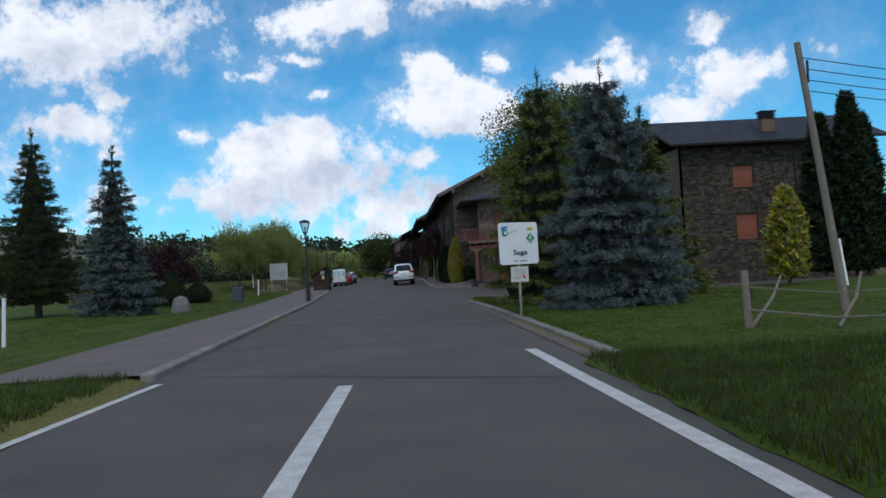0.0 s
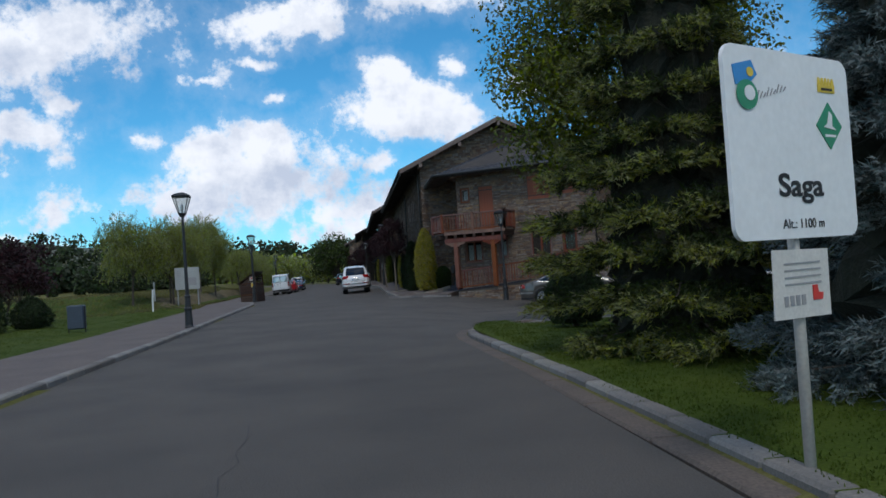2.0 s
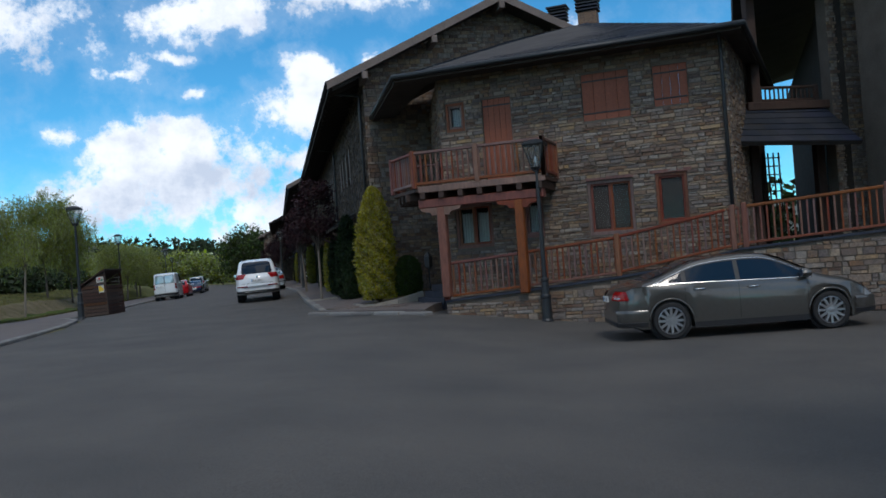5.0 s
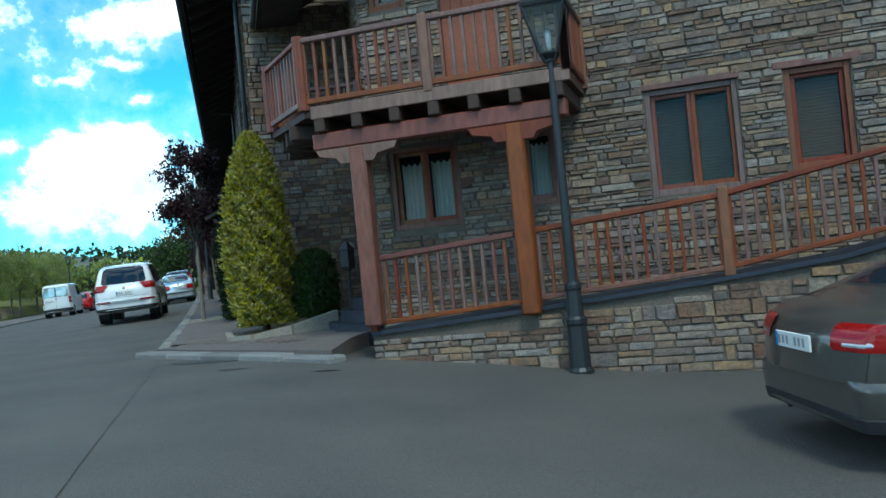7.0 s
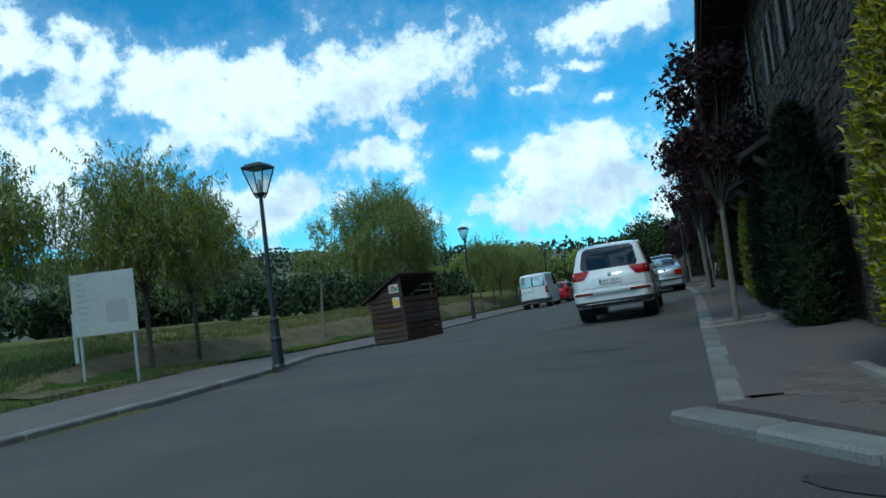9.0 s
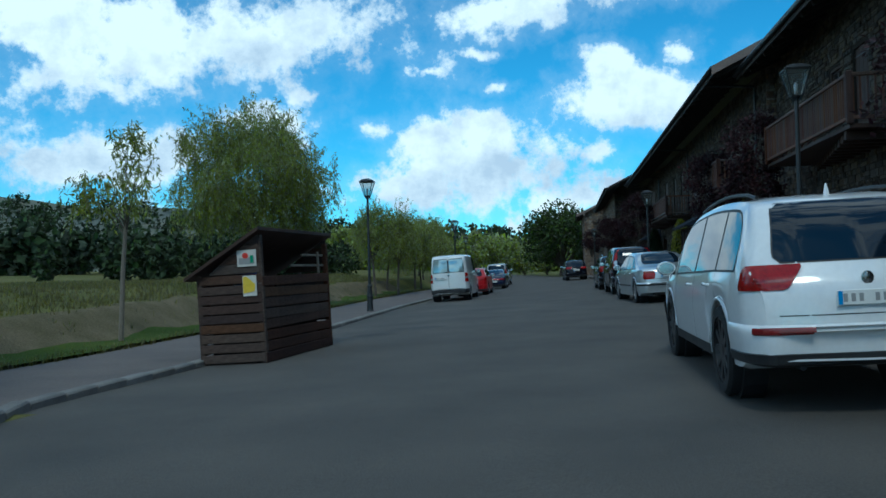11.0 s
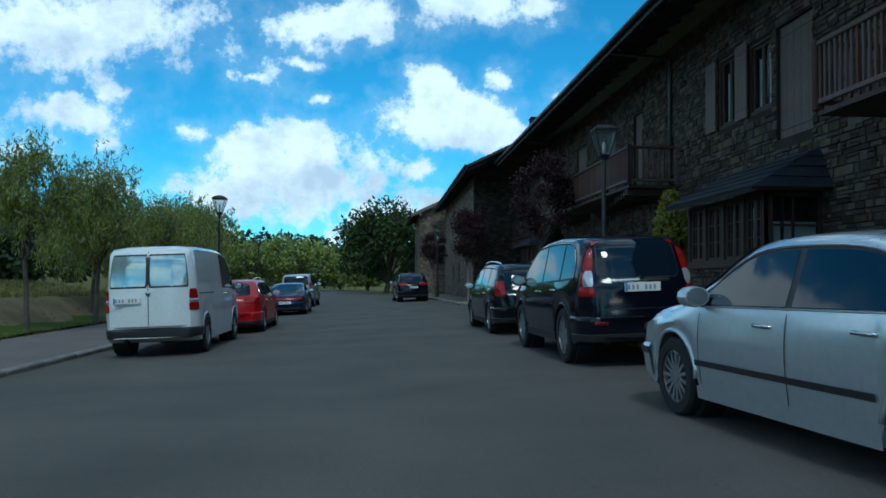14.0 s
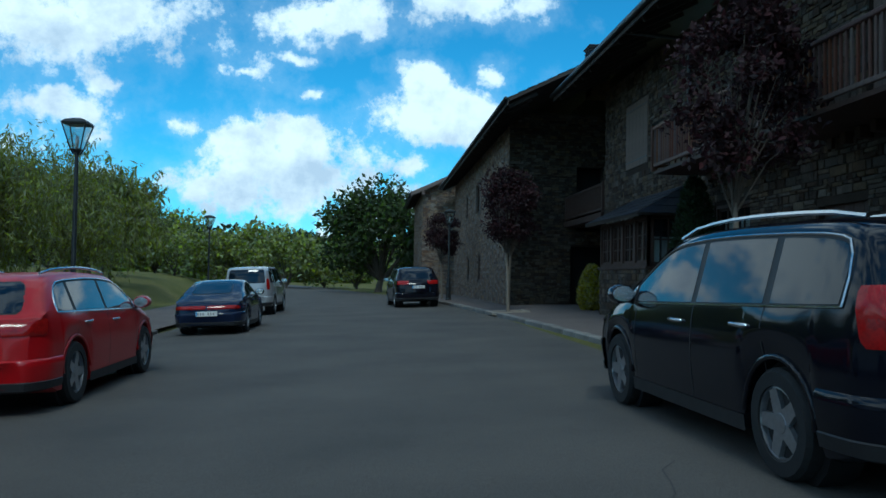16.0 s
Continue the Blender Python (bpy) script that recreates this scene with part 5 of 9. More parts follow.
railing(row_three, [(Y3 - 138.5, 2.2), (Y3 - 133.4, 2.2)], 3.5, 0.95, WOODDARK, name="porch_railing")
part("porch_floor", Shape().box(Y3 - 138.6, Y3 - 133.3, 2.1, 4.6, 3.3, 3.5), WOODDARK, row_three)
chimney(row_three, Y3 - 141, 4.0, 8.8, 10.9, 0.8, 0.8)
far_house = row_house("far_house", 0.3, 161.0, 172.0, 0.7, 6.7, 3.4, 8.6, [ys_open(172.0, 163, 164, 4.4, 5.4), ys_open(172.0, 165, 166, 1.2, 2.2)], "grey stone house with a slate roof at the bend", 47, mat=STONES, mort=MORTAR, overhang=0.5)


# ---- street furniture ----
def street_lamp(x, y, z, height, label, heading=0):
    """A cast-iron column with a four-sided lantern."""
    t = thing("street_lamp", pose(x, y, z, 0, 0, heading), label, "street lamp", group="street lamps")
    col = Shape().lathe([(0.15, 0), (0.15, 0.04), (0.125, 0.08), (0.11, 0.55), (0.125, 0.58), (0.125, 0.63), (0.1, 0.66), (0.085, 0.95), (0.1, 0.98), (0.1, 1.02), (0.06, 1.06), (0.05, 2.2), (0.042, height - 0.78), (0.06, height - 0.77), (0.06, height - 0.72), (0.03, height - 0.7)], 12)
    part("column", col, IRON, t, smooth=False)
    lan = part("lantern", Shape().lathe([(0.07, height - 0.74), (0.1, height - 0.7), (0.06, height - 0.67)], 8), IRON, t)
    w0, w1, zb, zt = 0.1, 0.245, height - 0.68, height - 0.14
    arms = Shape()
    for a, b in ((1, 1), (1, -1), (-1, -1), (-1, 1)):
        arms.tube([(a * w0, b * w0, zb), (a * w1, b * w1, zt)], 0.016, 6)
        arms.tube([(a * 0.05, b * 0.05, height - 0.78), (a * w0, b * w0, zb)], 0.018, 6)
    for k, z0 in ((w0, zb), (w1, zt)):
        for p, q in (((k, k), (k, -k)), ((k, -k), (-k, -k)), ((-k, -k), (-k, k)), ((-k, k), (k, k))):
            arms.tube([(*p, z0), (*q, z0)], 0.016, 6)
    part("lantern_frame", arms, IRON, lan)
    gl = Shape()
    for (a, b), (c, d) in zip(((1, 1), (1, -1), (-1, -1), (-1, 1)), ((1, -1), (-1, -1), (-1, 1), (1, 1))):
        gl.add([(a * w0, b * w0, zb), (c * w0, d * w0, zb), (c * w1, d * w1, zt), (a * w1, b * w1, zt)], [(0, 1, 2, 3)])
    part("lantern_glass", gl, LAMPGLASS, lan, "clear lantern panes")
    cap = Shape().lathe([(0.36, zt), (0.37, zt + 0.025), (0.27, zt + 0.085), (0.12, zt + 0.125), (0.03, zt + 0.14)], 4, Matrix.Rotation(radians(45), 4, "Z"))
    part("lantern_cap", cap, IRON, lan)
    part("bulb", Shape().lathe([(0.02, zb), (0.03, zb + 0.05), (0.045, zb + 0.2), (0.03, zb + 0.28), (0.01, zb + 0.3)], 8), CLEARLAMP, lan, smooth=True)
    return t


for x, y, hgt, lb in ((-4.62, 44.8, 4.4, "black cast-iron street lamp on the footpath edge"), (-5.75, 72.6, 4.45, "black cast-iron street lamp on the footpath edge"),
                      (-9.2, 101.6, 4.95, "black cast-iron street lamp behind the kerb"), (-9.0, 125.6, 4.6, "black cast-iron street lamp behind parked cars"), (-11.6, 153.5, 4.5, "black cast-iron street lamp near the bend")):
    street_lamp(x, y, land(x, y) - 0.01 if x < left(y) - 0.3 else 0.08, hgt - (land(x, y) if x < left(y) - 0.3 else 0.08), lb)
street_lamp(7.88, 57.34, fall(7.88, 57.34) - 0.02, 4.35, "black cast-iron street lamp before the stone house railing", -31)
street_lamp(3.2, 88.2, walk_z(3.2, 88.2), 5.1, "black cast-iron street lamp on the house pavement")
street_lamp(2.2, 110.6, walk_z(2.2, 110.6), 4.5, "black cast-iron street lamp on the house pavement")
street_lamp(0.9, 148.0, walk_z(0.9, 148), 4.4, "black cast-iron street lamp on the house pavement")


def rounded(w, h, r, n=5):
    pts = []
    for cx, cz, a0 in ((w / 2 - r, h / 2 - r, 0), (-w / 2 + r, h / 2 - r, 90), (-w / 2 + r, -h / 2 + r, 180), (w / 2 - r, -h / 2 + r, 270)):
        for k in range(n + 1):
            a = radians(a0 + 90 * k / n)
            pts.append((cx + r * math.cos(a), cz + r * math.sin(a)))
    return pts


def letters(text, size, parent, at, mat, name="lettering", bold=0.0, wide=None):
    cu = bpy.data.curves.new(name, "FONT")
    cu.body, cu.size, cu.align_x, cu.extrude, cu.offset = text, size, "CENTER", 0.001, bold
    tmp = bpy.data.objects.new("tmp", cu)
    scene.collection.objects.link(tmp)
    me = bpy.data.meshes.new_from_object(tmp.evaluated_get(bpy.context.evaluated_depsgraph_get()))
    bpy.data.objects.remove(tmp)
    me.materials.clear()
    me.materials.append(mat)
    ob = new(name, me)
    ob.parent = parent
    grow = wide / (max(v.co.x for v in me.vertices) - min(v.co.x for v in me.vertices)) if wide else 1.0
    ob.matrix_basis = at @ Matrix.Rotation(radians(90), 4, "X") @ Matrix.Diagonal((grow, 1, 1, 1))
    return ob


# village sign: the face looks back along the street
POSTGREY = material("pale_painted_steel", (0.5, 0.47, 0.42), 0.6, 0.15, 4.0, 40, 0.05)
sign = thing("village_sign", pose(3.26, 22.05, 0.06, 0, 0, 30), "white village name sign on a steel post", "sign")
part("post", Shape().tube([(0, 0, -0.2), (0, 0, 2.34)], 0.034, 10), POSTGREY, sign, smooth=True)
board = part("panel", Shape().prism(rounded(1.29, 1.1, 0.09), -0.06, -0.035), SIGNWHITE, sign, "white enamelled panel", at=Matrix.Translation((0, 0, 1.92)))
letters("Saga", 0.185, board, Matrix.Translation((0.03, -0.064, -0.3)), BLACK, bold=0.004, wide=0.47)
letters("Alt.: 1100 m", 0.08, board, Matrix.Translation((0.03, -0.064, -0.49)), BLACK, wide=0.44)
emb = Shape().prism([(-0.145, 0), (0, 0.145), (0.145, 0), (0, -0.145)], -0.066, -0.061)
part("green_emblem", emb, GREEN, board, "green diamond emblem", at=Matrix.Translation((0.39, 0, 0.13)))
part("emblem_mark", Shape().prism([(-0.07, -0.02), (-0.03, 0.0), (0.0, 0.08), (0.03, 0.06), (0.025, -0.01), (0.07, -0.035)], -0.07, -0.067), SIGNWHITE, board, at=Matrix.Translation((0.39, 0, 0.14)))
part("emblem_mark", Shape().box(-0.06, 0.06, -0.07, -0.067, -0.07, -0.055), SIGNWHITE, board, at=Matrix.Translation((0.39, 0, 0.13)))
crown = Shape().box(-0.095, 0.095, -0.066, -0.061, -0.045, -0.005)
for k in range(5):
    crown.prism([(-0.095 + k * 0.038, -0.004), (-0.057 + k * 0.038, -0.004), (-0.07 + k * 0.038, 0.045), (-0.084 + k * 0.038, 0.045)], -0.066, -0.061)
part("coat_of_arms", crown, YELLOW, board, "yellow crowned coat of arms", at=Matrix.Translation((0.385, 0, 0.38)))
part("coat_band", Shape().box(-0.06, 0.06, -0.0695, -0.0665, -0.032, -0.018), BLACK, board, at=Matrix.Translation((0.385, 0, 0.38)))
arc = [2 * math.pi * k / 18 for k in range(19)]
disc = [(0.1 * math.cos(a), 0.085 * math.sin(a)) for a in arc[:-1]]
part("logo_shape", Shape().prism([(-0.12, 0.06), (0.06, 0.1), (0.11, 0.02), (0.02, -0.04), (-0.1, -0.05)], -0.066, -0.061), BLUE, board, at=Matrix.Translation((-0.45, 0, 0.37)))
part("logo_shape", Shape().prism(disc, -0.0695, -0.0665), GREEN, board, at=Matrix.Translation((-0.45, 0, 0.27)))
part("logo_shape", Shape().prism([(u * 0.5 + 0.02, w * 0.5 + 0.01) for u, w in disc], -0.073, -0.07), SIGNWHITE, board, at=Matrix.Translation((-0.45, 0, 0.27)))
part("logo_shape", Shape().prism([(u * 0.32, w * 0.32) for u, w in disc], -0.0695, -0.0665), YELLOW, board, at=Matrix.Translation((-0.41, 0, 0.4)))
sc = Shape()
for k in range(9):
    sc.prism([(-0.36 + k * 0.034, 0.25 + k * 0.008), (-0.352 + k * 0.034, 0.248 + k * 0.008), (-0.325 + k * 0.034, 0.3 + k * 0.008 - 0.012 * (k % 3)), (-0.333 + k * 0.034, 0.302 + k * 0.008 - 0.012 * (k % 3))], -0.065, -0.062)
part("script_bar", sc, GREYPRINT, board, "grey script line")
for zz in (0.15, -0.4):
    part("clamp", Shape().box(-0.09, 0.09, -0.036, 0.034, zz - 0.02, zz + 0.02, 0.004), STEEL, board)
note = part("notice", Shape().prism([(-0.3, -0.19), (0.29, -0.2), (0.3, 0.2), (-0.28, 0.21)], -0.05, -0.042), PAPER, sign, "white paper notice with a red tractor", at=Matrix.Translation((-0.02, 0, 1.1)))
tr = Shape().prism([(0, 0), (0.1, 0), (0.11, 0.04), (0.06, 0.045), (0.05, 0.09), (0.0, 0.09)], -0.056, -0.0525)
part("tractor_picture", tr, REDPRINT, note, at=Matrix.Translation((0.1, 0, -0.1)))
tb = Shape()
for k in range(4):
    tb.box(-0.18, 0.2, -0.054, -0.0515, 0.12 - k * 0.04, 0.13 - k * 0.04)
for k in range(4):
    tb.box(-0.2 + k * 0.06, -0.16 + k * 0.06, -0.054, -0.0515, -0.12, -0.06)
part("text_bar", tb, GREYPRINT, note)

# information board
ib = thing("information_board", pose(-9.9, 72.6, land(-9.9, 72.6), 0, 0, 12), "pale information board on two steel posts", "information board")
for px in (-0.62, 0.62):
    part("post", Shape().tube([(px, 0, -0.3), (px, 0, 2.5)], 0.04, 8), STEEL, ib)
pn = part("panel", Shape().box(-0.75, 0.75, -0.07, -0.045, 1.15, 2.55, 0.01), material("faded_board", (0.36, 0.38, 0.37), 0.6, 0.12, 3.0, 20, 0.05), ib, "pale printed panel")
for k in range(7):
    part("text_bar", Shape().box(-0.6, -0.6 + 0.3 * (0.5 + 0.5 * ((k * 37) % 10) / 10), -0.075, -0.071, 2.3 - k * 0.13, 2.34 - k * 0.13), GREYPRINT, pn)
part("picture", Shape().box(0.05, 0.55, -0.075, -0.071, 1.4, 1.9), GREYPRINT, pn)
stake = Shape().tube([(0, 0, -0.2), (0, 0, 1.25)], 0.05, 8)
for x, y in ((-12.4, 74.5), (-10.7, 66.4), (-14.5, 44.0), (-18.5, 52.0), (-22, 60), (-9.9, 21.8)):
    solid("marker_post", stake, SIGNWHITE if x > -13 else PALEBARK, "short weathered post in the grass", "post", group="field posts", m=pose(x, y, land(x, y), random.uniform(-3, 3), random.uniform(-3, 3), 0))

# slatted shelter beside the kerb, for the waste bins
SH = pose(-6.86, 83.9, fall(-7.5, 85), 0, -2.4, -4)
shed = thing("bin_shelter", SH, "weathered plank shelter with a mono-pitch roof", "shelter")
SW, SD = 1.2, 3.35
plank_f = Shape().box(-SW, 0, -0.015, 0.015, 0, 0.15, 0.008).mesh("plank", SHEDWOOD)
plank_s = Shape().box(-0.015, 0.015, 0, SD, 0, 0.17, 0.008).mesh("plank", SHEDWOOD)
for k in range(9):
    part("plank", plank_f, None, shed, at=Matrix.Translation((0, random.uniform(-0.01, 0.01), 0.07 + k * 0.172)) @ Matrix.Rotation(radians(random.uniform(-0.5, 0.5)), 4, "Y"))
for k in range(8):
    part("plank", plank_s, None, shed, at=Matrix.Translation((random.uniform(-0.01, 0.01), 0, 0.05 + k * 0.19)) @ Matrix.Rotation(radians(random.uniform(-0.5, 0.5)), 4, "X"))
    part("plank", plank_s, None, shed, at=Matrix.Translation((-SW, 0, 0.02 + k * 0.19)))
for k in range(9):
    part("plank", plank_f, None, shed, at=Matrix.Translation((0, SD, 0.07 + k * 0.172)))
for x, y, h in ((0, 0, 2.28), (0, SD, 2.2), (-SW, 0, 1.62), (-SW, SD, 1.6)):
    part("corner_post", Shape().box(-0.05, 0.05, -0.05, 0.05, 0, h, 0.01), SHEDWOOD, shed, at=Matrix.Translation((x * 0.97 - 0.03, y * 0.97 + 0.05, 0)))
rf = Shape()
XL, XR = -SW - 0.2, 0.06
rf.add([(XL, -0.16, 1.54), (XR, -0.16, 2.36), (XR, SD + 0.2, 2.36), (XL, SD + 0.2, 1.54)] + [(XL, -0.16, 1.6), (XR, -0.16, 2.42), (XR, SD + 0.2, 2.42), (XL, SD + 0.2, 1.6)], [(3, 2, 1, 0), (4, 5, 6, 7), (0, 1, 5, 4), (1, 2, 6, 5), (2, 3, 7, 6), (3, 0, 4, 7)])
part("roof", rf, WOODDARK, shed, "dark boarded roof")
for yy in (0.0, SD):
    for x0, z0, z1 in ((-1.0, 1.625, 1.79), (-0.78, 1.8, 1.96), (-0.52, 1.97, 2.12), (-0.3, 2.13, 2.26)):
        gable = Shape().prism([(x0, z0), (-0.02, z0), (-0.02, z1), (x0 + 0.22, z1)], -0.015, 0.015)
        part("plank", gable, SHEDWOOD, shed, at=Matrix.Translation((0, yy, 0)))
for z0, y0 in ((1.72, 1.5), (1.93, 2.1)):
    part("rail", Shape().box(-0.09, -0.05, y0, SD - 0.1, z0, z0 + 0.045, 0.006), PALEBARK, shed, "pale thin rail")
part("upright", Shape().box(-0.05, -0.01, SD - 0.5, SD - 0.45, 1.55, 2.02, 0.006), PALEBARK, shed, "pale thin upright")
nt = part("poster", Shape().box(-0.42, -0.06, -0.035, -0.028, 1.74, 2.03), PAPER, shed, "small printed poster")
part("picture", Shape().prism([(-0.385, 1.78), (-0.095, 1.78), (-0.095, 1.91), (-0.19, 1.9), (-0.28, 1.88), (-0.385, 1.9)], -0.04, -0.0365), GREYPRINT, nt)
part("picture", Shape().prism([(-0.26 + 0.06 * math.cos(a), 1.93 + 0.05 * math.sin(a)) for a in [math.pi * k / 6 for k in range(12)]], -0.043, -0.0405), REDPRINT, nt)
part("picture", Shape().box(-0.17, -0.11, -0.043, -0.0405, 1.8, 1.93), GREEN, nt)
yl = part("poster", Shape().box(-0.34, -0.08, -0.035, -0.028, 1.22, 1.58), PAPER, shed, "torn notice sheet")
part("picture", Shape().prism([(-0.33, 1.27), (-0.12, 1.3), (-0.1, 1.42), (-0.27, 1.57), (-0.33, 1.55)], -0.04, -0.0365), YELLOW, yl, "yellow print")
bag = Shape().lathe([(0.05, 0), (0.26, 0.04), (0.32, 0.16), (0.24, 0.3), (0.08, 0.36)], 10)
part("bin_bag", bag, paint("blue_plastic", (0.02, 0.06, 0.2)), shed, "dark blue bin bag", smooth=True, at=Matrix.Translation((-0.5, 0.6, 1.32)))
# one block for the bins, its near-black put in for the shelter's shade
part("bin", Shape().box(-1.15, -0.15, 0.25, 3.0, 0.03, 1.32, 0.05), DARK, shed, "block of waste bins inside, toned for shade")

# retaining wall, ramp rail of the stone house
R_OFF = -1.15
RAMP = thing("ramp_wall", HB @ Matrix.Translation((0, R_OFF, 0)), "stepped slate retaining wall under a stained railing", "retaining wall")


def ramp_top(s):
    return lerp(s, [(-0.2, 0.24), (2.0, 0.4), (4.2, 0.58), (5.5, 0.72), (7.0, 1.05), (10.2, 1.25)])


RL = 10.2
tw = Shape()
for k in range(21):
    s = RL * k / 20
    tw.v += [(s, 0, -0.8), (s, 0, ramp_top(s)), (s, 1.12, ramp_top(s)), (s, 1.12, -0.8)]
for k in range(20):
    for i in range(3):
        a = 4 * k + i
        tw.f.append((a, a + 4, a + 5, a + 1))
tw.f += [(0, 1, 2, 3)]
part("wall", tw, MORTAR, RAMP, "rubble retaining wall")
RAMP_STONES = [st for st in rubble(RL, -0.75, 1.3, [], 77, tall=(0.06, 0.2), wide=(0.12, 0.45)) if st[3] < ramp_top((st[0] + st[1]) / 2) - 0.02]
part("coping", Shape().add([(s, y, ramp_top(s) + z) for s in (0, 2, 4.2, 5.5, 7.0, RL) for y, z in ((-0.06, 0), (-0.06, 0.05), (1.1, 0.05))], [(3 * k + i, 3 * k + i + 3, 3 * k + i + 4, 3 * k + i + 1) for k in range(5) for i in range(2)]), SLATE, RAMP, "dark slate coping")


def ramp_railing():
    rail = thing("ramp_railing", HB @ Matrix.Translation((0, R_OFF + 0.03, 0)), "red-brown stained timber railing on the ramp wall", "railing")
    bl = Shape().box(-0.021, 0.021, -0.021, 0.021, 0, 0.8, 0.006).mesh("baluster", WOOD)
    ps = Shape().box(-0.06, 0.06, -0.06, 0.06, 0, 1.0, 0.014).mesh("post", WOOD)
    stops = [0.02, 2.0, 4.32, 6.9, 7.15, 10.0]
    for a, b in zip(stops, stops[1:]):
        za, zb = ramp_top(a) + 0.05, ramp_top(b) + 0.05
        ang = -math.atan2(zb - za, b - a)
        ln = math.hypot(b - a, zb - za)
        m = Matrix.Translation((a, 0, za)) @ Matrix.Rotation(ang, 4, "Y")
        part("top_rail", Shape().box(0, ln, -0.045, 0.045, 0.86, 0.93, 0.015), WOOD, rail, at=m)
        part("bottom_rail", Shape().box(0, ln, -0.03, 0.03, 0.06, 0.12, 0.01), WOOD, rail, at=m)
        n = int((b - a) / 0.135)
        for i in range(n):
            u = (i + 0.5) / n
            part("baluster", bl, None, rail, at=Matrix.Translation((a + (b - a) * u, 0, za + (zb - za) * u + 0.09)))
    for s in stops:
        part("post", ps, None, rail, at=Matrix.Translation((s, 0, ramp_top(s) + 0.04)))
    return rail


ramp_railing()
# entrance steps and planter
stp = thing("entrance_steps", pose(5.72, 61.1, 0.14, 0, 0, -22), "three dark slate entrance steps", "steps")
for k in range(3):
    q = k * 0.26
    tread = [(-0.45 + q * 0.8, 0.75), (-0.1 + q, 0.0 + q * 0.25), (0.55, -0.55 + q * 0.5), (1.25, 0.3), (1.0, 1.4), (-0.1, 1.4)]
    n = len(tread)
    sh = Shape().add([(x, y, -0.2) for x, y in tread] + [(x, y, 0.17 * (k + 1)) for x, y in tread], [tuple(reversed(range(n))), tuple(range(n, 2 * n))] + [(i, (i + 1) % n, n + (i + 1) % n, n + i) for i in range(n)])
    part("step", sh, SLATE, stp)
pl = thing("planter_kerb", pose(4.55, 62.8, 0.12), "low pale concrete planter edge", "planter")
ringp = [(-0.55, 1.6, 0.06), (-0.5, -0.2, 0.08), (-0.15, -0.75, 0.11), (0.45, -0.8, 0.2), (1.2, -0.65, 0.36)]
for a, b in zip(ringp, ringp[1:]):
    d = Vector((b[0] - a[0], b[1] - a[1], 0))
    s_ = Vector((d.y, -d.x, 0)).normalized() * 0.07
    lo, hi = [], []
    for p, sg in ((a, 1), (b, 1), (b, -1), (a, -1)):
        lo.append((p[0] + s_.x * sg, p[1] + s_.y * sg, -0.1))
        hi.append((p[0] + s_.x * sg * 0.8, p[1] + s_.y * sg * 0.8, p[2]))
    part("edge_stone", Shape().add(lo + hi, [(0, 1, 5, 4), (1, 2, 6, 5), (2, 3, 7, 6), (3, 0, 4, 7), (4, 5, 6, 7)]), CONCRETE, pl)
part("soil", Shape().add([(p[0], p[1], p[2] - 0.05) for p in ringp] + [(1.6, 0.2, 0.34), (1.5, 2.2, 0.2)], [tuple(range(7))]), EARTH, pl)
tl = thing("torch_lantern", pose(6.05, 62.5, 0.5) @ Matrix.Diagonal((0.72, 0.72, 0.78, 1)), "black iron torch lantern beside the door", "lantern")
part("stem", Shape().tube([(0, 0, 0), (0, 0, 0.75)], 0.03, 8), IRON, tl)
part("head", Shape().lathe([(0.06, 0.75), (0.16, 0.85), (0.17, 1.2), (0.19, 1.22), (0.03, 1.4)], 4), IRON, tl)


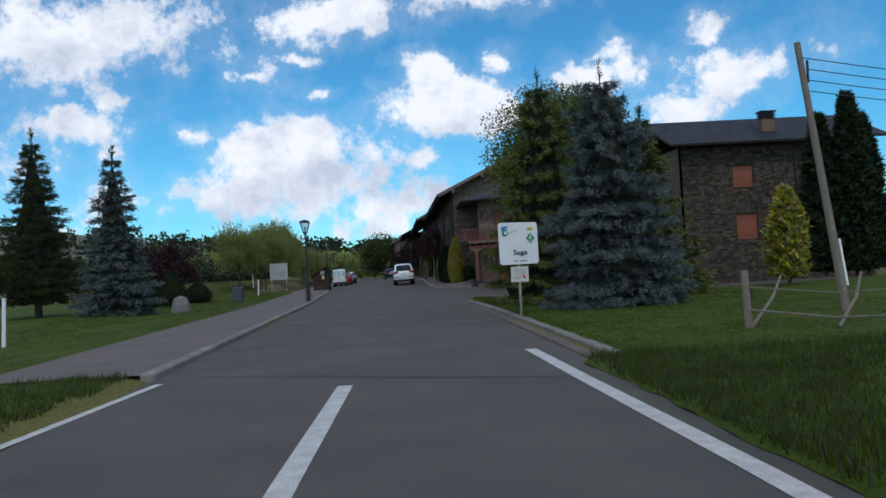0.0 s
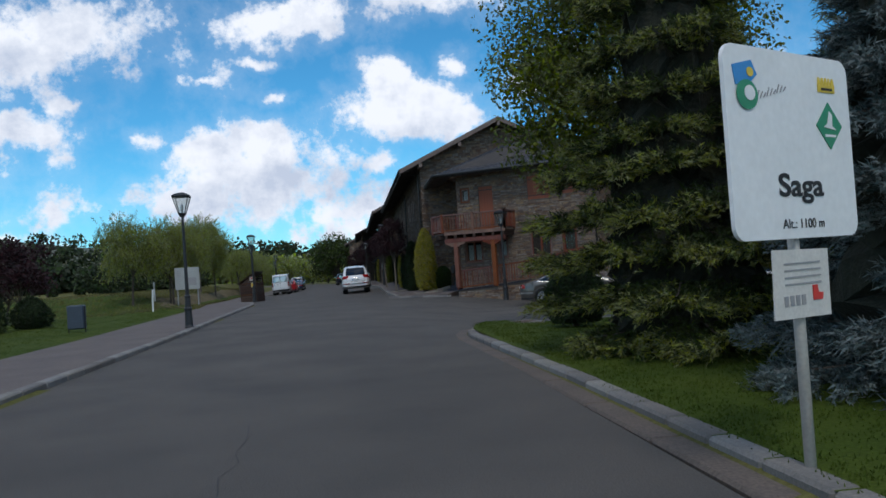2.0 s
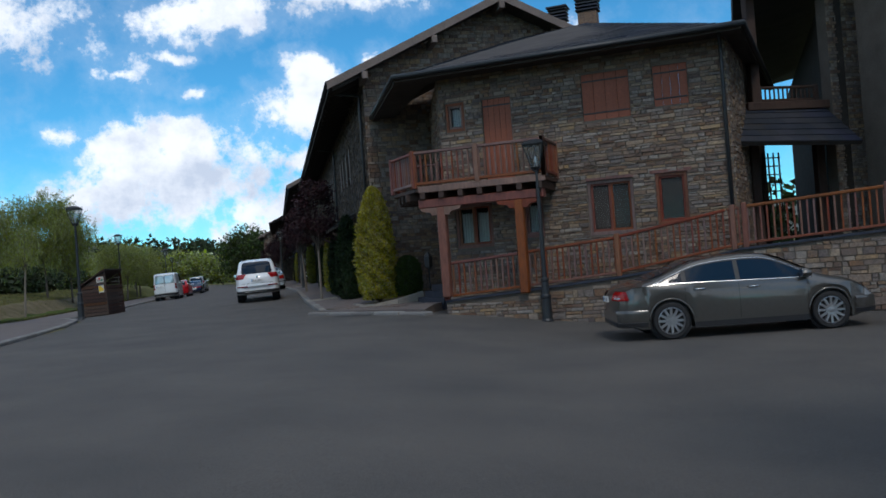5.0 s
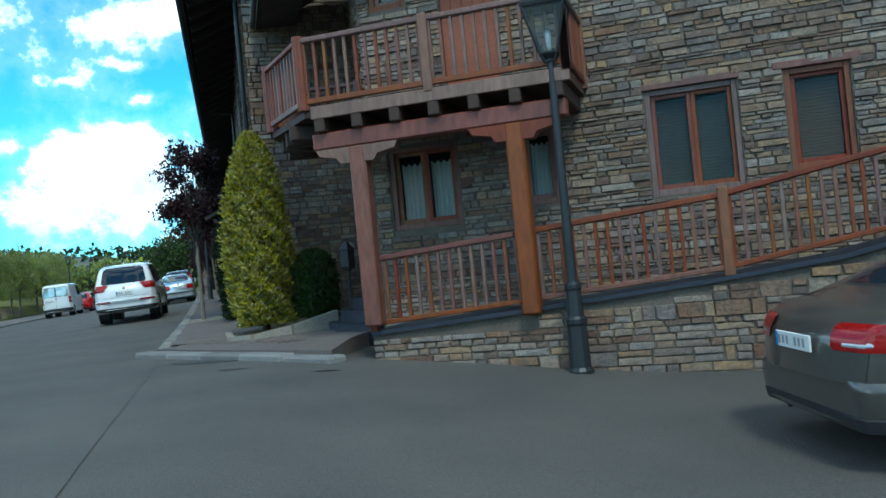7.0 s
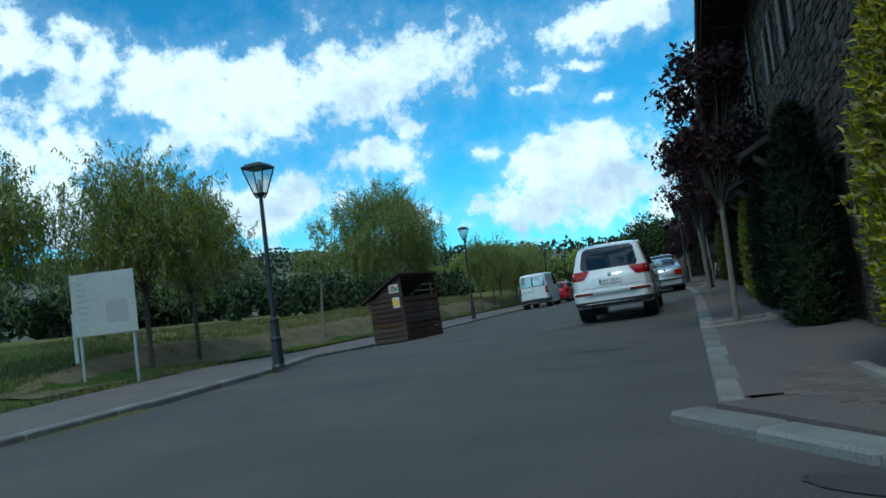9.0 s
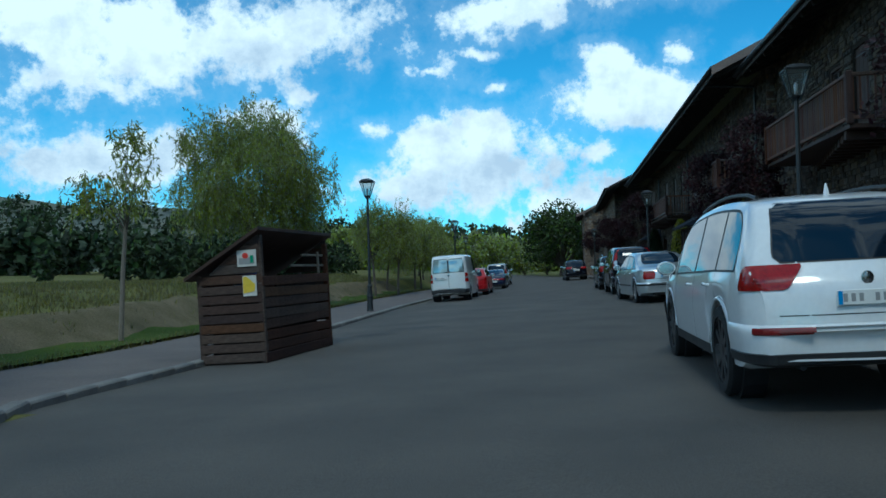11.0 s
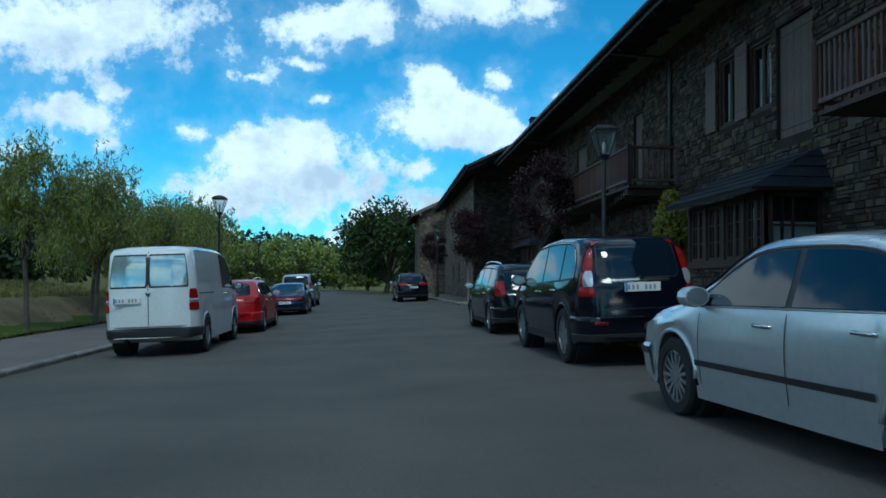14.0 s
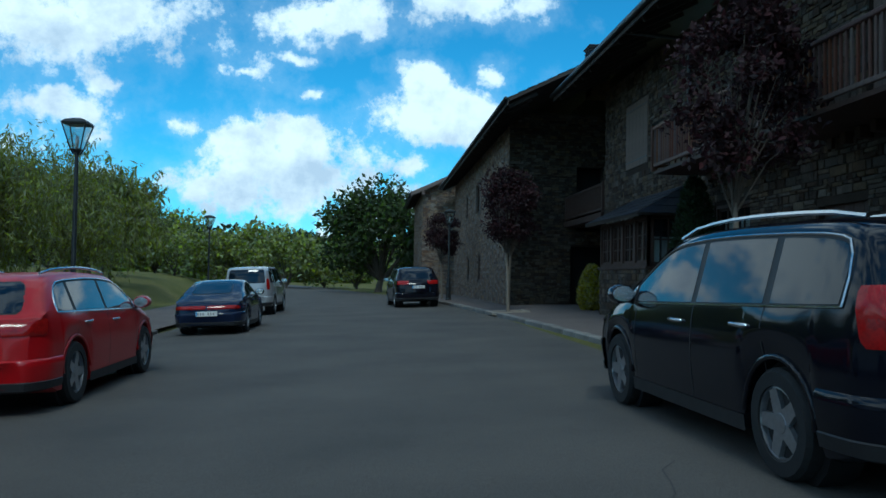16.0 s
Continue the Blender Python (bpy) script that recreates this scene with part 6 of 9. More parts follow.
# ---- vehicles ----
class CarBody:
    """A car from its side outline: x forward, z up, mirrored in y."""

    def __init__(self, length, width, top, belt, axles, radius, tumble=0.3, ground=0.2, round_plan=0.16):
        # the outline's corners are rounded off
        for _ in range(2):
            cut = [top[0]]
            for (a, u), (b, w) in zip(top, top[1:]):
                cut += [(a + (b - a) * 0.22, u + (w - u) * 0.22), (a + (b - a) * 0.78, u + (w - u) * 0.78)]
            top = cut + [top[-1]]
        self.L, self.W, self.top_pts, self.belt_pts = length, width, top, belt
        self.axles, self.R, self.tumble, self.ground, self.rp, self.tree = axles, radius, tumble, ground, round_plan, None

    def bend(self, s):
        """Bows the nose and the tail in plan."""
        h, e = self.W / 2, self.L / 2
        s.v = [(x + (0.17 * smooth(-e + 0.7, -e, x) - 0.24 * smooth(e - 0.8, e, x)) * min(abs(y) / h, 1.05) ** 2.8, y, z) for x, y, z in s.v]
        return s

    def skin(self):
        """The body's surface, to lay lamps, glass and bumpers on."""
        if self.tree is None:
            sh = self.shell()
            self.tree = BVHTree.FromPolygons([Vector(p) for p in sh.v], sh.f)
        return self.tree

    def end_point(self, u, z, front=False):
        """A point on the tail or nose: u runs from the middle line round the corner and on along the flank."""
        sg, k = (1.0 if front else -1.0), 0.3
        yc, e = self.W / 2 - k, self.L / 2
        au, sd = abs(u), math.copysign(1.0, u)
        zz = max(z, self.ground + 0.13)
        if au <= yc:
            o, d = Vector((sg * (e + 1), u, zz)), Vector((-sg, 0, 0))
        elif au <= yc + k * math.pi / 2:
            t = (au - yc) / k
            out = Vector((sg * math.cos(t), sd * math.sin(t), 0))
            o, d = Vector((sg * (e - k), sd * yc, zz)) + out * 2, -out
        else:
            o, d = Vector((sg * (e - k - (au - yc - k * math.pi / 2)), sd * 3, zz)), Vector((0, -sd, 0))
        p, n, _, _ = self.skin().ray_cast(o, d)
        if p is None:
            p, n = Vector((sg * (e - 0.05), max(-yc, min(yc, u)), zz)), -d
        if n.dot(d) > 0:
            n = -n
        return Vector((p.x, p.y, z)), n

    def end_skin(self, rows_of, out=0.008, cols=10, front=False):
        """A skin on tail or nose from rows of (z, u from, u to, outward)."""
        s = Shape()
        for z, u0, u1, o in rows_of:
            for i in range(cols + 1):
                p, n = self.end_point(u0 + (u1 - u0) * i / cols, z, front)
                s.v.append(tuple(p + n * (out + o)))
        for j in range(len(rows_of) - 1):
            for i in range(cols):
                k = j * (cols + 1) + i
                s.f.append((k, k + 1, k + cols + 2, k + cols + 1))
        return s

    def lens(self, ua, ub, z0, z1, side, out=0.01, rows=10, round_off=0.03):
        """A lamp lens: inner and outer edge as (below, above), with rounded ends."""
        rr = []
        for j in range(rows + 1):
            v = j / rows
            c = round_off * (1 - math.sqrt(max(0.0, 1 - abs(2 * v - 1) ** 5)))
            a, b = ua[0] + (ua[1] - ua[0]) * v + c, ub[0] + (ub[1] - ub[0]) * v - c
            rr.append((z0 + (z1 - z0) * v, side * a, side * b, 0.006 * (1 - abs(2 * v - 1) ** 4)))
        return self.end_skin(rr, out, 12)

    def glass_top(self, x, xa, ra):
        """Upper edge of the side glass: rounded towards the rear end."""
        t = min(max((x - xa) / ra, 0.0), 1.0)
        zb = self.belt(x) + 0.03
        return zb + max(self.top(x) - 0.1 - zb, 0.012) * math.sqrt(max(0.0, 1 - (1 - t) ** 2.4))

    def top(self, x):
        return lerp(x, self.top_pts)

    def belt(self, x):
        return min(lerp(x, self.belt_pts), self.top(x) - 0.015)

    def half(self, x):
        u = min(abs(x) / (self.L / 2), 1.0)
        e = max(0.0, 1 - (self.L / 2 - abs(x)) / 0.24)
        return self.W / 2 * (1 - self.rp * 0.3 * u ** 6 - 0.015 * u ** 2) - 0.13 * e ** 2.4

    def low(self, x):
        z = self.ground + 0.1 * smooth(self.L / 2 - 0.5, self.L / 2, abs(x))
        for a in self.axles:
            r = self.R + 0.055
            if abs(x - a) < r:
                z = max(z, self.R + math.sqrt(r * r - (x - a) ** 2) - 0.0)
        return min(z, self.belt(x) - 0.12)

    def w_top(self, x):
        h = self.top(x) - self.belt(x)
        return max(self.half(x) * 0.955 - self.tumble * h - 0.03 * smooth(0, 0.3, h), 0.2)

    def side_y(self, x, z):
        zb, w = self.belt(x), self.half(x)
        if z >= zb:
            zt = max(self.top(x) - 0.08, zb + 0.01)
            u = min((z - zb) / (zt - zb), 1.0)
            return w * 0.955 + (self.w_top(x) + 0.035 - w * 0.955) * u
        lo = self.low(x)
        m = lo + (zb - lo) * 0.5
        if z > m:
            u = (z - m) / max(zb - m, 1e-3)
            return w * (1.0 - 0.045 * u ** 2.2)
        return w * (0.965 + 0.035 * (z - lo) / max(m - lo, 1e-3))

    def rear_x(self, z):
        for (a, u), (b, w) in zip(self.top_pts, self.top_pts[1:]):
            if w > u and u <= z <= w:
                return a + (b - a) * (z - u) / (w - u)
            if w <= u:
                break
        return -self.L / 2

    def front_x(self, z):
        pts = list(reversed(self.top_pts))
        for (a, u), (b, w) in zip(pts, pts[1:]):
            if w > u and u <= z <= w:
                return a + (b - a) * (z - u) / (w - u)
            if w <= u:
                break
        return self.L / 2

    def stations(self):
        xs = {-self.L / 2, self.L / 2, *[p[0] for p in self.top_pts], *[p[0] for p in self.belt_pts]}
        k = -self.L / 2
        while k < self.L / 2:
            xs.add(k)
            k += 0.13
        for a in self.axles:
            r = self.R + 0.055
            for i in range(15):
                xs.add(a - r * math.cos(math.pi * i / 14) * 0.9999)
        out = []
        for x in sorted(xs):
            if -self.L / 2 - 1e-6 <= x <= self.L / 2 + 1e-6 and (not out or x - out[-1] > 0.004):
                out.append(x)
        return out

    def shell(self):
        s = Shape()
        xs = self.stations()
        half_n = 10
        for x in xs:
            lo, zb, zt, w, wt = self.low(x), self.belt(x), self.top(x), self.half(x), self.w_top(x)
            m = lo + (zb - lo) * 0.5
            ztt = max(zt - 0.08, zb + 0.008)
            ring = [(0.0, lo), (w * 0.9, lo), (w * 0.965, lo + 0.02), (w, m), (self.side_y(x, (m + zb) / 2), (m + zb) / 2), (w * 0.955, zb), (wt + 0.035, ztt), (wt - 0.02, max(zt - 0.028, ztt + 0.002)), (wt * 0.6, zt - 0.004), (0.0, zt)]
            for y, z in ring:
                s.v.append((x, y, z))
            for y, z in reversed(ring[1:-1]):
                s.v.append((x, -y, z))
        n = 2 * half_n - 2
        for i in range(len(xs) - 1):
            for k in range(n):
                a, b = i * n + k, i * n + (k + 1) % n
                s.f.append((a, b, b + n, a + n))
        s.f.append(tuple(range(n)))
        s.f.append(tuple((len(xs) - 1) * n + k for k in reversed(range(n))))
        return self.bend(s)

    def side_patch(self, xa, xb, z0, z1, out=0.006, side=1, cols=8, rows=3):
        """A skin on the flank; z0 and z1 are heights or functions of x."""
        s = Shape()
        f0 = z0 if callable(z0) else (lambda x: z0)
        f1 = z1 if callable(z1) else (lambda x: z1)
        for i in range(cols + 1):
            x = xa + (xb - xa) * i / cols
            a, b = f0(x), max(f1(x), f0(x) + 0.01)
            for j in range(rows + 1):
                z = a + (b - a) * j / rows
                s.v.append((x, side * (self.side_y(x, z) + out), z))
        for i in range(cols):
            for j in range(rows):
                k = i * (rows + 1) + j
                q = (k, k + rows + 1, k + rows + 2, k + 1)
                s.f.append(q if side < 0 else tuple(reversed(q)))
        return self.bend(s)

    def screen(self, xa, xb, inset=0.07, out=0.007, cols=6):
        """Front or rear window on the upper outline."""
        s = Shape()
        rows = 8
        d = Vector((xb - xa, 0, self.top(xb) - self.top(xa))).normalized()
        n = Vector((-d.z, 0, d.x)) * out
        for i in range(rows + 1):
            x = xa + (xb - xa) * i / rows
            w = self.w_top(x) - inset + 0.03
            for j in range(cols + 1):
                y = -w + 2 * w * j / cols
                bow = 0.012 * (1 - (2 * j / cols - 1) ** 2)
                s.v.append((x + n.x, y, self.top(x) - 0.004 + n.z + bow))
        for i in range(rows):
            for j in range(cols):
                k = i * (cols + 1) + j
                s.f.append((k, k + cols + 1, k + cols + 2, k + 1))
        return self.bend(s)

    def end_patch(self, y0, y1, z0, z1, out=0.012, front=False, cols=4, rows=4, slant=0.0):
        """A skin on the tail or the nose."""
        s = Shape()
        fx = self.front_x if front else self.rear_x
        sg = 1 if front else -1
        for i in range(cols + 1):
            for j in range(rows + 1):
                z = z0 + (z1 - z0) * j / rows
                y = y0 + (y1 - y0) * i / cols + slant * (z - z0)
                x = fx(z)
                lim = self.side_y(x - sg * 0.1, z) - 0.012
                y = max(-lim, min(lim, y))
                s.v.append((x + sg * out, y, z))
        for i in range(cols):
            for j in range(rows):
                k = i * (rows + 1) + j
                q = (k, k + 1, k + rows + 2, k + rows + 1)
                s.f.append(q if sg > 0 else tuple(reversed(q)))
        return self.bend(s)


def wheel(parent, x, y, r, side, spokes, width=0.21, rim=None, rim_r=0.68):
    """A tyre with a rim; the outer face looks to the given side."""
    rot = Matrix.Translation((x, y, r)) @ Matrix.Rotation(radians(-90 * side), 4, "X")
    w = width / 2
    ty = Shape().lathe([(r * rim_r, -w), (r * 0.93, -w), (r, -w * 0.7), (r, w * 0.7), (r * 0.93, w), (r * rim_r, w), (r * rim_r, w * 0.5)], 26)
    t = part("wheel", ty, TYRE, parent, "black tyre on an alloy rim", at=rot, smooth=False)
    rm = Shape().lathe([(r * rim_r, -w * 0.2), (r * rim_r, w * 0.85), (r * rim_r * 0.93, w * 0.9), (r * rim_r * 0.9, w * 0.2), (0.02, w * 0.15)], 24)
    part("rim", rm, rim or ALLOY, t, "alloy rim")
    sp = Shape()
    for k in range(spokes):
        m = Matrix.Rotation(2 * math.pi * k / spokes, 4, "Z")
        wd = r * rim_r * 2.2 / spokes
        sp.add([(0.05, -wd * 0.55, w * 0.78), (r * rim_r * 0.95, -wd * 0.4, w * 0.84), (r * rim_r * 0.95, wd * 0.4, w * 0.84), (0.05, wd * 0.55, w * 0.78), (0.05, -wd * 0.55, w * 0.3), (r * rim_r * 0.95, -wd * 0.4, w * 0.4), (r * rim_r * 0.95, wd * 0.4, w * 0.4), (0.05, wd * 0.55, w * 0.3)],
               [(0, 1, 2, 3), (0, 4, 5, 1), (2, 6, 7, 3), (1, 5, 6, 2)], m)
    sp.lathe([(0.06, w * 0.2), (0.06, w * 0.82), (0.01, w * 0.86)], 10)
    part("spoke_star", sp, rim or ALLOY, t)
    # a black disc put in for the shade behind the spokes
    part("hub_shadow", Shape().lathe([(r * rim_r * 0.88, w * 0.16), (0.01, w * 0.17)], 16), TRIM, t)
    return t


def number_plate(parent, car, z, w=0.52, h=0.11, out=0.02, front=False, y=0.0):
    fx = (car.front_x if front else car.rear_x)(z)
    sg = 1 if front else -1
    at = Matrix.Translation((fx + sg * out, y, z))
    p = part("number_plate", Shape().box(-0.008, 0.008, -w / 2, w / 2, -h / 2, h / 2, 0.004), PLATE, parent, "white number plate with dark bars", at=at)
    for k in range(7):
        if k != 3:
            y0 = -0.19 + k * 0.062
            part("plate_bar", Shape().box(0.0085, 0.0095, y0, y0 + 0.034, -0.03, 0.03) if sg > 0 else Shape().box(-0.0095, -0.0085, y0, y0 + 0.034, -0.03, 0.03), GREYPRINT, p)
    yb = w / 2 - 0.04
    part("plate_band", Shape().box(sg * 0.0087 if sg > 0 else -0.0097, 0.0097 if sg > 0 else -0.0087, yb if sg < 0 else -w / 2 + 0.005, (w / 2 - 0.005) if sg < 0 else -yb, -h / 2 + 0.005, h / 2 - 0.005), BLUE, p)
    return p


LENS = {"red": (REDLAMP, "red tail lamp"), "clear": (CLEARLAMP, "clear reversing lamp"), "amber": (AMBERLAMP, "amber turn lamp"), "dark": (DARKRED, "dark red lamp segment")}


def build_car(name, m, car, mat, label, windows, rear, wind, tails, group="parked cars", spokes=10, plate_z=0.85, trim_z=None, mirror=True, rails=False, chrome_line=False, bumper_dark=True, handles=True, rim=None, rim_r=0.68, seams=(), badge=None, category="car", glass_mat=None, strip=False, van_like=False, dark_h=0.12, quarter=0.3, reflectors=None, bar=None, lid=None, plate_y=0.0):
    """rear: the rear window as (z below, z above, half width below, above); tails: lamps as (inner below, above), (outer below, above), z, z, kind."""
    t = thing(name, m, label, category, group=group)
    part("body", car.shell(), mat, t, smooth=38)
    glass_mat = glass_mat or CARGLASS
    wa, wz = windows[0][0], windows[-1][1]
    up = lambda x: car.glass_top(x, wa - 0.04, quarter)
    for side in (1, -1):
        part("window_surround", car.side_patch(wa - 0.04, wz + 0.05, lambda x: car.belt(x) + 0.015, lambda x: up(x) + 0.012, 0.003, side, 30, 3), TRIM, t)
        for xa, xb in windows:
            part("side_window", car.side_patch(xa, xb, lambda x: car.belt(x) + 0.035, lambda x: max(up(x) - 0.012, car.belt(x) + 0.045), 0.006, side, 14, 4), glass_mat, t, "tinted side window")
        if chrome_line:
            n = 26
            xs = [wa - 0.04 + (wz + 0.06 - wa + 0.04) * (1 - math.cos(math.pi * k / n)) / 2 for k in range(n + 1)]
            loop = [(x, car.belt(x) + 0.02) for x in xs] + [(x, up(x) + 0.012) for x in reversed(xs)]
            line = car.bend(Shape().add([(x, side * (car.side_y(x, z) + 0.006), z) for x, z in loop + loop[:1]], []))
            part("window_trim", Shape().tube(line.v, 0.009, 5, cap=False), CHROME, t, "chrome window outline")
        for ax in car.axles:
            wheel(t, ax, side * (car.W / 2 - 0.125), car.R, side, spokes, rim=rim, rim_r=rim_r)
            ar = Shape().lathe([(car.R + 0.05, -0.12), (car.R + 0.05, 0.1), (0.05, 0.1)], 20, Matrix.Translation((ax, side * (car.W / 2 - 0.26), car.R)) @ Matrix.Rotation(radians(-90 * -side), 4, "X"))
            part("wheel_well", ar, TRIM, t)
            lip = []
            for k in range(15):
                th = math.pi * (0.02 + 0.96 * k / 14)
                x, z = ax + (car.R + 0.062) * math.cos(th), car.R + (car.R + 0.062) * math.sin(th)
                lip.append((x, side * (car.side_y(x, max(z, car.low(x) + 0.02)) + 0.002), z))
            part("arch_lip", Shape().tube(car.bend(Shape().add(lip, [])).v, 0.02, 6), mat, t, smooth=True)
        for x in seams:
            part("door_seam", car.side_patch(x - 0.005, x + 0.005, car.ground + 0.12, lambda q: car.belt(q) + 0.02, 0.002, side, 1, 6), TRIM, t)
        if handles:
            for x in [q + 0.16 for q in seams[:2]]:
                zz = car.belt(x) - 0.1
                y = side * (car.side_y(x, zz) + 0.014)
                part("door_handle", Shape().tube([(x, y - side * 0.02, zz), (x + 0.03, y + side * 0.012, zz), (x + 0.17, y + side * 0.012, zz + 0.004), (x + 0.2, y - side * 0.02, zz)], 0.015, 6), CHROME if chrome_line else mat, t, smooth=True)
        if mirror:
            xm = wind[1] - 0.2
            zm = car.belt(xm) + 0.1
            ym = car.side_y(xm, zm)
            sh = Shape().lathe([(0.02, -0.085), (0.075, -0.07), (0.098, -0.03), (0.1, 0.05), (0.09, 0.09)], 12, Matrix.Translation((xm, side * (ym + 0.14), zm)) @ Matrix.Rotation(radians(-90), 4, "Y") @ Matrix.Diagonal((0.85, 1.25, 1, 1)))
            mr = part("door_mirror", sh, mat if not van_like else TRIM, t, smooth=40)
            part("mirror_glass", Shape().lathe([(0.082, 0.091), (0.08, 0.095), (0.01, 0.096)], 12, Matrix.Translation((xm, side * (ym + 0.14), zm)) @ Matrix.Rotation(radians(-90), 4, "Y") @ Matrix.Diagonal((0.85, 1.25, 1, 1))), CHROME, mr, "mirror glass")
            part("mirror_arm", Shape().tube([(xm + 0.02, side * (ym - 0.03), zm - 0.07), (xm + 0.02, side * (ym + 0.07), zm - 0.05)], 0.03, 6), TRIM, mr)
        if trim_z:
            for xa, xb in ((car.axles[0] + car.R + 0.08, car.axles[1] - car.R - 0.08),):
                part("side_moulding", car.side_patch(xa, xb, trim_z, trim_z + 0.045, 0.009, side, 20, 1), TRIM, t)
        part("sill", car.side_patch(car.axles[0] + car.R + 0.07, car.axles[1] - car.R - 0.07, car.ground, car.ground + 0.1, 0.004, side, 6, 1), TRIM if bumper_dark else mat, t)
        if rails:
            xa, xb = wa + 0.1, wz - 0.5
            part("roof_rail", Shape().tube([(xa + (xb - xa) * k / 8, side * (car.w_top(0) - 0.06), car.top(xa + (xb - xa) * k / 8) + 0.012 + 0.025 * math.sin(math.pi * min(max(k / 8, 0.02), 0.98)) ** 0.5) for k in range(9)], 0.016, 6), CHROME if chrome_line else TRIM, t)
        for ua, ub, z0, z1, kind in tails:
            mt, lb = LENS[kind]
            part("tail_lamp", car.lens(ua, ub, z0, z1, side), mt, t, lb, smooth=True)
        if reflectors:
            part("reflector", car.lens(*reflectors, side, out=0.034, round_off=0.012), DARKRED, t, "red reflector")
        zf = 0.62 * car.belt(car.L / 2 - 0.3) + 0.08
        hl = [(zf + 0.15 * v, side * (0.45 + 0.06 * v), side * (car.W / 2 + 0.22), 0.0) for v in (0, 0.25, 0.5, 0.75, 1)]
        part("headlamp", car.end_skin(hl, 0.008, 12, front=True), CLEARLAMP, t, "clear headlamp", smooth=True)
    if rear:
        z0, z1, h0, h1 = rear
        rows_of = []
        for j in range(13):
            v = j / 12
            h = h0 + (h1 - h0) * v - 0.07 * (1 - math.sqrt(max(0.0, 1 - abs(2 * v - 1) ** 7)))
            rows_of.append((z0 + (z1 - z0) * v, -h, h, 0.0))
        part("rear_window", car.end_skin(rows_of, 0.005, 18), glass_mat, t, "dark tinted rear window", smooth=True)
        part("window_seal", car.end_skin([(z + (0.012 if k == 12 else -0.012 if k == 0 else 0), a - 0.014, b + 0.014, 0) for k, (z, a, b, _) in enumerate(rows_of)], 0.002, 18), TRIM, t, "black window seal", smooth=True)
    part("windscreen", car.screen(*wind), glass_mat, t, "windscreen")
    g = car.ground
    k = 0.3
    for fr, ax in ((False, car.axles[0]), (True, car.axles[1])):
        reach = car.L / 2 - abs(ax) - car.R - 0.09
        U = car.W / 2 - k + k * math.pi / 2 + max(reach - k, 0.02)
        tall = 0.72 if van_like else 1.0
        prof = [(g + 0.08, -0.06), (g + 0.1, 0.008), (g + 0.2 * tall, 0.02), (g + 0.31 * tall, 0.024), (g + 0.355 * tall, 0.018), (g + 0.375 * tall, -0.004)]
        b = part("bumper", car.end_skin([(z, -U, U, o) for z, o in prof], 0.002, 44, fr), TRIM if van_like else mat, t, "black plastic bumper" if van_like else "", smooth=50)
        if strip:
            part("bumper_strip", car.end_skin([(g + z, -U, U, o) for z, o in ((0.285, 0.022), (0.29, 0.03), (0.335, 0.03), (0.34, 0.02))], 0.003, 44, fr), TRIM, b, "black rubbing strip")
        if bumper_dark:
            part("bumper_trim", car.end_skin([(g + z, -U, U, o) for z, o in ((0.05, -0.05), (0.075, 0.012), (0.09 + dark_h * 0.5, 0.025), (0.1 + dark_h * 0.5, 0.01))], 0.003, 44, fr), TRIM, b, "black lower bumper")
    if lid:
        for z, h in lid:
            part("lid_seam", car.end_skin([(z - 0.004, -h, h, 0), (z + 0.004, -h, h, 0)], 0.002, 16), TRIM, t)
    if bar:
        part("grip_bar", car.end_skin([(bar[0] - 0.02, -bar[1], bar[1], 0.0), (bar[0], -bar[1], bar[1], 0.014), (bar[0] + 0.02, -bar[1], bar[1], 0.0)], 0.006, 10), CHROME, t, "chrome grip bar", smooth=True)
    number_plate(t, car, plate_z, y=plate_y)
    number_plate(t, car, 0.45, front=True)
    part("grille", car.end_patch(-0.38, 0.38, 0.38, 0.56, 0.008, front=True), TRIM, t)
    if badge:
        p, n = car.end_point(0.0, badge)
        part("badge", Shape().lathe([(0.05, 0), (0.05, 0.012), (0.01, 0.016)], 12, Matrix.Translation((p.x - 0.004, 0, badge)) @ Matrix.Rotation(radians(-90), 4, "Y")), CHROME, t, "round metal badge")
    part("exhaust", Shape().tube([(-car.L / 2 + 0.4, car.W * 0.26, g + 0.05), (-car.L / 2 + 0.13, car.W * 0.26, g + 0.05)], 0.03, 10), TRIM, t)
    return t


def parked(x, y, heading, tilted=True, rise=1.07, stretch=1.18):
    """A place on the street; heading in degrees from +x."""
    return pose(x, y, fall(x, y), 0, 0, 0) @ (Matrix.Rotation(-math.atan(tilt(y)) if tilted else 0.0, 4, "Y")) @ Matrix.Rotation(radians(heading), 4, "Z") @ Matrix.Diagonal((stretch, 1, rise, 1))


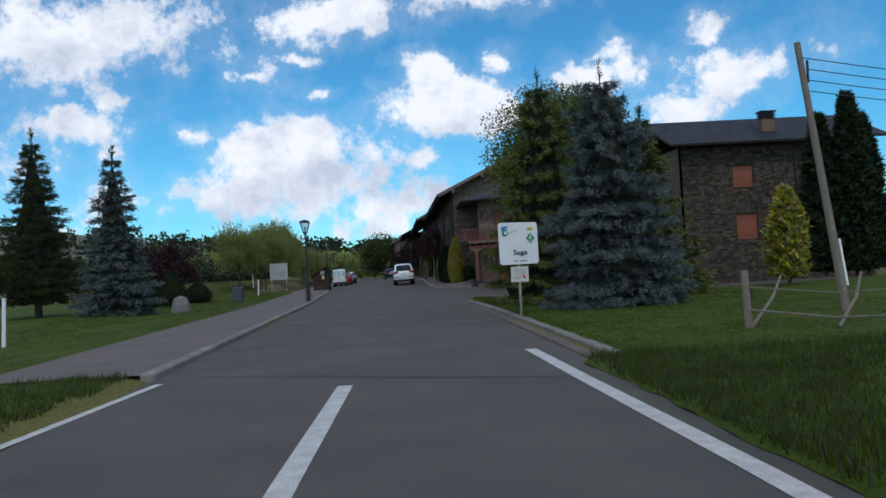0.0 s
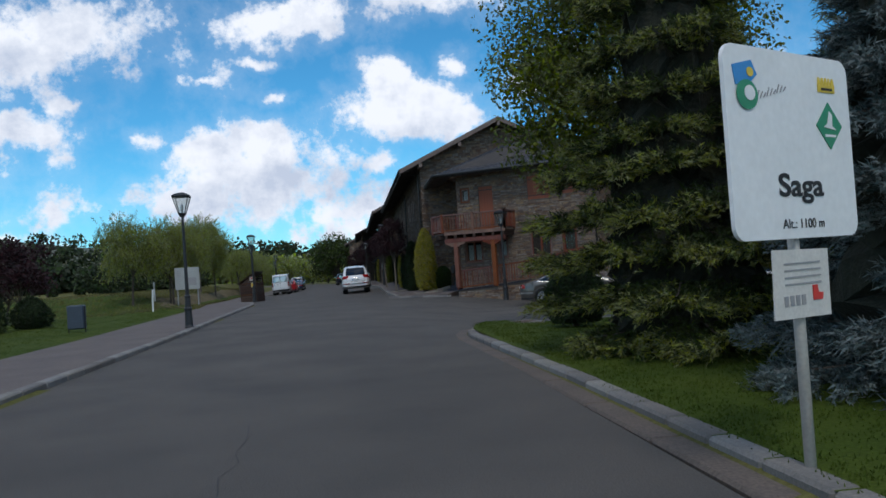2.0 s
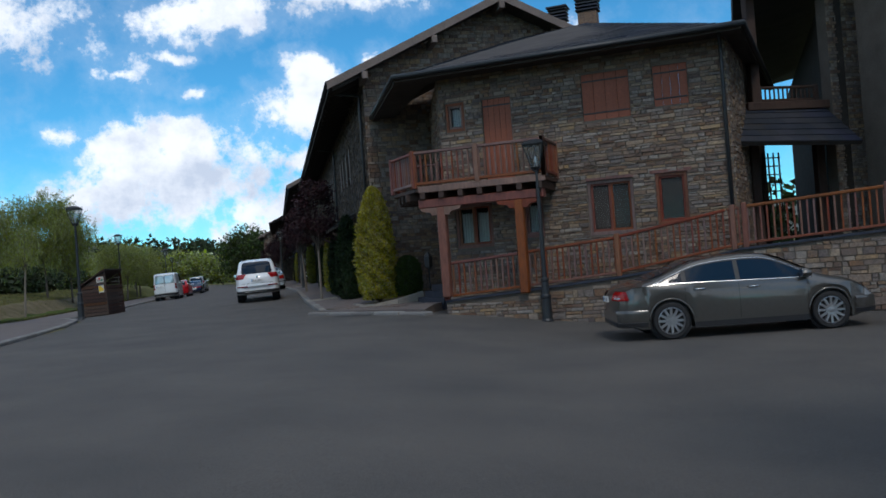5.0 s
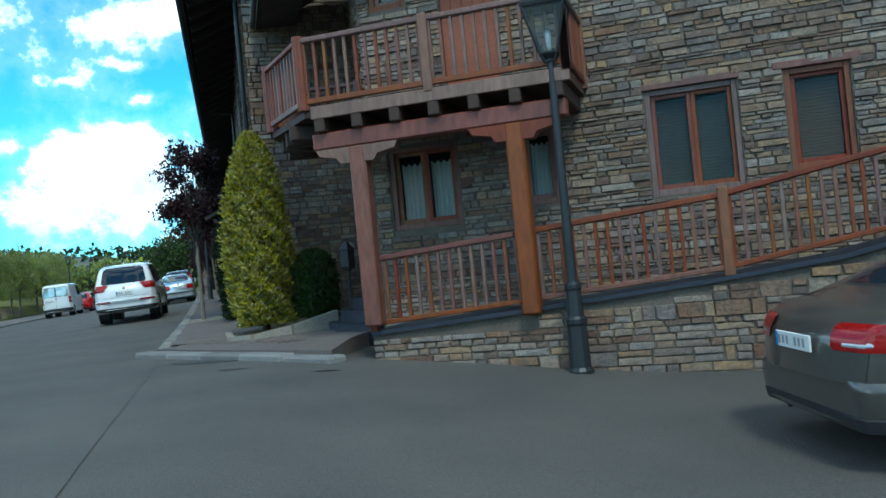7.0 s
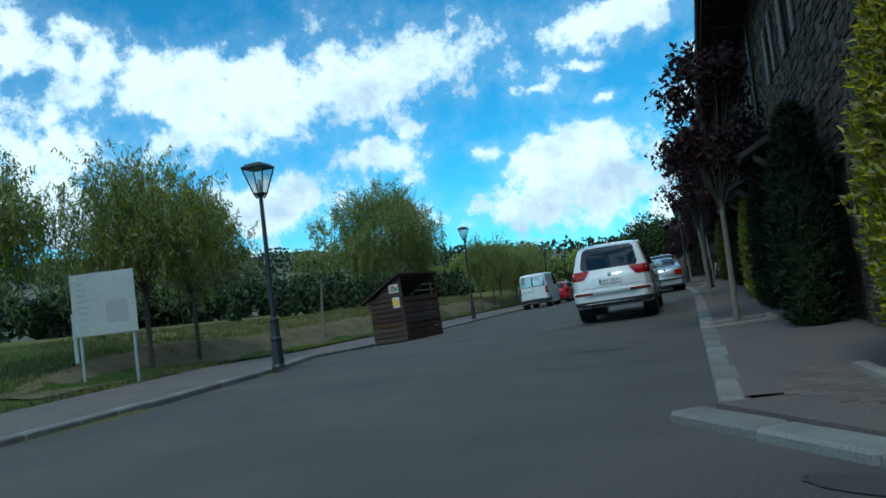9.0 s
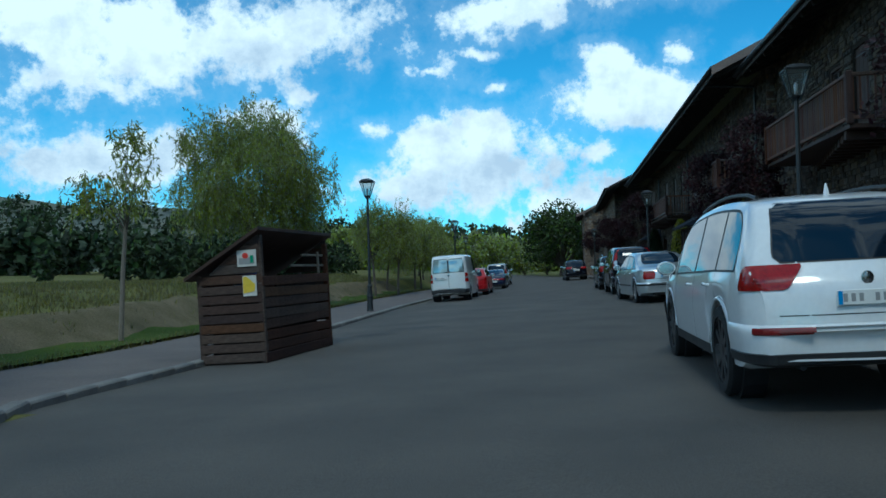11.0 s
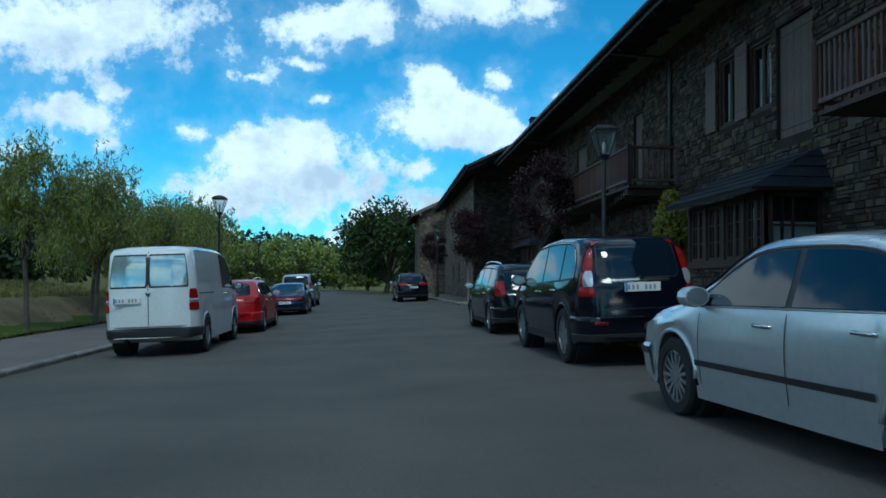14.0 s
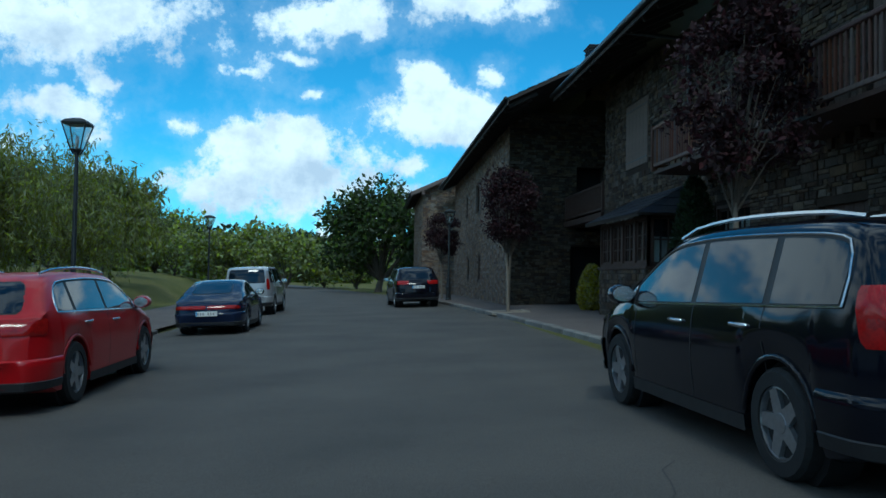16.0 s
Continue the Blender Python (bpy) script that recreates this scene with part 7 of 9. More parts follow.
# large white SUV
c = CarBody(5.09, 1.98, [(-2.545, 0.62), (-2.53, 0.95), (-2.44, 1.1), (-2.2, 1.5), (-2.0, 1.63), (-1.6, 1.7), (-0.6, 1.74), (0.5, 1.70), (0.85, 1.62), (1.55, 1.14), (2.1, 1.04), (2.4, 0.92), (2.545, 0.66)],
            [(-2.5, 1.06), (-1.2, 1.06), (1.5, 1.0), (2.5, 0.86)], (-1.4, 1.6), 0.39, 0.3, 0.3)
white_suv = build_car("suv", parked(0.8, 80.1, 90.7, rise=1.12), c, RAW, "white large SUV parked beside the house pavement", [(-1.95, -1.3), (-1.24, -0.26), (-0.18, 1.0)], (1.14, 1.6, 0.69, 0.6), (0.85, 1.5),
                      [((0.62, 0.46), (1.26, 1.2), 0.93, 1.12, "red"), ((0.66, 0.52), (1.0, 0.96), 0.965, 1.03, "dark")], spokes=10, plate_z=0.86, rails=True, seams=(-1.27, -0.22, 0.98), badge=1.0, rim=DARKRIM, rim_r=0.74, reflectors=((0.44, 0.44), (1.0, 1.0), 0.6, 0.655), lid=((0.74, 0.7),), quarter=0.3)
part("aerial", Shape().lathe([(0.03, 0), (0.02, 0.05), (0.005, 0.1)], 8, Matrix.Translation((-1.75, 0, 1.67))), RAW, white_suv, "small white roof aerial")
# silver saloon
c = CarBody(4.775, 1.8, [(-2.387, 0.55), (-2.37, 0.86), (-2.3, 0.96), (-1.75, 1.02), (-1.5, 1.1), (-0.98, 1.36), (-0.6, 1.42), (0.1, 1.435), (0.5, 1.38), (1.2, 0.98), (1.9, 0.88), (2.25, 0.76), (2.387, 0.55)],
            [(-2.3, 0.9), (-1.4, 0.93), (1.1, 0.9), (2.3, 0.72)], (-1.38, 1.45), 0.325, 0.36, 0.2)
build_car("saloon_car", parked(1.18, 98.6, 95.5, rise=1.12), c, paint("silver_paint", (0.58, 0.63, 0.66), 0.7, rough=0.3), "silver saloon car parked at an angle to the kerb", [(-1.5, -1.14), (-1.09, -0.2), (-0.13, 1.02)], (1.07, 1.355, 0.62, 0.5), (0.5, 1.15),
          [((0.44, 0.42), (0.84, 0.84), 0.66, 0.825, "red"), ((0.42, 0.44), (0.84, 0.82), 0.825, 0.88, "amber"), ((0.48, 0.48), (0.62, 0.62), 0.69, 0.745, "dark")], spokes=15, plate_z=0.77, trim_z=0.46, strip=True, bumper_dark=False, seams=(-1.15, -0.16, 0.98), badge=0.9, quarter=0.42, chrome_line=True, lid=((0.66, 0.46),))
# black compact SUV with tall tail lamps
c = CarBody(4.53, 1.82, [(-2.265, 0.6), (-2.26, 0.98), (-2.2, 1.1), (-2.05, 1.48), (-1.9, 1.59), (-1.6, 1.64), (-0.7, 1.68), (0.3, 1.65), (0.62, 1.58), (1.4, 1.12), (1.95, 1.0), (2.2, 0.84), (2.265, 0.6)],
            [(-2.2, 1.1), (-1.3, 1.06), (1.35, 0.98), (2.2, 0.82)], (-1.3, 1.32), 0.36, 0.26, 0.26)
build_car("compact_suv", parked(0.98, 106.75, 92.2, rise=1.16), c, paint("black_paint", (0.004, 0.005, 0.012), coat=0.0, rough=0.08, ior=1.42), "glossy black compact SUV parked at the kerb", [(-1.82, -1.22), (-1.14, -0.22), (-0.15, 1.0)], (1.1, 1.58, 0.6, 0.55), (0.62, 1.36),
          [((0.68, 0.7), (1.02, 1.0), 0.88, 1.0, "red"), ((0.7, 0.72), (0.93, 0.92), 1.0, 1.19, "clear"), ((0.93, 0.92), (1.0, 0.99), 1.0, 1.19, "red"), ((0.72, 0.64), (0.98, 1.0), 1.19, 1.55, "red")], spokes=7, plate_z=0.98, chrome_line=True, seams=(-1.15, -0.18, 0.96), badge=1.07, quarter=0.5, reflectors=((0.5, 0.5), (0.72, 0.72), 0.53, 0.57), bar=(1.06, 0.42), lid=((0.72, 0.6),))
# black estate car
c = CarBody(4.51, 1.75, [(-2.255, 0.55), (-2.25, 0.88), (-2.2, 0.98), (-2.02, 1.34), (-1.85, 1.43), (-1.5, 1.47), (-0.4, 1.5), (0.3, 1.47), (0.6, 1.38), (1.35, 0.98), (1.95, 0.86), (2.2, 0.72), (2.255, 0.52)],
            [(-2.2, 0.98), (1.2, 0.9), (2.2, 0.72)], (-1.28, 1.42), 0.315, 0.3, 0.2)
build_car("estate_car", parked(0.72, 114.0, 91.6, rise=1.12), c, paint("black_paint_estate", (0.004, 0.005, 0.01), coat=0.0, rough=0.08, ior=1.42), "black estate car with silver roof rails at the kerb", [(-1.9, -1.2), (-1.12, -0.22), (-0.14, 0.97)], (1.0, 1.38, 0.66, 0.56), (0.6, 1.3),
          [((0.6, 0.64), (0.98, 1.06), 0.8, 1.1, "red"), ((0.68, 0.7), (0.92, 0.98), 0.86, 0.98, "dark")], spokes=5, plate_z=0.7, rails=True, chrome_line=True, seams=(-1.15, -0.18, 0.94), quarter=0.12, badge=0.93, bar=(0.82, 0.55))
# white panel van
c = CarBody(4.89, 1.9, [(-2.445, 0.55), (-2.44, 1.2), (-2.38, 1.75), (-2.25, 1.93), (-1.9, 1.96), (0.3, 1.97), (0.9, 1.9), (1.15, 1.78), (1.8, 1.2), (2.2, 1.05), (2.4, 0.85), (2.445, 0.55)],
            [(-2.4, 1.18), (1.2, 1.14), (1.75, 1.08), (2.4, 0.8)], (-1.5, 1.5), 0.335, 0.13, 0.24, 0.1)
van = build_car("panel_van", parked(-7.2, 112.2, 91, rise=1.13), c, paint("van_white", (0.70, 0.72, 0.72)), "white panel van with two rear doors parked at the kerb", [(0.2, 1.45)], None, (1.15, 1.74),
                [((0.8, 0.8), (1.1, 1.1), 0.8, 0.94, "red"), ((0.8, 0.8), (1.1, 1.1), 0.945, 1.0, "clear"), ((0.8, 0.82), (1.1, 1.08), 1.005, 1.18, "red")], spokes=6, plate_z=1.0, seams=(0.14, 1.5), rim=STEEL, rim_r=0.62, category="van", van_like=True, bumper_dark=False, quarter=0.05, badge=1.12, plate_y=0.4)
for side in (1, -1):
    rw = [(1.24 + 0.53 * v, side * (0.04 + 0.03 * abs(2 * v - 1) ** 8), side * (0.79 - 0.06 * v - 0.03 * abs(2 * v - 1) ** 8), 0) for v in [j / 10 for j in range(11)]]
    part("rear_window", c.end_skin(rw, 0.006, 10), VANGLASS, van, "rear door window toned like reflected sky", smooth=True)
    part("window_seal", c.end_skin([(z + (0.03 if k == 10 else -0.03 if k == 0 else 0), a - side * 0.042, b + side * 0.03, 0) for k, (z, a, b, _) in enumerate(rw)], 0.003, 10), TRIM, van, "black window seal", smooth=True)
    part("side_panel_recess", c.side_patch(-2.1, -0.95, 1.3, 1.72, 0.004, side), paint("van_panel", (0.62, 0.64, 0.65)), van, "blank side panel")
    part("side_panel_recess", c.side_patch(-0.85, 0.1, 1.3, 1.72, 0.004, side), bpy.data.materials["van_panel"], van, "blank side panel")
    part("slide_rail", c.side_patch(-2.2, -0.8, 1.08, 1.1, 0.006, side), TRIM, van)
part("door_gap", c.end_skin([(0.55 + 0.13 * k, -0.006, 0.006, 0) for k in range(11)], 0.008, 1), TRIM, van)
# red hatchback
c = CarBody(4.31, 1.785, [(-2.155, 0.5), (-2.14, 0.85), (-2.05, 0.98), (-1.7, 1.32), (-1.4, 1.4), (-0.3, 1.43), (0.4, 1.39), (0.6, 1.32), (1.3, 0.97), (1.85, 0.86), (2.1, 0.7), (2.155, 0.5)],
            [(-2.1, 0.98), (1.2, 0.9), (2.1, 0.7)], (-1.2, 1.4), 0.33, 0.34, 0.18)
build_car("hatchback", parked(-6.92, 118.7, 91), c, paint("red_paint", (0.36, 0.002, 0.006), coat=0.3, ior=1.4), "bright red hatchback parked behind the van", [(-1.6, -1.2), (-1.12, -0.2), (-0.12, 0.92)], (1.0, 1.3, 0.62, 0.52), (0.6, 1.26),
          [((0.46, 0.42), (1.02, 1.06), 0.78, 0.94, "red")], spokes=5, plate_z=0.68, chrome_line=True, rails=True, seams=(-1.15, -0.16, 0.92))
# dark blue coupe
c = CarBody(4.27, 1.74, [(-2.135, 0.45), (-2.12, 0.66), (-2.0, 0.78), (-1.5, 0.96), (-0.6, 1.24), (-0.2, 1.29), (0.25, 1.27), (0.95, 0.92), (1.5, 0.8), (1.95, 0.7), (2.135, 0.48)],
            [(-2.1, 0.76), (-1.2, 0.86), (0.9, 0.84), (2.1, 0.66)], (-1.12, 1.15), 0.315, 0.4, 0.15, 0.22)
build_car("coupe", parked(-6.8, 131.0, 91), c, paint("dark_blue_paint", (0.008, 0.014, 0.04), coat=0.0, rough=0.12, ior=1.4), "low dark blue coupe parked at the kerb", [(-0.95, -0.5), (-0.42, 0.7)], (0.95, 1.2, 0.5, 0.42), (0.25, 0.9),
          [((0.02, 0.02), (0.95, 0.9), 0.6, 0.68, "red")], spokes=5, plate_z=0.5, seams=(-0.46, 0.72))
# silver off-roader further on
c = CarBody(4.6, 1.86, [(-2.3, 0.65), (-2.29, 1.0), (-2.2, 1.6), (-2.0, 1.72), (0.3, 1.75), (0.6, 1.68), (1.1, 1.18), (2.0, 1.08), (2.25, 0.95), (2.3, 0.6)],
            [(-2.2, 1.12), (1.1, 1.08), (2.2, 0.95)], (-1.3, 1.35), 0.37, 0.22, 0.3)
build_car("off_roader", parked(-7.35, 141.7, 90), c, paint("silver_paint_dull", (0.4, 0.41, 0.42), 0.4), "silver off-road car parked near the bend", [(-2.05, -1.2), (-1.1, -0.2), (-0.1, 0.85)], (1.14, 1.6, 0.7, 0.64), (0.6, 1.08),
          [((0.76, 0.76), (0.96, 0.96), 0.9, 1.28, "red")], spokes=6, plate_z=0.8, seams=(-1.15, -0.15))
# black SUV at the bend
c = CarBody(4.66, 1.89, [(-2.33, 0.6), (-2.3, 0.95), (-2.15, 1.08), (-1.75, 1.5), (-1.4, 1.6), (0.2, 1.65), (0.6, 1.58), (1.35, 1.1), (2.0, 1.0), (2.25, 0.84), (2.33, 0.6)],
            [(-2.25, 1.08), (1.3, 1.0), (2.25, 0.84)], (-1.4, 1.4), 0.36, 0.32, 0.22)
build_car("suv", parked(-1.0, 145.0, 94), c, paint("black_paint_suv", (0.006, 0.006, 0.011), coat=0.0, rough=0.12, ior=1.36), "glossy black SUV parked at the bend", [(-1.75, -1.2), (-1.12, -0.2), (-0.12, 0.95)], (1.1, 1.5, 0.72, 0.6), (0.6, 1.3),
          [((0.42, 0.36), (1.04, 1.02), 0.9, 1.05, "red")], spokes=5, plate_z=0.8, chrome_line=True, seams=(-1.15, -0.16))
# grey saloon in the yard
c = CarBody(4.8, 1.86, [(-2.4, 0.55), (-2.37, 0.86), (-2.18, 0.98), (-1.75, 1.06), (-0.95, 1.38), (-0.5, 1.44), (0.1, 1.46), (0.5, 1.42), (1.3, 1.0), (1.95, 0.88), (2.25, 0.72), (2.4, 0.52)],
            [(-2.4, 0.96), (-1.4, 0.98), (1.2, 0.93), (2.4, 0.7)], (-1.39, 1.45), 0.335, 0.36, 0.19)
build_car("saloon_car", pose(10.12, 52.85, fall(10.12, 52.85), 0, 0, -13), c, paint("bronze_grey_paint", (0.085, 0.08, 0.072), 0.5), "bronze-grey saloon car parked in the yard", [(-1.62, -1.16), (-1.08, -0.2), (-0.12, 1.08)], (1.08, 1.38, 0.64, 0.5), (0.5, 1.22),
          [((0.46, 0.44), (1.08, 1.02), 0.74, 0.9, "red"), ((0.56, 0.56), (0.86, 0.86), 0.76, 0.8, "clear")], spokes=12, plate_z=0.76, chrome_line=True, seams=(-1.12, -0.16, 1.05), rim_r=0.74)
c2 = CarBody(4.6, 1.8, [(-2.3, 0.55), (-2.27, 0.86), (-2.1, 0.98), (-1.6, 1.05), (-0.9, 1.36), (-0.5, 1.41), (0.1, 1.43), (0.5, 1.38), (1.2, 0.97), (1.85, 0.86), (2.15, 0.7), (2.3, 0.52)],
             [(-2.25, 0.94), (1.15, 0.92), (2.25, 0.68)], (-1.35, 1.42), 0.32, 0.36, 0.18)
build_car("saloon_car", pose(14.3, 46.6, fall(14.3, 46.6), 0, 0, 150), c2, RAW, "white saloon car parked beyond the lawn", [(-1.5, -1.1), (-1.05, -0.2), (-0.12, 1.0)], (1.06, 1.36, 0.6, 0.5), (0.5, 1.15),
          [((0.46, 0.46), (1.0, 1.0), 0.72, 0.88, "red")], spokes=10, plate_z=0.76, seams=(-1.1, -0.16, 1.0))


# ---- plants ----
def raw_mesh(name, verts, faces, mat):
    me = bpy.data.meshes.new(name)
    me.from_pydata(verts.tolist(), [], faces.tolist())
    me.materials.append(mat)
    return me


def unit(v):
    return v / np.maximum(np.linalg.norm(v, axis=1, keepdims=True), 1e-9)


def leaf_cloud(rng, pts, size, long=1.6, hang=0.0, face_up=0.3):
    """One small pointed leaf (a bent diamond) at every point."""
    n = len(pts)
    d = unit(rng.normal(size=(n, 3)) + np.array([0, 0, -hang]))
    up = unit(rng.normal(size=(n, 3)) + np.array([0, 0, face_up * 3]))
    side = unit(np.cross(d, up))
    nor = np.cross(side, d)
    s = size * rng.uniform(0.6, 1.3, size=(n, 1))
    a, b = pts, pts + d * s * long
    m = pts + d * s * long * 0.45
    l, r = m + side * s * 0.42 + nor * s * 0.12, m - side * s * 0.42 + nor * s * 0.12
    v = np.stack([a, l, b, r], 1).reshape(-1, 3)
    k = np.arange(n)[:, None] * 4
    f = k + np.array([[0, 3, 2, 1]])
    return v, f


def sprays(rng, pts, dirs, length, blades, blade, width):
    """Needle twigs: thin blades fanned round a short axis."""
    n = len(pts)
    dirs = unit(dirs)
    ref = unit(np.cross(dirs, rng.normal(size=(n, 3))))
    oth = np.cross(dirs, ref)
    vs = []
    for k in range(blades):
        u = (k + rng.uniform(0, 1, (n, 1))) / blades
        ang = rng.uniform(0, 2 * math.pi, (n, 1))
        out = ref * np.cos(ang) + oth * np.sin(ang)
        p = pts + dirs * length * u
        tip = p + (out * 0.75 + dirs * 0.8) * blade * rng.uniform(0.7, 1.2, (n, 1))
        w = np.cross(out, dirs) * width
        vs.append(np.stack([p - w, p + w, tip], 1))
    v = np.concatenate(vs, 0).reshape(-1, 3)
    f = np.arange(len(v)).reshape(-1, 3)
    return v, f


def conifer(name, x, y, z, height, radius, mat, label, seed, n_twig=4200, twig=0.16, blade=0.06, skirt=0.05, width=0.007, pointed=1.0, droop=0.25, blades=10, step=0.36, tips=None, core=0.0):
    """A spruce: trunk, whorls of flat drooping boughs, needle sprays; tips: the paler new growth."""
    rng = np.random.default_rng(seed)
    t = thing(name, pose(x, y, z), label, "tree")
    part("trunk", Shape().tube([(0, 0, -0.2), (0.02, 0, height * 0.5), (0, 0.01, height * 0.97)], [radius * 0.075 + 0.03, radius * 0.05 + 0.02, 0.012], 8), BARK, t)
    limbs = Shape()
    pts, dirs, outer = [], [], []
    levels = int(height / step)
    plan = []
    for i in range(levels):
        u = i / levels
        zz = height * (skirt + (0.965 - skirt) * u)
        r = radius * (1 - u) ** (0.85 * pointed) * (0.72 + 0.28 * min(1, u * 6 + 0.5))
        nb = max(5, int(10 - 4 * u))
        for k in range(nb):
            rr = max(r * rng.uniform(0.62, 1.15), 0.15)
            plan.append((zz + rng.uniform(-0.1, 0.1), rr, 2 * math.pi * (k + rng.uniform(-0.3, 0.3)) / nb + i * 0.7))
    weight = sum(max(p[1], 0.12) ** 1.5 for p in plan)
    for zz, rr, a in plan:
        d = np.array([math.cos(a), math.sin(a), 0])
        s = np.array([-math.sin(a), math.cos(a), 0])
        lift = 0.10 if zz < height * 0.6 else 0.38
        bend = lambda q: rr * (lift * q - droop * 1.7 * q * q + droop * 1.0 * q ** 4)
        if rr > 0.4:
            limbs.tube([tuple(d * rr * q + np.array([0, 0, zz + bend(q)])) for q in (0.0, 0.35, 0.7, 0.95)], [0.026, 0.02, 0.012, 0.006], 4, cap=False)
        # side shoots leave the bough in pairs; sprays sit along them
        shoots = max(3, int(rr * 7))
        n = max(8, int(n_twig * rr ** 1.5 / weight / shoots))
        for k in range(shoots):
            q0 = 0.16 + 0.84 * (k + rng.uniform(0, 1)) / shoots
            sd = -1 if k % 2 else 1
            ln = rr * (0.16 + 0.42 * (1 - q0)) * rng.uniform(0.7, 1.1) + 0.08
            v = rng.uniform(0, 1, n)
            ax = d * 0.75 + s * sd * 0.8
            p = d * (rr * q0) + ax * (v * ln)[:, None]
            p[:, 2] += zz + bend(q0) - 0.28 * ln * v * v - rng.uniform(0, 1, n) ** 2 * 0.13
            p += rng.normal(0, 0.03, (n, 3))
            dd = ax + rng.normal(0, 0.35, (n, 3)) + np.array([0, 0, -0.05])
            pts.append(p)
            dirs.append(dd)
            outer.append((v > 0.72) | (q0 > 0.86))
    n = 30
    pts.append(np.stack([np.zeros(n), np.zeros(n), height * rng.uniform(0.93, 1.0, n)], 1))
    dirs.append(rng.normal(0, 0.6, (n, 3)) + np.array([0, 0, 1.2]))
    outer.append(np.zeros(n, bool))
    part("branching", limbs, BARK, t)
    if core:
        # a jagged dark hull put in for the shade inside, in uneven tiers
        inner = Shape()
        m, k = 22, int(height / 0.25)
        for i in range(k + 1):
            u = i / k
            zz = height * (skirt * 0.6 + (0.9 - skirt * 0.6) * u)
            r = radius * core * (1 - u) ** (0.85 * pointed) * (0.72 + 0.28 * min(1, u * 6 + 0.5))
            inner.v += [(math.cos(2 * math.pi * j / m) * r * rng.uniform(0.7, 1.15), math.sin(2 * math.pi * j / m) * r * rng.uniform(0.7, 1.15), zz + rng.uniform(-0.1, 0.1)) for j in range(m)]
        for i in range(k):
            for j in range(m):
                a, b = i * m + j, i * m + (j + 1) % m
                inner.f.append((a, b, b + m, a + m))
        part("inner_growth", inner, CROWNSHADE, t, "dark hull put in for the shade inside")
    pts, dirs, outer = np.concatenate(pts), np.concatenate(dirs), np.concatenate(outer)
    young = outer & (rng.uniform(0, 1, len(pts)) < 0.75) if tips else np.zeros(len(pts), bool)
    v, f = sprays(rng, pts[~young], dirs[~young], twig, blades, blade, width)
    part("crown", raw_mesh("crown", v, f, mat), None, t)
    if tips:
        v, f = sprays(rng, pts[young], dirs[young], twig, blades, blade, width)
        part("new_growth", raw_mesh("new_growth", v, f, tips), None, t, "paler young tips")
    return t


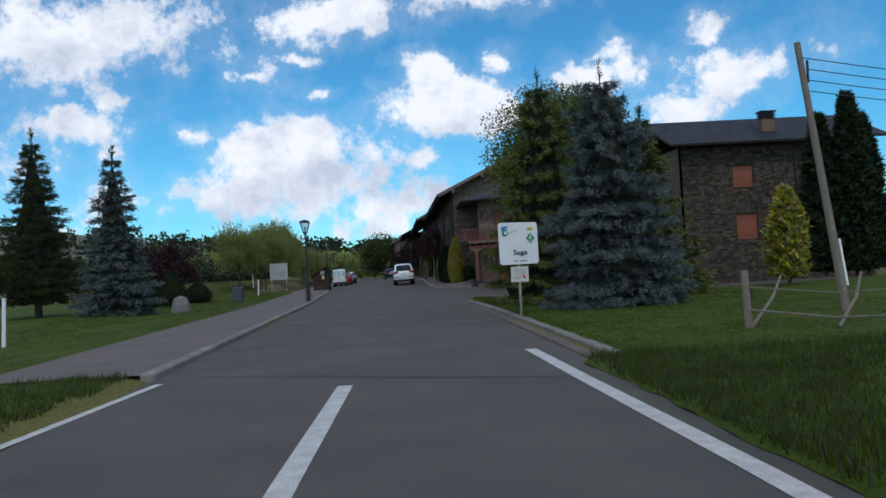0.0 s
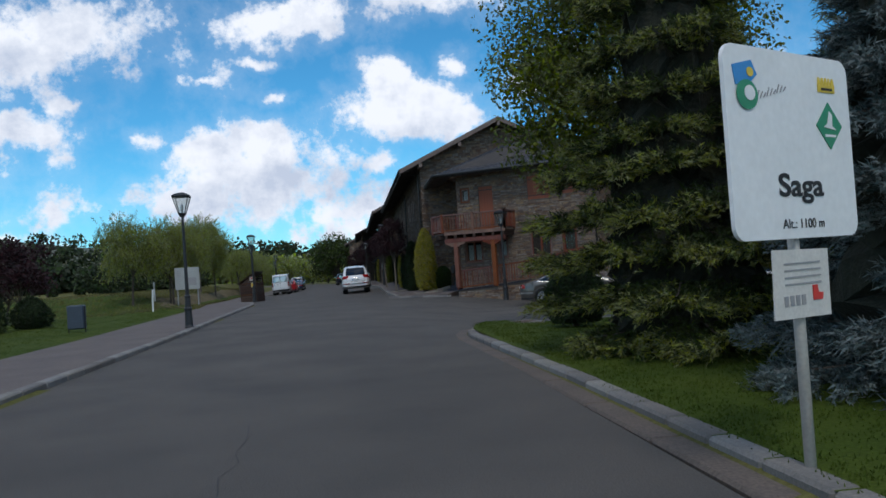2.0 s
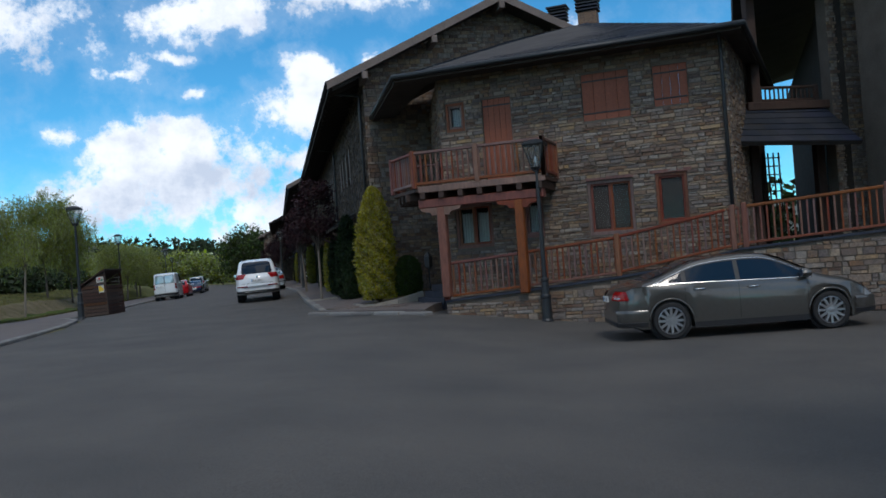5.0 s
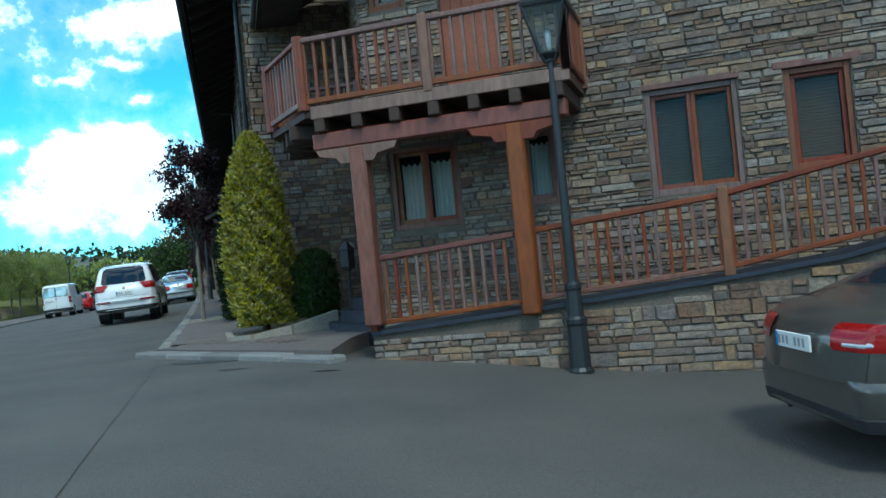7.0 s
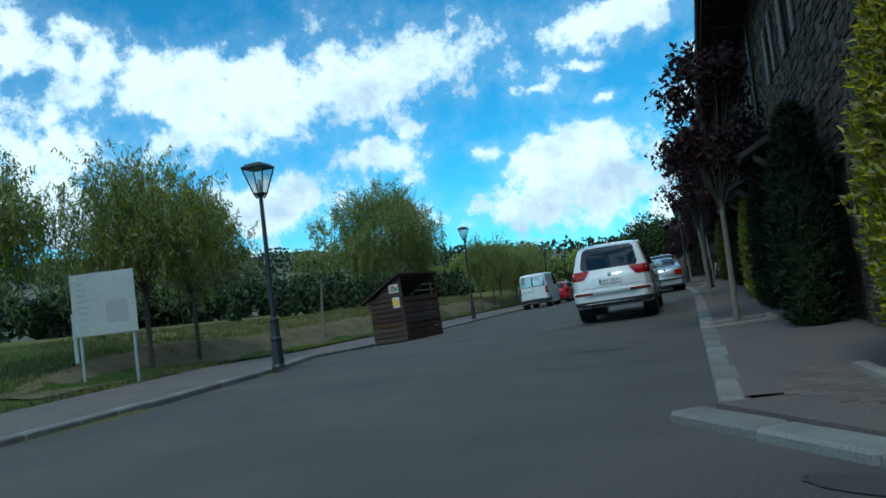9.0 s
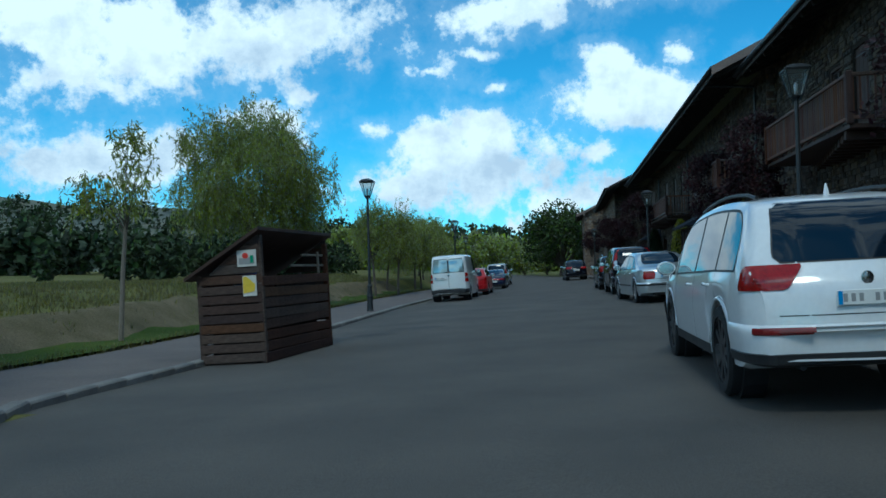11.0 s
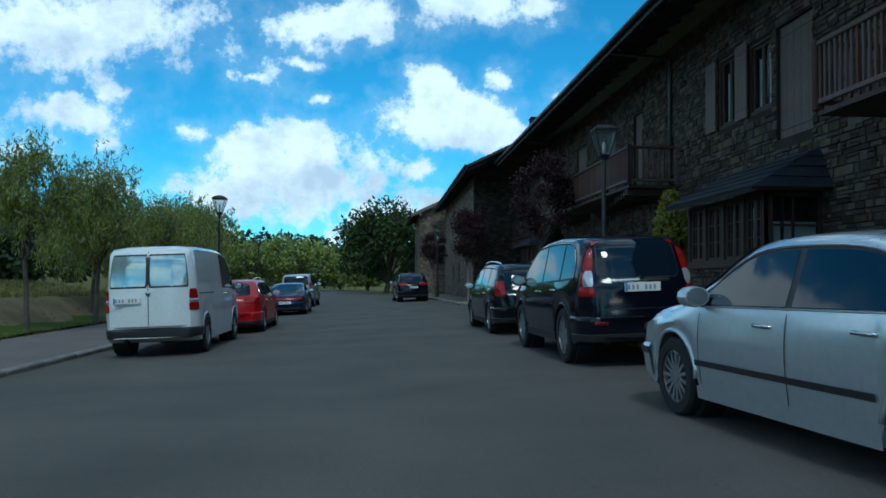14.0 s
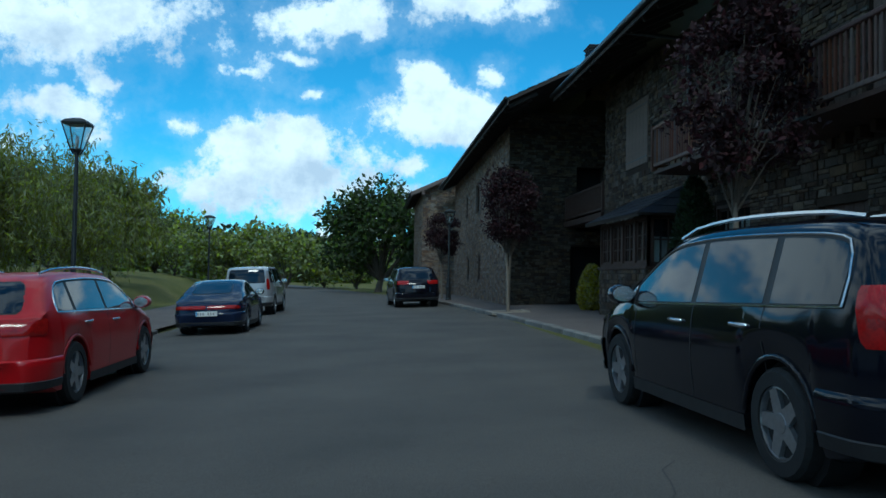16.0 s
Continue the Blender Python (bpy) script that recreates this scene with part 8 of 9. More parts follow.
def broadleaf(name, x, y, z, height, crown, mat, label, seed, leaves=5000, size=0.07, trunk=0.09, lumps=16, hang=0.0, clear=0.35, bark=None, weep=0.0, category="tree", long=1.6, fill=0.55, group="", wisps=0.0):
    """Trunk, forking limbs, and leaves gathered round the limb ends. crown: half width; weep: length of hanging shoots."""
    rng = np.random.default_rng(seed)
    t = thing(name, pose(x, y, z), label, category, group=group)
    wood = Shape()
    lean = rng.normal(0, 0.03, 2)
    fork = height * clear
    wood.tube([(0, 0, -0.25), (lean[0] * 2, lean[1] * 2, fork * 0.6), (lean[0] * 4, lean[1] * 4, fork)], [trunk * 1.15, trunk * 0.9, trunk * 0.75], 8)
    part("trunk", wood, bark or BARK, t)
    limbs = Shape()
    ends = []
    cz = fork + (height - fork) * 0.5
    hz = (height - fork) * 0.5
    for k in range(lumps):
        a = 2 * math.pi * (k * 0.618 + rng.uniform(-0.08, 0.08))
        e = rng.uniform(-0.75, 1.0)
        r = crown * math.sqrt(max(1 - (e * 0.92) ** 2, 0.05)) * rng.uniform(0.45, 0.92)
        p = np.array([math.cos(a) * r, math.sin(a) * r, cz + hz * e * 0.86])
        ends.append(p)
        base = np.array([lean[0] * 4, lean[1] * 4, fork * rng.uniform(0.85, 1.0)])
        mid = base * 0.45 + p * 0.55 + np.array([0, 0, 0.1 * height * (0.6 - 0.2 * e)]) * 0.5
        limbs.tube([base, mid, p], [trunk * 0.34, trunk * 0.18, trunk * 0.06], 5, cap=False)
    part("branching", limbs, BARK, t)
    pts = []
    per = max(1, int(leaves * (1 if not weep else 0.35) / lumps))
    for p in ends:
        lump = crown * rng.uniform(0.34, 0.55)
        q = unit(rng.normal(size=(per, 3))) * (rng.uniform(0, 1, (per, 1)) ** fill) * lump * np.array([1, 1, 0.85])
        pts.append(p + q)
    if weep:
        shoots = int(leaves * 0.65 / 22)
        for k in range(shoots):
            p = ends[k % lumps] + unit(rng.normal(size=(1, 3)))[0] * crown * 0.42 * np.array([1, 1, 0.7])
            ln = weep * rng.uniform(0.35, 1.0)
            u = np.linspace(0, 1, 22)
            sway = rng.normal(0, 0.14, 2)
            outw = p[:2] / max(np.linalg.norm(p[:2]), 0.2) * 0.25 * ln
            pts.append(np.stack([p[0] + (sway[0] + outw[0]) * u, p[1] + (sway[1] + outw[1]) * u, np.maximum(p[2] - ln * u ** 1.2 + 0.1 * u, 0.35)], 1) + rng.normal(0, 0.02, (22, 3)))
    if wisps:
        # young shoots stand up out of the crown's top
        tops = [p for p in ends if p[2] > cz - hz * 0.2] or ends
        for k in range(int(leaves * 0.012)):
            p = tops[k % len(tops)] + unit(rng.normal(size=(1, 3)))[0] * crown * 0.4
            u = np.linspace(0, 1, 16)
            d = rng.normal(0, 0.35, 2) + p[:2] / max(crown, 0.3) * 0.35
            ln = wisps * rng.uniform(0.5, 1.2)
            pts.append(np.stack([p[0] + d[0] * ln * u, p[1] + d[1] * ln * u, p[2] + ln * (u - 0.25 * u * u)], 1) + rng.normal(0, 0.018, (16, 3)))
    v, f = leaf_cloud(rng, np.concatenate(pts), size, long, hang)
    part("crown", raw_mesh("crown", v, f, mat), None, t)
    return t


def column_shrub(name, x, y, z, height, radius, mat, label, seed, leaves=5000, size=0.06, power=0.55, belly=0.3, category="shrub", stem=True, rough=0.12):
    """A dense clipped or columnar shrub: upright sprays over a rounded form."""
    rng = np.random.default_rng(seed)
    t = thing(name, pose(x, y, z), label, category)
    if stem:
        part("trunk", Shape().tube([(0, 0, -0.15), (0, 0, height * 0.6)], [0.07, 0.03], 6), BARK, t)
    n = leaves
    u = rng.uniform(0.0, 1.0, n)
    a = rng.uniform(0, 2 * math.pi, n)
    form = np.where(u < belly, 0.82 + 0.18 * np.sin(u / belly * math.pi / 2), np.maximum(1 - ((u - belly) / (1 - belly)) ** 2, 0) ** power)
    lumpy = 1 + rough * np.sin(a * 5 + u * 17) * np.sin(u * 23 + a * 2) + rng.normal(0, rough * 0.5, n)
    r = radius * form * lumpy * rng.uniform(0.78, 1.03, n) ** 0.5
    p = np.stack([np.cos(a) * r, np.sin(a) * r, 0.04 + u * height], 1)
    out = np.stack([np.cos(a), np.sin(a), np.full(n, 0.9)], 1)
    v1, f1 = sprays(rng, p, out + rng.normal(0, 0.35, (n, 3)), size, 3, size * 1.3, size * 0.28)
    part("crown", raw_mesh("crown", v1, f1, mat), None, t)
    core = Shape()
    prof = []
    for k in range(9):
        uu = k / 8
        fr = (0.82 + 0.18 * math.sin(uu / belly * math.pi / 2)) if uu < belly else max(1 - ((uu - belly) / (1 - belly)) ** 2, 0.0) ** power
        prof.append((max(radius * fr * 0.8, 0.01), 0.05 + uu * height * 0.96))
    part("inner_growth", core.lathe(prof, 12), DARKGREEN, t, "dark green inner hull")
    return t


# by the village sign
# near-black that stands for the shade between the spruce boughs
CROWNSHADE = material("crown_shade", (0.016, 0.02, 0.01), 0.95, 0.4, 3.0, 20, 0.8, second=(0.009, 0.011, 0.006), depth=0.04)
YOUNG = material("young_spruce_tips", (0.22, 0.235, 0.035), 0.75, 0.3, 1.0, 12, 0.0, second=(0.13, 0.15, 0.026), island=0.35, trans=0.25)
SILVER = material("silver_spruce_tips", (0.17, 0.21, 0.2), 0.8, 0.3, 1.0, 12, 0.0, second=(0.09, 0.12, 0.118), island=0.3, trans=0.15)
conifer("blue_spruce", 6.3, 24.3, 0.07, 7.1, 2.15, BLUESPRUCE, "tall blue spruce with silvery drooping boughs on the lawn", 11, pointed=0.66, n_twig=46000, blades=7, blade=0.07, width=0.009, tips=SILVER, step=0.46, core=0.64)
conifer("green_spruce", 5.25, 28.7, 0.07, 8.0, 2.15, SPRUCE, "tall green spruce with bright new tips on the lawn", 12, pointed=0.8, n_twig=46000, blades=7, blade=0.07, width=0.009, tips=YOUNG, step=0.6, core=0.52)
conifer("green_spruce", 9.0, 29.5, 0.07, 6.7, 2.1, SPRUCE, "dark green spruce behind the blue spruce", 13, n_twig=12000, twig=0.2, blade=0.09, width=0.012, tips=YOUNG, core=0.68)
broadleaf("maple_tree", 7.6, 37.0, 0.1, 9.0, 3.1, MAPLE, "leafy maple tree overhanging the forecourt", 14, leaves=46000, size=0.09, trunk=0.16, lumps=44, clear=0.34, fill=0.6)
column_shrub("ball_shrub", 5.12, 34.20, 0.06, 1.1, 0.52, DARKGREEN, "dark clipped ball shrub on the lawn", 15, leaves=5000, size=0.06, power=0.5, belly=0.5)
column_shrub("golden_conifer", 14.6, 30.5, 0.3, 3.3, 0.5, GOLDEN, "yellow-green conifer before the stone house", 16, leaves=2600, size=0.15, power=0.9, rough=0.45)
for k, (cx, cy, ch) in enumerate(((18.4, 35.0, 6.6), (19.5, 34.6, 7.4), (20.5, 35.4, 6.6))):
    column_shrub("dark_cypress", cx, cy, 0.3, ch, 0.58, DARKGREEN, "tall dark cypress beside the stone house", 17 + k, leaves=4500, size=0.2, power=1.0, rough=0.4, category="tree")
# across the road
conifer("green_spruce", -17.6, 42.6, land(-17.6, 42.6), 9.2, 2.3, SPRUCE, "slender green spruce on the roadside lawn", 21, n_twig=4500, twig=0.24, blade=0.1, width=0.016, skirt=0.12, step=0.5, core=0.6)
conifer("blue_spruce", -12.9, 40.0, land(-12.9, 40), 7.8, 1.9, BLUESPRUCE, "slender blue spruce on the roadside lawn", 22, n_twig=4500, twig=0.24, blade=0.1, width=0.016, step=0.45, tips=SILVER, core=0.62)
for k, (cx, cy) in enumerate(((-14.9, 58.5), (-16.3, 60.5))):
    broadleaf("plum_tree", cx, cy, land(cx, cy), 4.0, 1.7, PLUM, "low purple-leaved plum tree on the lawn", 23 + k, leaves=2600, size=0.13, trunk=0.07, clear=0.25, group="purple plums")
for k, (cx, cy, ch, cr) in enumerate(((-13.0, 50.0, 1.9, 0.75), (-14.6, 50.8, 2.0, 0.7), (-12.0, 52.0, 1.2, 0.7), (-15.6, 49.0, 1.1, 0.8))):
    column_shrub("cone_shrub", cx, cy, land(cx, cy), ch, cr, DARKGREEN, "dark clipped cone shrub on the lawn", 27 + k, leaves=1800, size=0.07, power=0.8)
WT = [(-11.6, 76.4, 5.6, 2.0), (-13.2, 72.0, 5.2, 1.8), (-12.6, 80.2, 5.0, 1.7), (-13.6, 106.6, 5.4, 1.2), (-14.4, 102.8, 6.6, 2.9), (-12.4, 116.5, 5.3, 1.1), (-11.95, 120.6, 5.2, 1.4), (-13.6, 125.0, 4.6, 1.6), (-12.4, 129.0, 4.7, 1.7), (-12.8, 134.0, 4.6, 2.2), (-14.0, 142.0, 4.6, 2.6), (-16.0, 151.0, 4.8, 2.8), (-19.5, 161.0, 5.0, 3.0)]
for k, (cx, cy, ch, cr) in enumerate(WT):
    near = cy < 135
    broadleaf("willow_tree", cx, cy, land(cx, cy), ch, cr, WILLOW, "weeping willow with thin hanging shoots", 31 + k, leaves=int(14000 * max(0.7, (cr / 1.5) ** 2)) if near else 8000, size=0.046 if near else 0.09, trunk=0.075, lumps=26, clear=0.42, weep=1.3, hang=1.5, long=3.6, group="willows", wisps=0.7)
broadleaf("young_willow", -12.0, 88.2, land(-12.0, 88.2), 5.1, 0.95, WILLOW, "thin young willow beside the bin shelter", 44, leaves=2200, size=0.046, trunk=0.06, lumps=11, clear=0.55, weep=0.8, hang=1.4, long=3.4, bark=PALEBARK, wisps=0.5)
# beside the houses
column_shrub("golden_cypress", 4.66, 63.5, 0.25, 3.35, 0.5, GOLDEN, "tall golden cypress in a planter", 51, leaves=20000, size=0.055, power=0.6, belly=0.25, rough=0.2)
column_shrub("boxwood", 5.55, 63.35, 0.3, 1.15, 0.38, BOX, "rounded green boxwood in the planter", 52, leaves=4000, size=0.05, power=0.5, belly=0.45)
for k, (cx, cy, ch, cr, mt) in enumerate(((4.3, 69.2, 3.0, 0.4, DARKGREEN), (4.3, 73.6, 2.8, 0.42, DARKGREEN), (4.25, 77.6, 2.6, 0.34, GOLDEN), (4.12, 97.7, 2.85, 0.27, LIME), (3.7, 110.6, 2.9, 0.4, GOLDEN), (3.9, 124.2, 3.0, 0.42, DARKGREEN), (3.9, 132.4, 1.3, 0.32, GOLDEN), (4.3, 84.0, 2.8, 0.42, DARKGREEN))):
    column_shrub("golden_cypress" if mt is not DARKGREEN else "green_cypress", cx, cy, walk_z(cx, cy) - 0.03, ch, cr, mt, "slim %s cypress against the house wall" % ("golden" if mt is GOLDEN else "yellow-green" if mt is LIME else "dark green"), 55 + k, leaves=2600, size=0.075, power=0.6, belly=0.25)
for k, (cx, cy, ch) in enumerate(((3.35, 71.6, 4.8), (3.1, 80.6, 4.6), (3.45, 93.3, 4.9), (3.4, 99.6, 4.8), (2.35, 118.4, 5.0), (1.55, 133.6, 4.6), (2.0, 136.5, 4.4), (0.75, 150.0, 4.4))):
    broadleaf("plum_tree", cx, cy, walk_z(cx, cy) - 0.02, ch, 0.9, PLUM, "purple-leaved plum tree on a pale trunk in the pavement", 71 + k, leaves=5200, size=0.075, trunk=0.05, lumps=26, clear=0.45, fill=0.75, bark=PALEBARK, group="purple plums")
broadleaf("walnut_tree", -2.4, 176.0, 0.0, 8.2, 4.6, WALNUT, "broad dark walnut tree at the bend", 90, leaves=9000, size=0.3, trunk=0.3, lumps=34, clear=0.12, fill=0.45)
for k in range(12):
    cx = -44 + k * 3.6
    cy = 190 + (k * 37 % 11)
    broadleaf("hedge_tree", cx, cy, land(cx, cy) - 0.3, 5.0 + (k * 13 % 5) * 0.5, 3.2, FARHEDGE, "light green tree in the far hedge", 100 + k, leaves=2200, size=0.32, trunk=0.15, lumps=18, clear=0.1, group="far hedge")


# far woods and hills
def far_wood(name, label, line, height, seed, count, size=0.9, mat=None):
    """A belt of distant trees as one body of leaf clumps."""
    rng = np.random.default_rng(seed)
    pts = []
    for k in range(count):
        u = rng.uniform(0, len(line) - 1.001)
        i = int(u)
        a, b = np.array(line[i]), np.array(line[i + 1])
        p = a + (b - a) * (u - i) + rng.normal(0, 3.0, 2)
        h = height * rng.uniform(0.55, 1.1)
        w = h * rng.uniform(0.28, 0.42)
        m = 150
        q = unit(rng.normal(size=(m, 3))) * rng.uniform(0.7, 1.0, (m, 1)) * np.array([w, w, h * 0.5])
        pts.append(q + np.array([p[0], p[1], land(p[0], p[1]) + h * 0.48]))
    v, f = leaf_cloud(rng, np.concatenate(pts), size, 1.3)
    ob = new(name, raw_mesh(name, v, f, mat or FARWOOD))
    return tagged(ob, label, "woodland", kind="stuff")


far_wood("far_wood", "dark belt of trees across the meadow", [(-110, 60), (-80, 95), (-62, 130), (-52, 165), (-45, 200)], 4.8, 201, 150, 0.85)
far_wood("far_wood", "distant trees behind the bend", [(-60, 260), (-30, 255), (10, 250), (60, 240)], 7.5, 202, 110, 1.1, FARHEDGE)
far_wood("near_thicket", "green thicket behind the willows", [(-27, 118), (-26, 135), (-28, 150), (-34, 175)], 3.4, 203, 80, 0.4, FARWOOD)


far_wood("far_wood", "dark trees behind the porch house", [(16, 82), (40, 80)], 4.2, 204, 34, 0.5)


def ridge(name, label, y, x0, x1, heights, seed, mat, depth=260):
    s = Shape()
    rnd = random.Random(seed)
    n = 70
    for i in range(n + 1):
        x = x0 + (x1 - x0) * i / n
        h = lerp(i / n, heights) + 5 * noise.noise((x * 0.012, seed, 0)) + 2.0 * noise.noise((x * 0.06, seed, 1))
        s.v += [(x, y, -3), (x, y + depth * 0.5, h * 0.62), (x, y + depth, h), (x, y + depth * 1.6, -3)]
    for i in range(n):
        for k in range(3):
            a = 4 * i + k
            s.f.append((a, a + 4, a + 5, a + 1))
    return solid(name, s, mat, label, "hill", kind="structure", smooth=True)


ridge("hill", "wooded hills behind the meadow", 420, -900, 500, [(0, 60), (0.25, 78), (0.42, 52), (0.55, 30), (0.66, 18), (1.0, 34)], 3, HILL)
rngh = np.random.default_rng(77)
hp = []
for k in range(700):
    hx = rngh.uniform(-640, 260)
    hy = 440 + rngh.uniform(0, 230)
    u = (hx + 900) / 1400
    hh = lerp(u, [(0, 60), (0.25, 78), (0.42, 52), (0.55, 30), (0.66, 18), (1.0, 34)])
    zz = hh * (0.62 * min((hy - 420) / 130, 1) + 0.38 * max((hy - 550) / 130, 0))
    q = unit(rngh.normal(size=(40, 3))) * np.array([5, 5, 5.5]) * rngh.uniform(0.6, 1.1)
    hp.append(q + np.array([hx, hy, zz + 2.5]))
hv, hf = leaf_cloud(rngh, np.concatenate(hp), 2.6, 1.3)
tagged(new("hill_wood", raw_mesh("hill_wood", hv, hf, FARWOOD)), "dark woods scattered over the hills", "woodland", kind="stuff")


# grass blades along the verges and over the meadow
def tufts(name, label, spots, height, mat, seed, blades=7, width=0.012):
    rng = np.random.default_rng(seed)
    p = np.repeat(np.array(spots), blades, 0) + rng.normal(0, 0.07, (len(spots) * blades, 3)) * np.array([1, 1, 0])
    n = len(p)
    h = height * rng.uniform(0.4, 1.2, (n, 1))
    lean = rng.normal(0, 0.3, (n, 3)) * np.array([1, 1, 0])
    side = unit(rng.normal(size=(n, 3)) * np.array([1, 1, 0])) * width
    tip = p + np.array([0, 0, 1]) * h + lean * h
    v = np.stack([p - side, p + side, tip], 1).reshape(-1, 3)
    f = np.arange(len(v)).reshape(-1, 3)
    return tagged(new(name, raw_mesh(name, v, f, mat)), label, "grass", kind="stuff")


TALLGRASS = material("tall_grass", (0.066, 0.092, 0.016), 0.85, 0.3, 0.8, 8, 0.0, second=(0.04, 0.06, 0.01), island=0.4, trans=0.25, spec=0.12)
DRYGRASS = material("dry_meadow_grass", (0.19, 0.165, 0.065), 0.85, 0.3, 0.5, 8, 0.0, second=(0.1, 0.115, 0.03), island=0.4, trans=0.25, spec=0.12)
rg = random.Random(5)
spots = []
for k in range(5200):
    yy = rg.uniform(2, 11.9)
    xx = 2.72 + rg.uniform(0, 1) ** 1.4 * 7
    spots.append((xx, yy, 0.05))
for k in range(1500):
    yy = rg.uniform(4, 13)
    xx = -4.15 - rg.uniform(0, 1) ** 1.3 * 4
    spots.append((xx, yy, 0.05))
tufts("verge_grass", "rank unmown grass on the verges", spots, 0.15, TALLGRASS, 301, 9, 0.009)
spots = []
for k in range(13000):
    yy = rg.uniform(66, 132)
    aa = left(yy) - lerp(yy, PATHW) - rg.uniform(0.0, 1.0) ** 1.6 * 16
    cut = left(yy) - lerp(yy, PATHW) - aa
    if not 0.3 < cut < 2.5 or rg.random() < 0.12:
        spots.append((aa, yy, land(aa, yy)))
tufts("meadow_grass", "tall yellowing meadow grass on the bank", spots, 0.17, DRYGRASS, 302, 7, 0.014)
spots = []
for k in range(9000):
    yy = rg.uniform(11.6, 38)
    xx = 3.3 + rg.uniform(0, 1) ** 1.5 * 9
    if yy < lawn_top(xx) - 0.1:
        spots.append((xx, yy, 0.08 + fall(xx, yy) * smooth(3, 6, xx)))
for k in range(9000):
    yy = rg.uniform(13, 70)
    xx = left(yy) - lerp(yy, PATHW) - rg.uniform(0.05, 7)
    spots.append((xx, yy, land(xx, yy) + 0.02))
tufts("lawn_grass", "short mown lawn grass", spots, 0.028, GRASS, 303, 6, 0.008)


# ---- house beyond the lawn ----
lawn_house = thing("lawn_house", pose(17.3, 49.0, -0.4), "grey slate-stone house with red shutters beyond the lawn", "house")
o_d = [(3.1, 4.3, 5.65, 6.9), (3.15, 4.4, 2.55, 4.0), (7.8, 9.0, 5.65, 6.9), (7.8, 9.0, 2.55, 4.0)]
part("wall", wall_shape(11.5, -0.6, 8.2, 0.4, o_d), SHADEDMORTAR, lawn_house, "slate rubble wall")
rubble_stuff(rubble(11.5, -0.3, 8.2, o_d, 91, tall=(0.07, 0.18), wide=(0.12, 0.4)), 91, SHADEDSTONES, lawn_house)
at_dw = Matrix.Translation((0, 9.0, 0)) @ Matrix.Rotation(radians(-90), 4, "Z")
part("wall", wall_shape(9.0, -0.6, 8.2, 0.4, []), MORTAR, lawn_house, "slate rubble wall", at=at_dw)
for o in o_d:
    shutter(lawn_house, *o, SHUTTER, y=0.05, label="closed red boarded shutter")
roof_plane(lawn_house, ((-0.9, -1.0, 8.25), (12.4, -1.0, 8.25), (12.4, 4.5, 10.4), (-0.9, 4.5, 10.4)), seed=92)
roof_plane(lawn_house, ((12.4, 10.0, 8.25), (-0.9, 10.0, 8.25), (-0.9, 4.5, 10.4), (12.4, 4.5, 10.4)), seed=93, slates=False)
chimney(lawn_house, 5.9, 1.2, 9.0, 10.3, 0.8, 0.6)
downpipe(lawn_house, 6.9, -0.2, 8.1, top_y=-0.9)

# ---- timber porch house right of the yard ----
porch_house = thing("porch_house", pose(0, 0, 0), "stone house with a dark open timber porch above the yard", "house")
at_p = Matrix.Translation((16.85, 58.6, 0))
part("wall", wall_shape(12.0, -0.6, 8.3, 0.4, []), MORTAR, porch_house, "slate rubble wall", at=at_p)
rubble_stuff(rubble(6.0, -0.3, 8.3, [], 95), 95, STONES, porch_house, at=at_p)
back = Vector((8.7, 14.7, 0))
part("wall", wall_shape(back.length, -0.6, 7.9, 0.4, []), SHADEDMORTAR, porch_house, "slate rubble side wall", at=Matrix.Translation(Vector((16.9, 58.7, 0)) + back) @ Matrix.Rotation(math.atan2(-back.y, -back.x), 4, "Z"))
c1, c2 = Vector((13.9, 58.3, 8.22)), Vector((29.0, 58.3, 8.95))
roof_plane(porch_house, (c1, c1 + back + Vector((0, 0, -0.1)), c2 + back * 0.9 + Vector((0, 0, 2.0)), c2 + Vector((0, 0, 1.2))), seed=96, thick=0.22, slates=False)
part("fascia", Shape().add([c1 + Vector((0, -0.05, -0.28)), c2 + Vector((0, -0.05, -0.28)), c2 + Vector((0, -0.05, 0.1)), c1 + Vector((0, -0.05, 0.06)), c1 + Vector((0, 0.02, -0.28)), c2 + Vector((0, 0.02, -0.28)), c2 + Vector((0, 0.02, 0.1)), c1 + Vector((0, 0.02, 0.06))],
                               [(0, 1, 2, 3), (7, 6, 5, 4), (0, 4, 5, 1), (3, 2, 6, 7), (0, 3, 7, 4)]), EAVEWOOD, porch_house, "dark roof edge board")
part("porch_floor", Shape().box(14.4, 17.2, 58.7, 60.4, 4.72, 4.95, 0.02), WOODDARK, porch_house)
for x0, y0, z0, z1 in ((14.75, 58.95, 4.9, 8.1), (12.75, 58.6, 0.6, 4.2), (14.6, 59.0, 0.5, 4.75), (16.6, 59.0, 0.5, 4.75)):
    part("porch_post", Shape().box(x0 - 0.13, x0 + 0.13, y0 - 0.12, y0 + 0.12, z0, z1, 0.02), WOODDARK, porch_house, "dark timber post")
roof_plane(porch_house, ((12.3, 57.4, 3.75), (16.75, 57.4, 3.6), (16.8, 58.9, 4.78), (12.55, 58.9, 4.85)), seed=97, name="porch_canopy")
railing(porch_house, [(14.9, 59.2), (16.8, 59.2)], 4.95, 0.5, WOODDARK, gap=0.13, name="porch_railing")
lt = Shape()
for k in range(7):
    lt.box(15.0 + k * 0.17, 15.03 + k * 0.17, 60.0, 60.04, 2.0, 3.7)
    lt.box(15.0, 16.05, 59.96, 60.0, 2.1 + k * 0.24, 2.13 + k * 0.24)
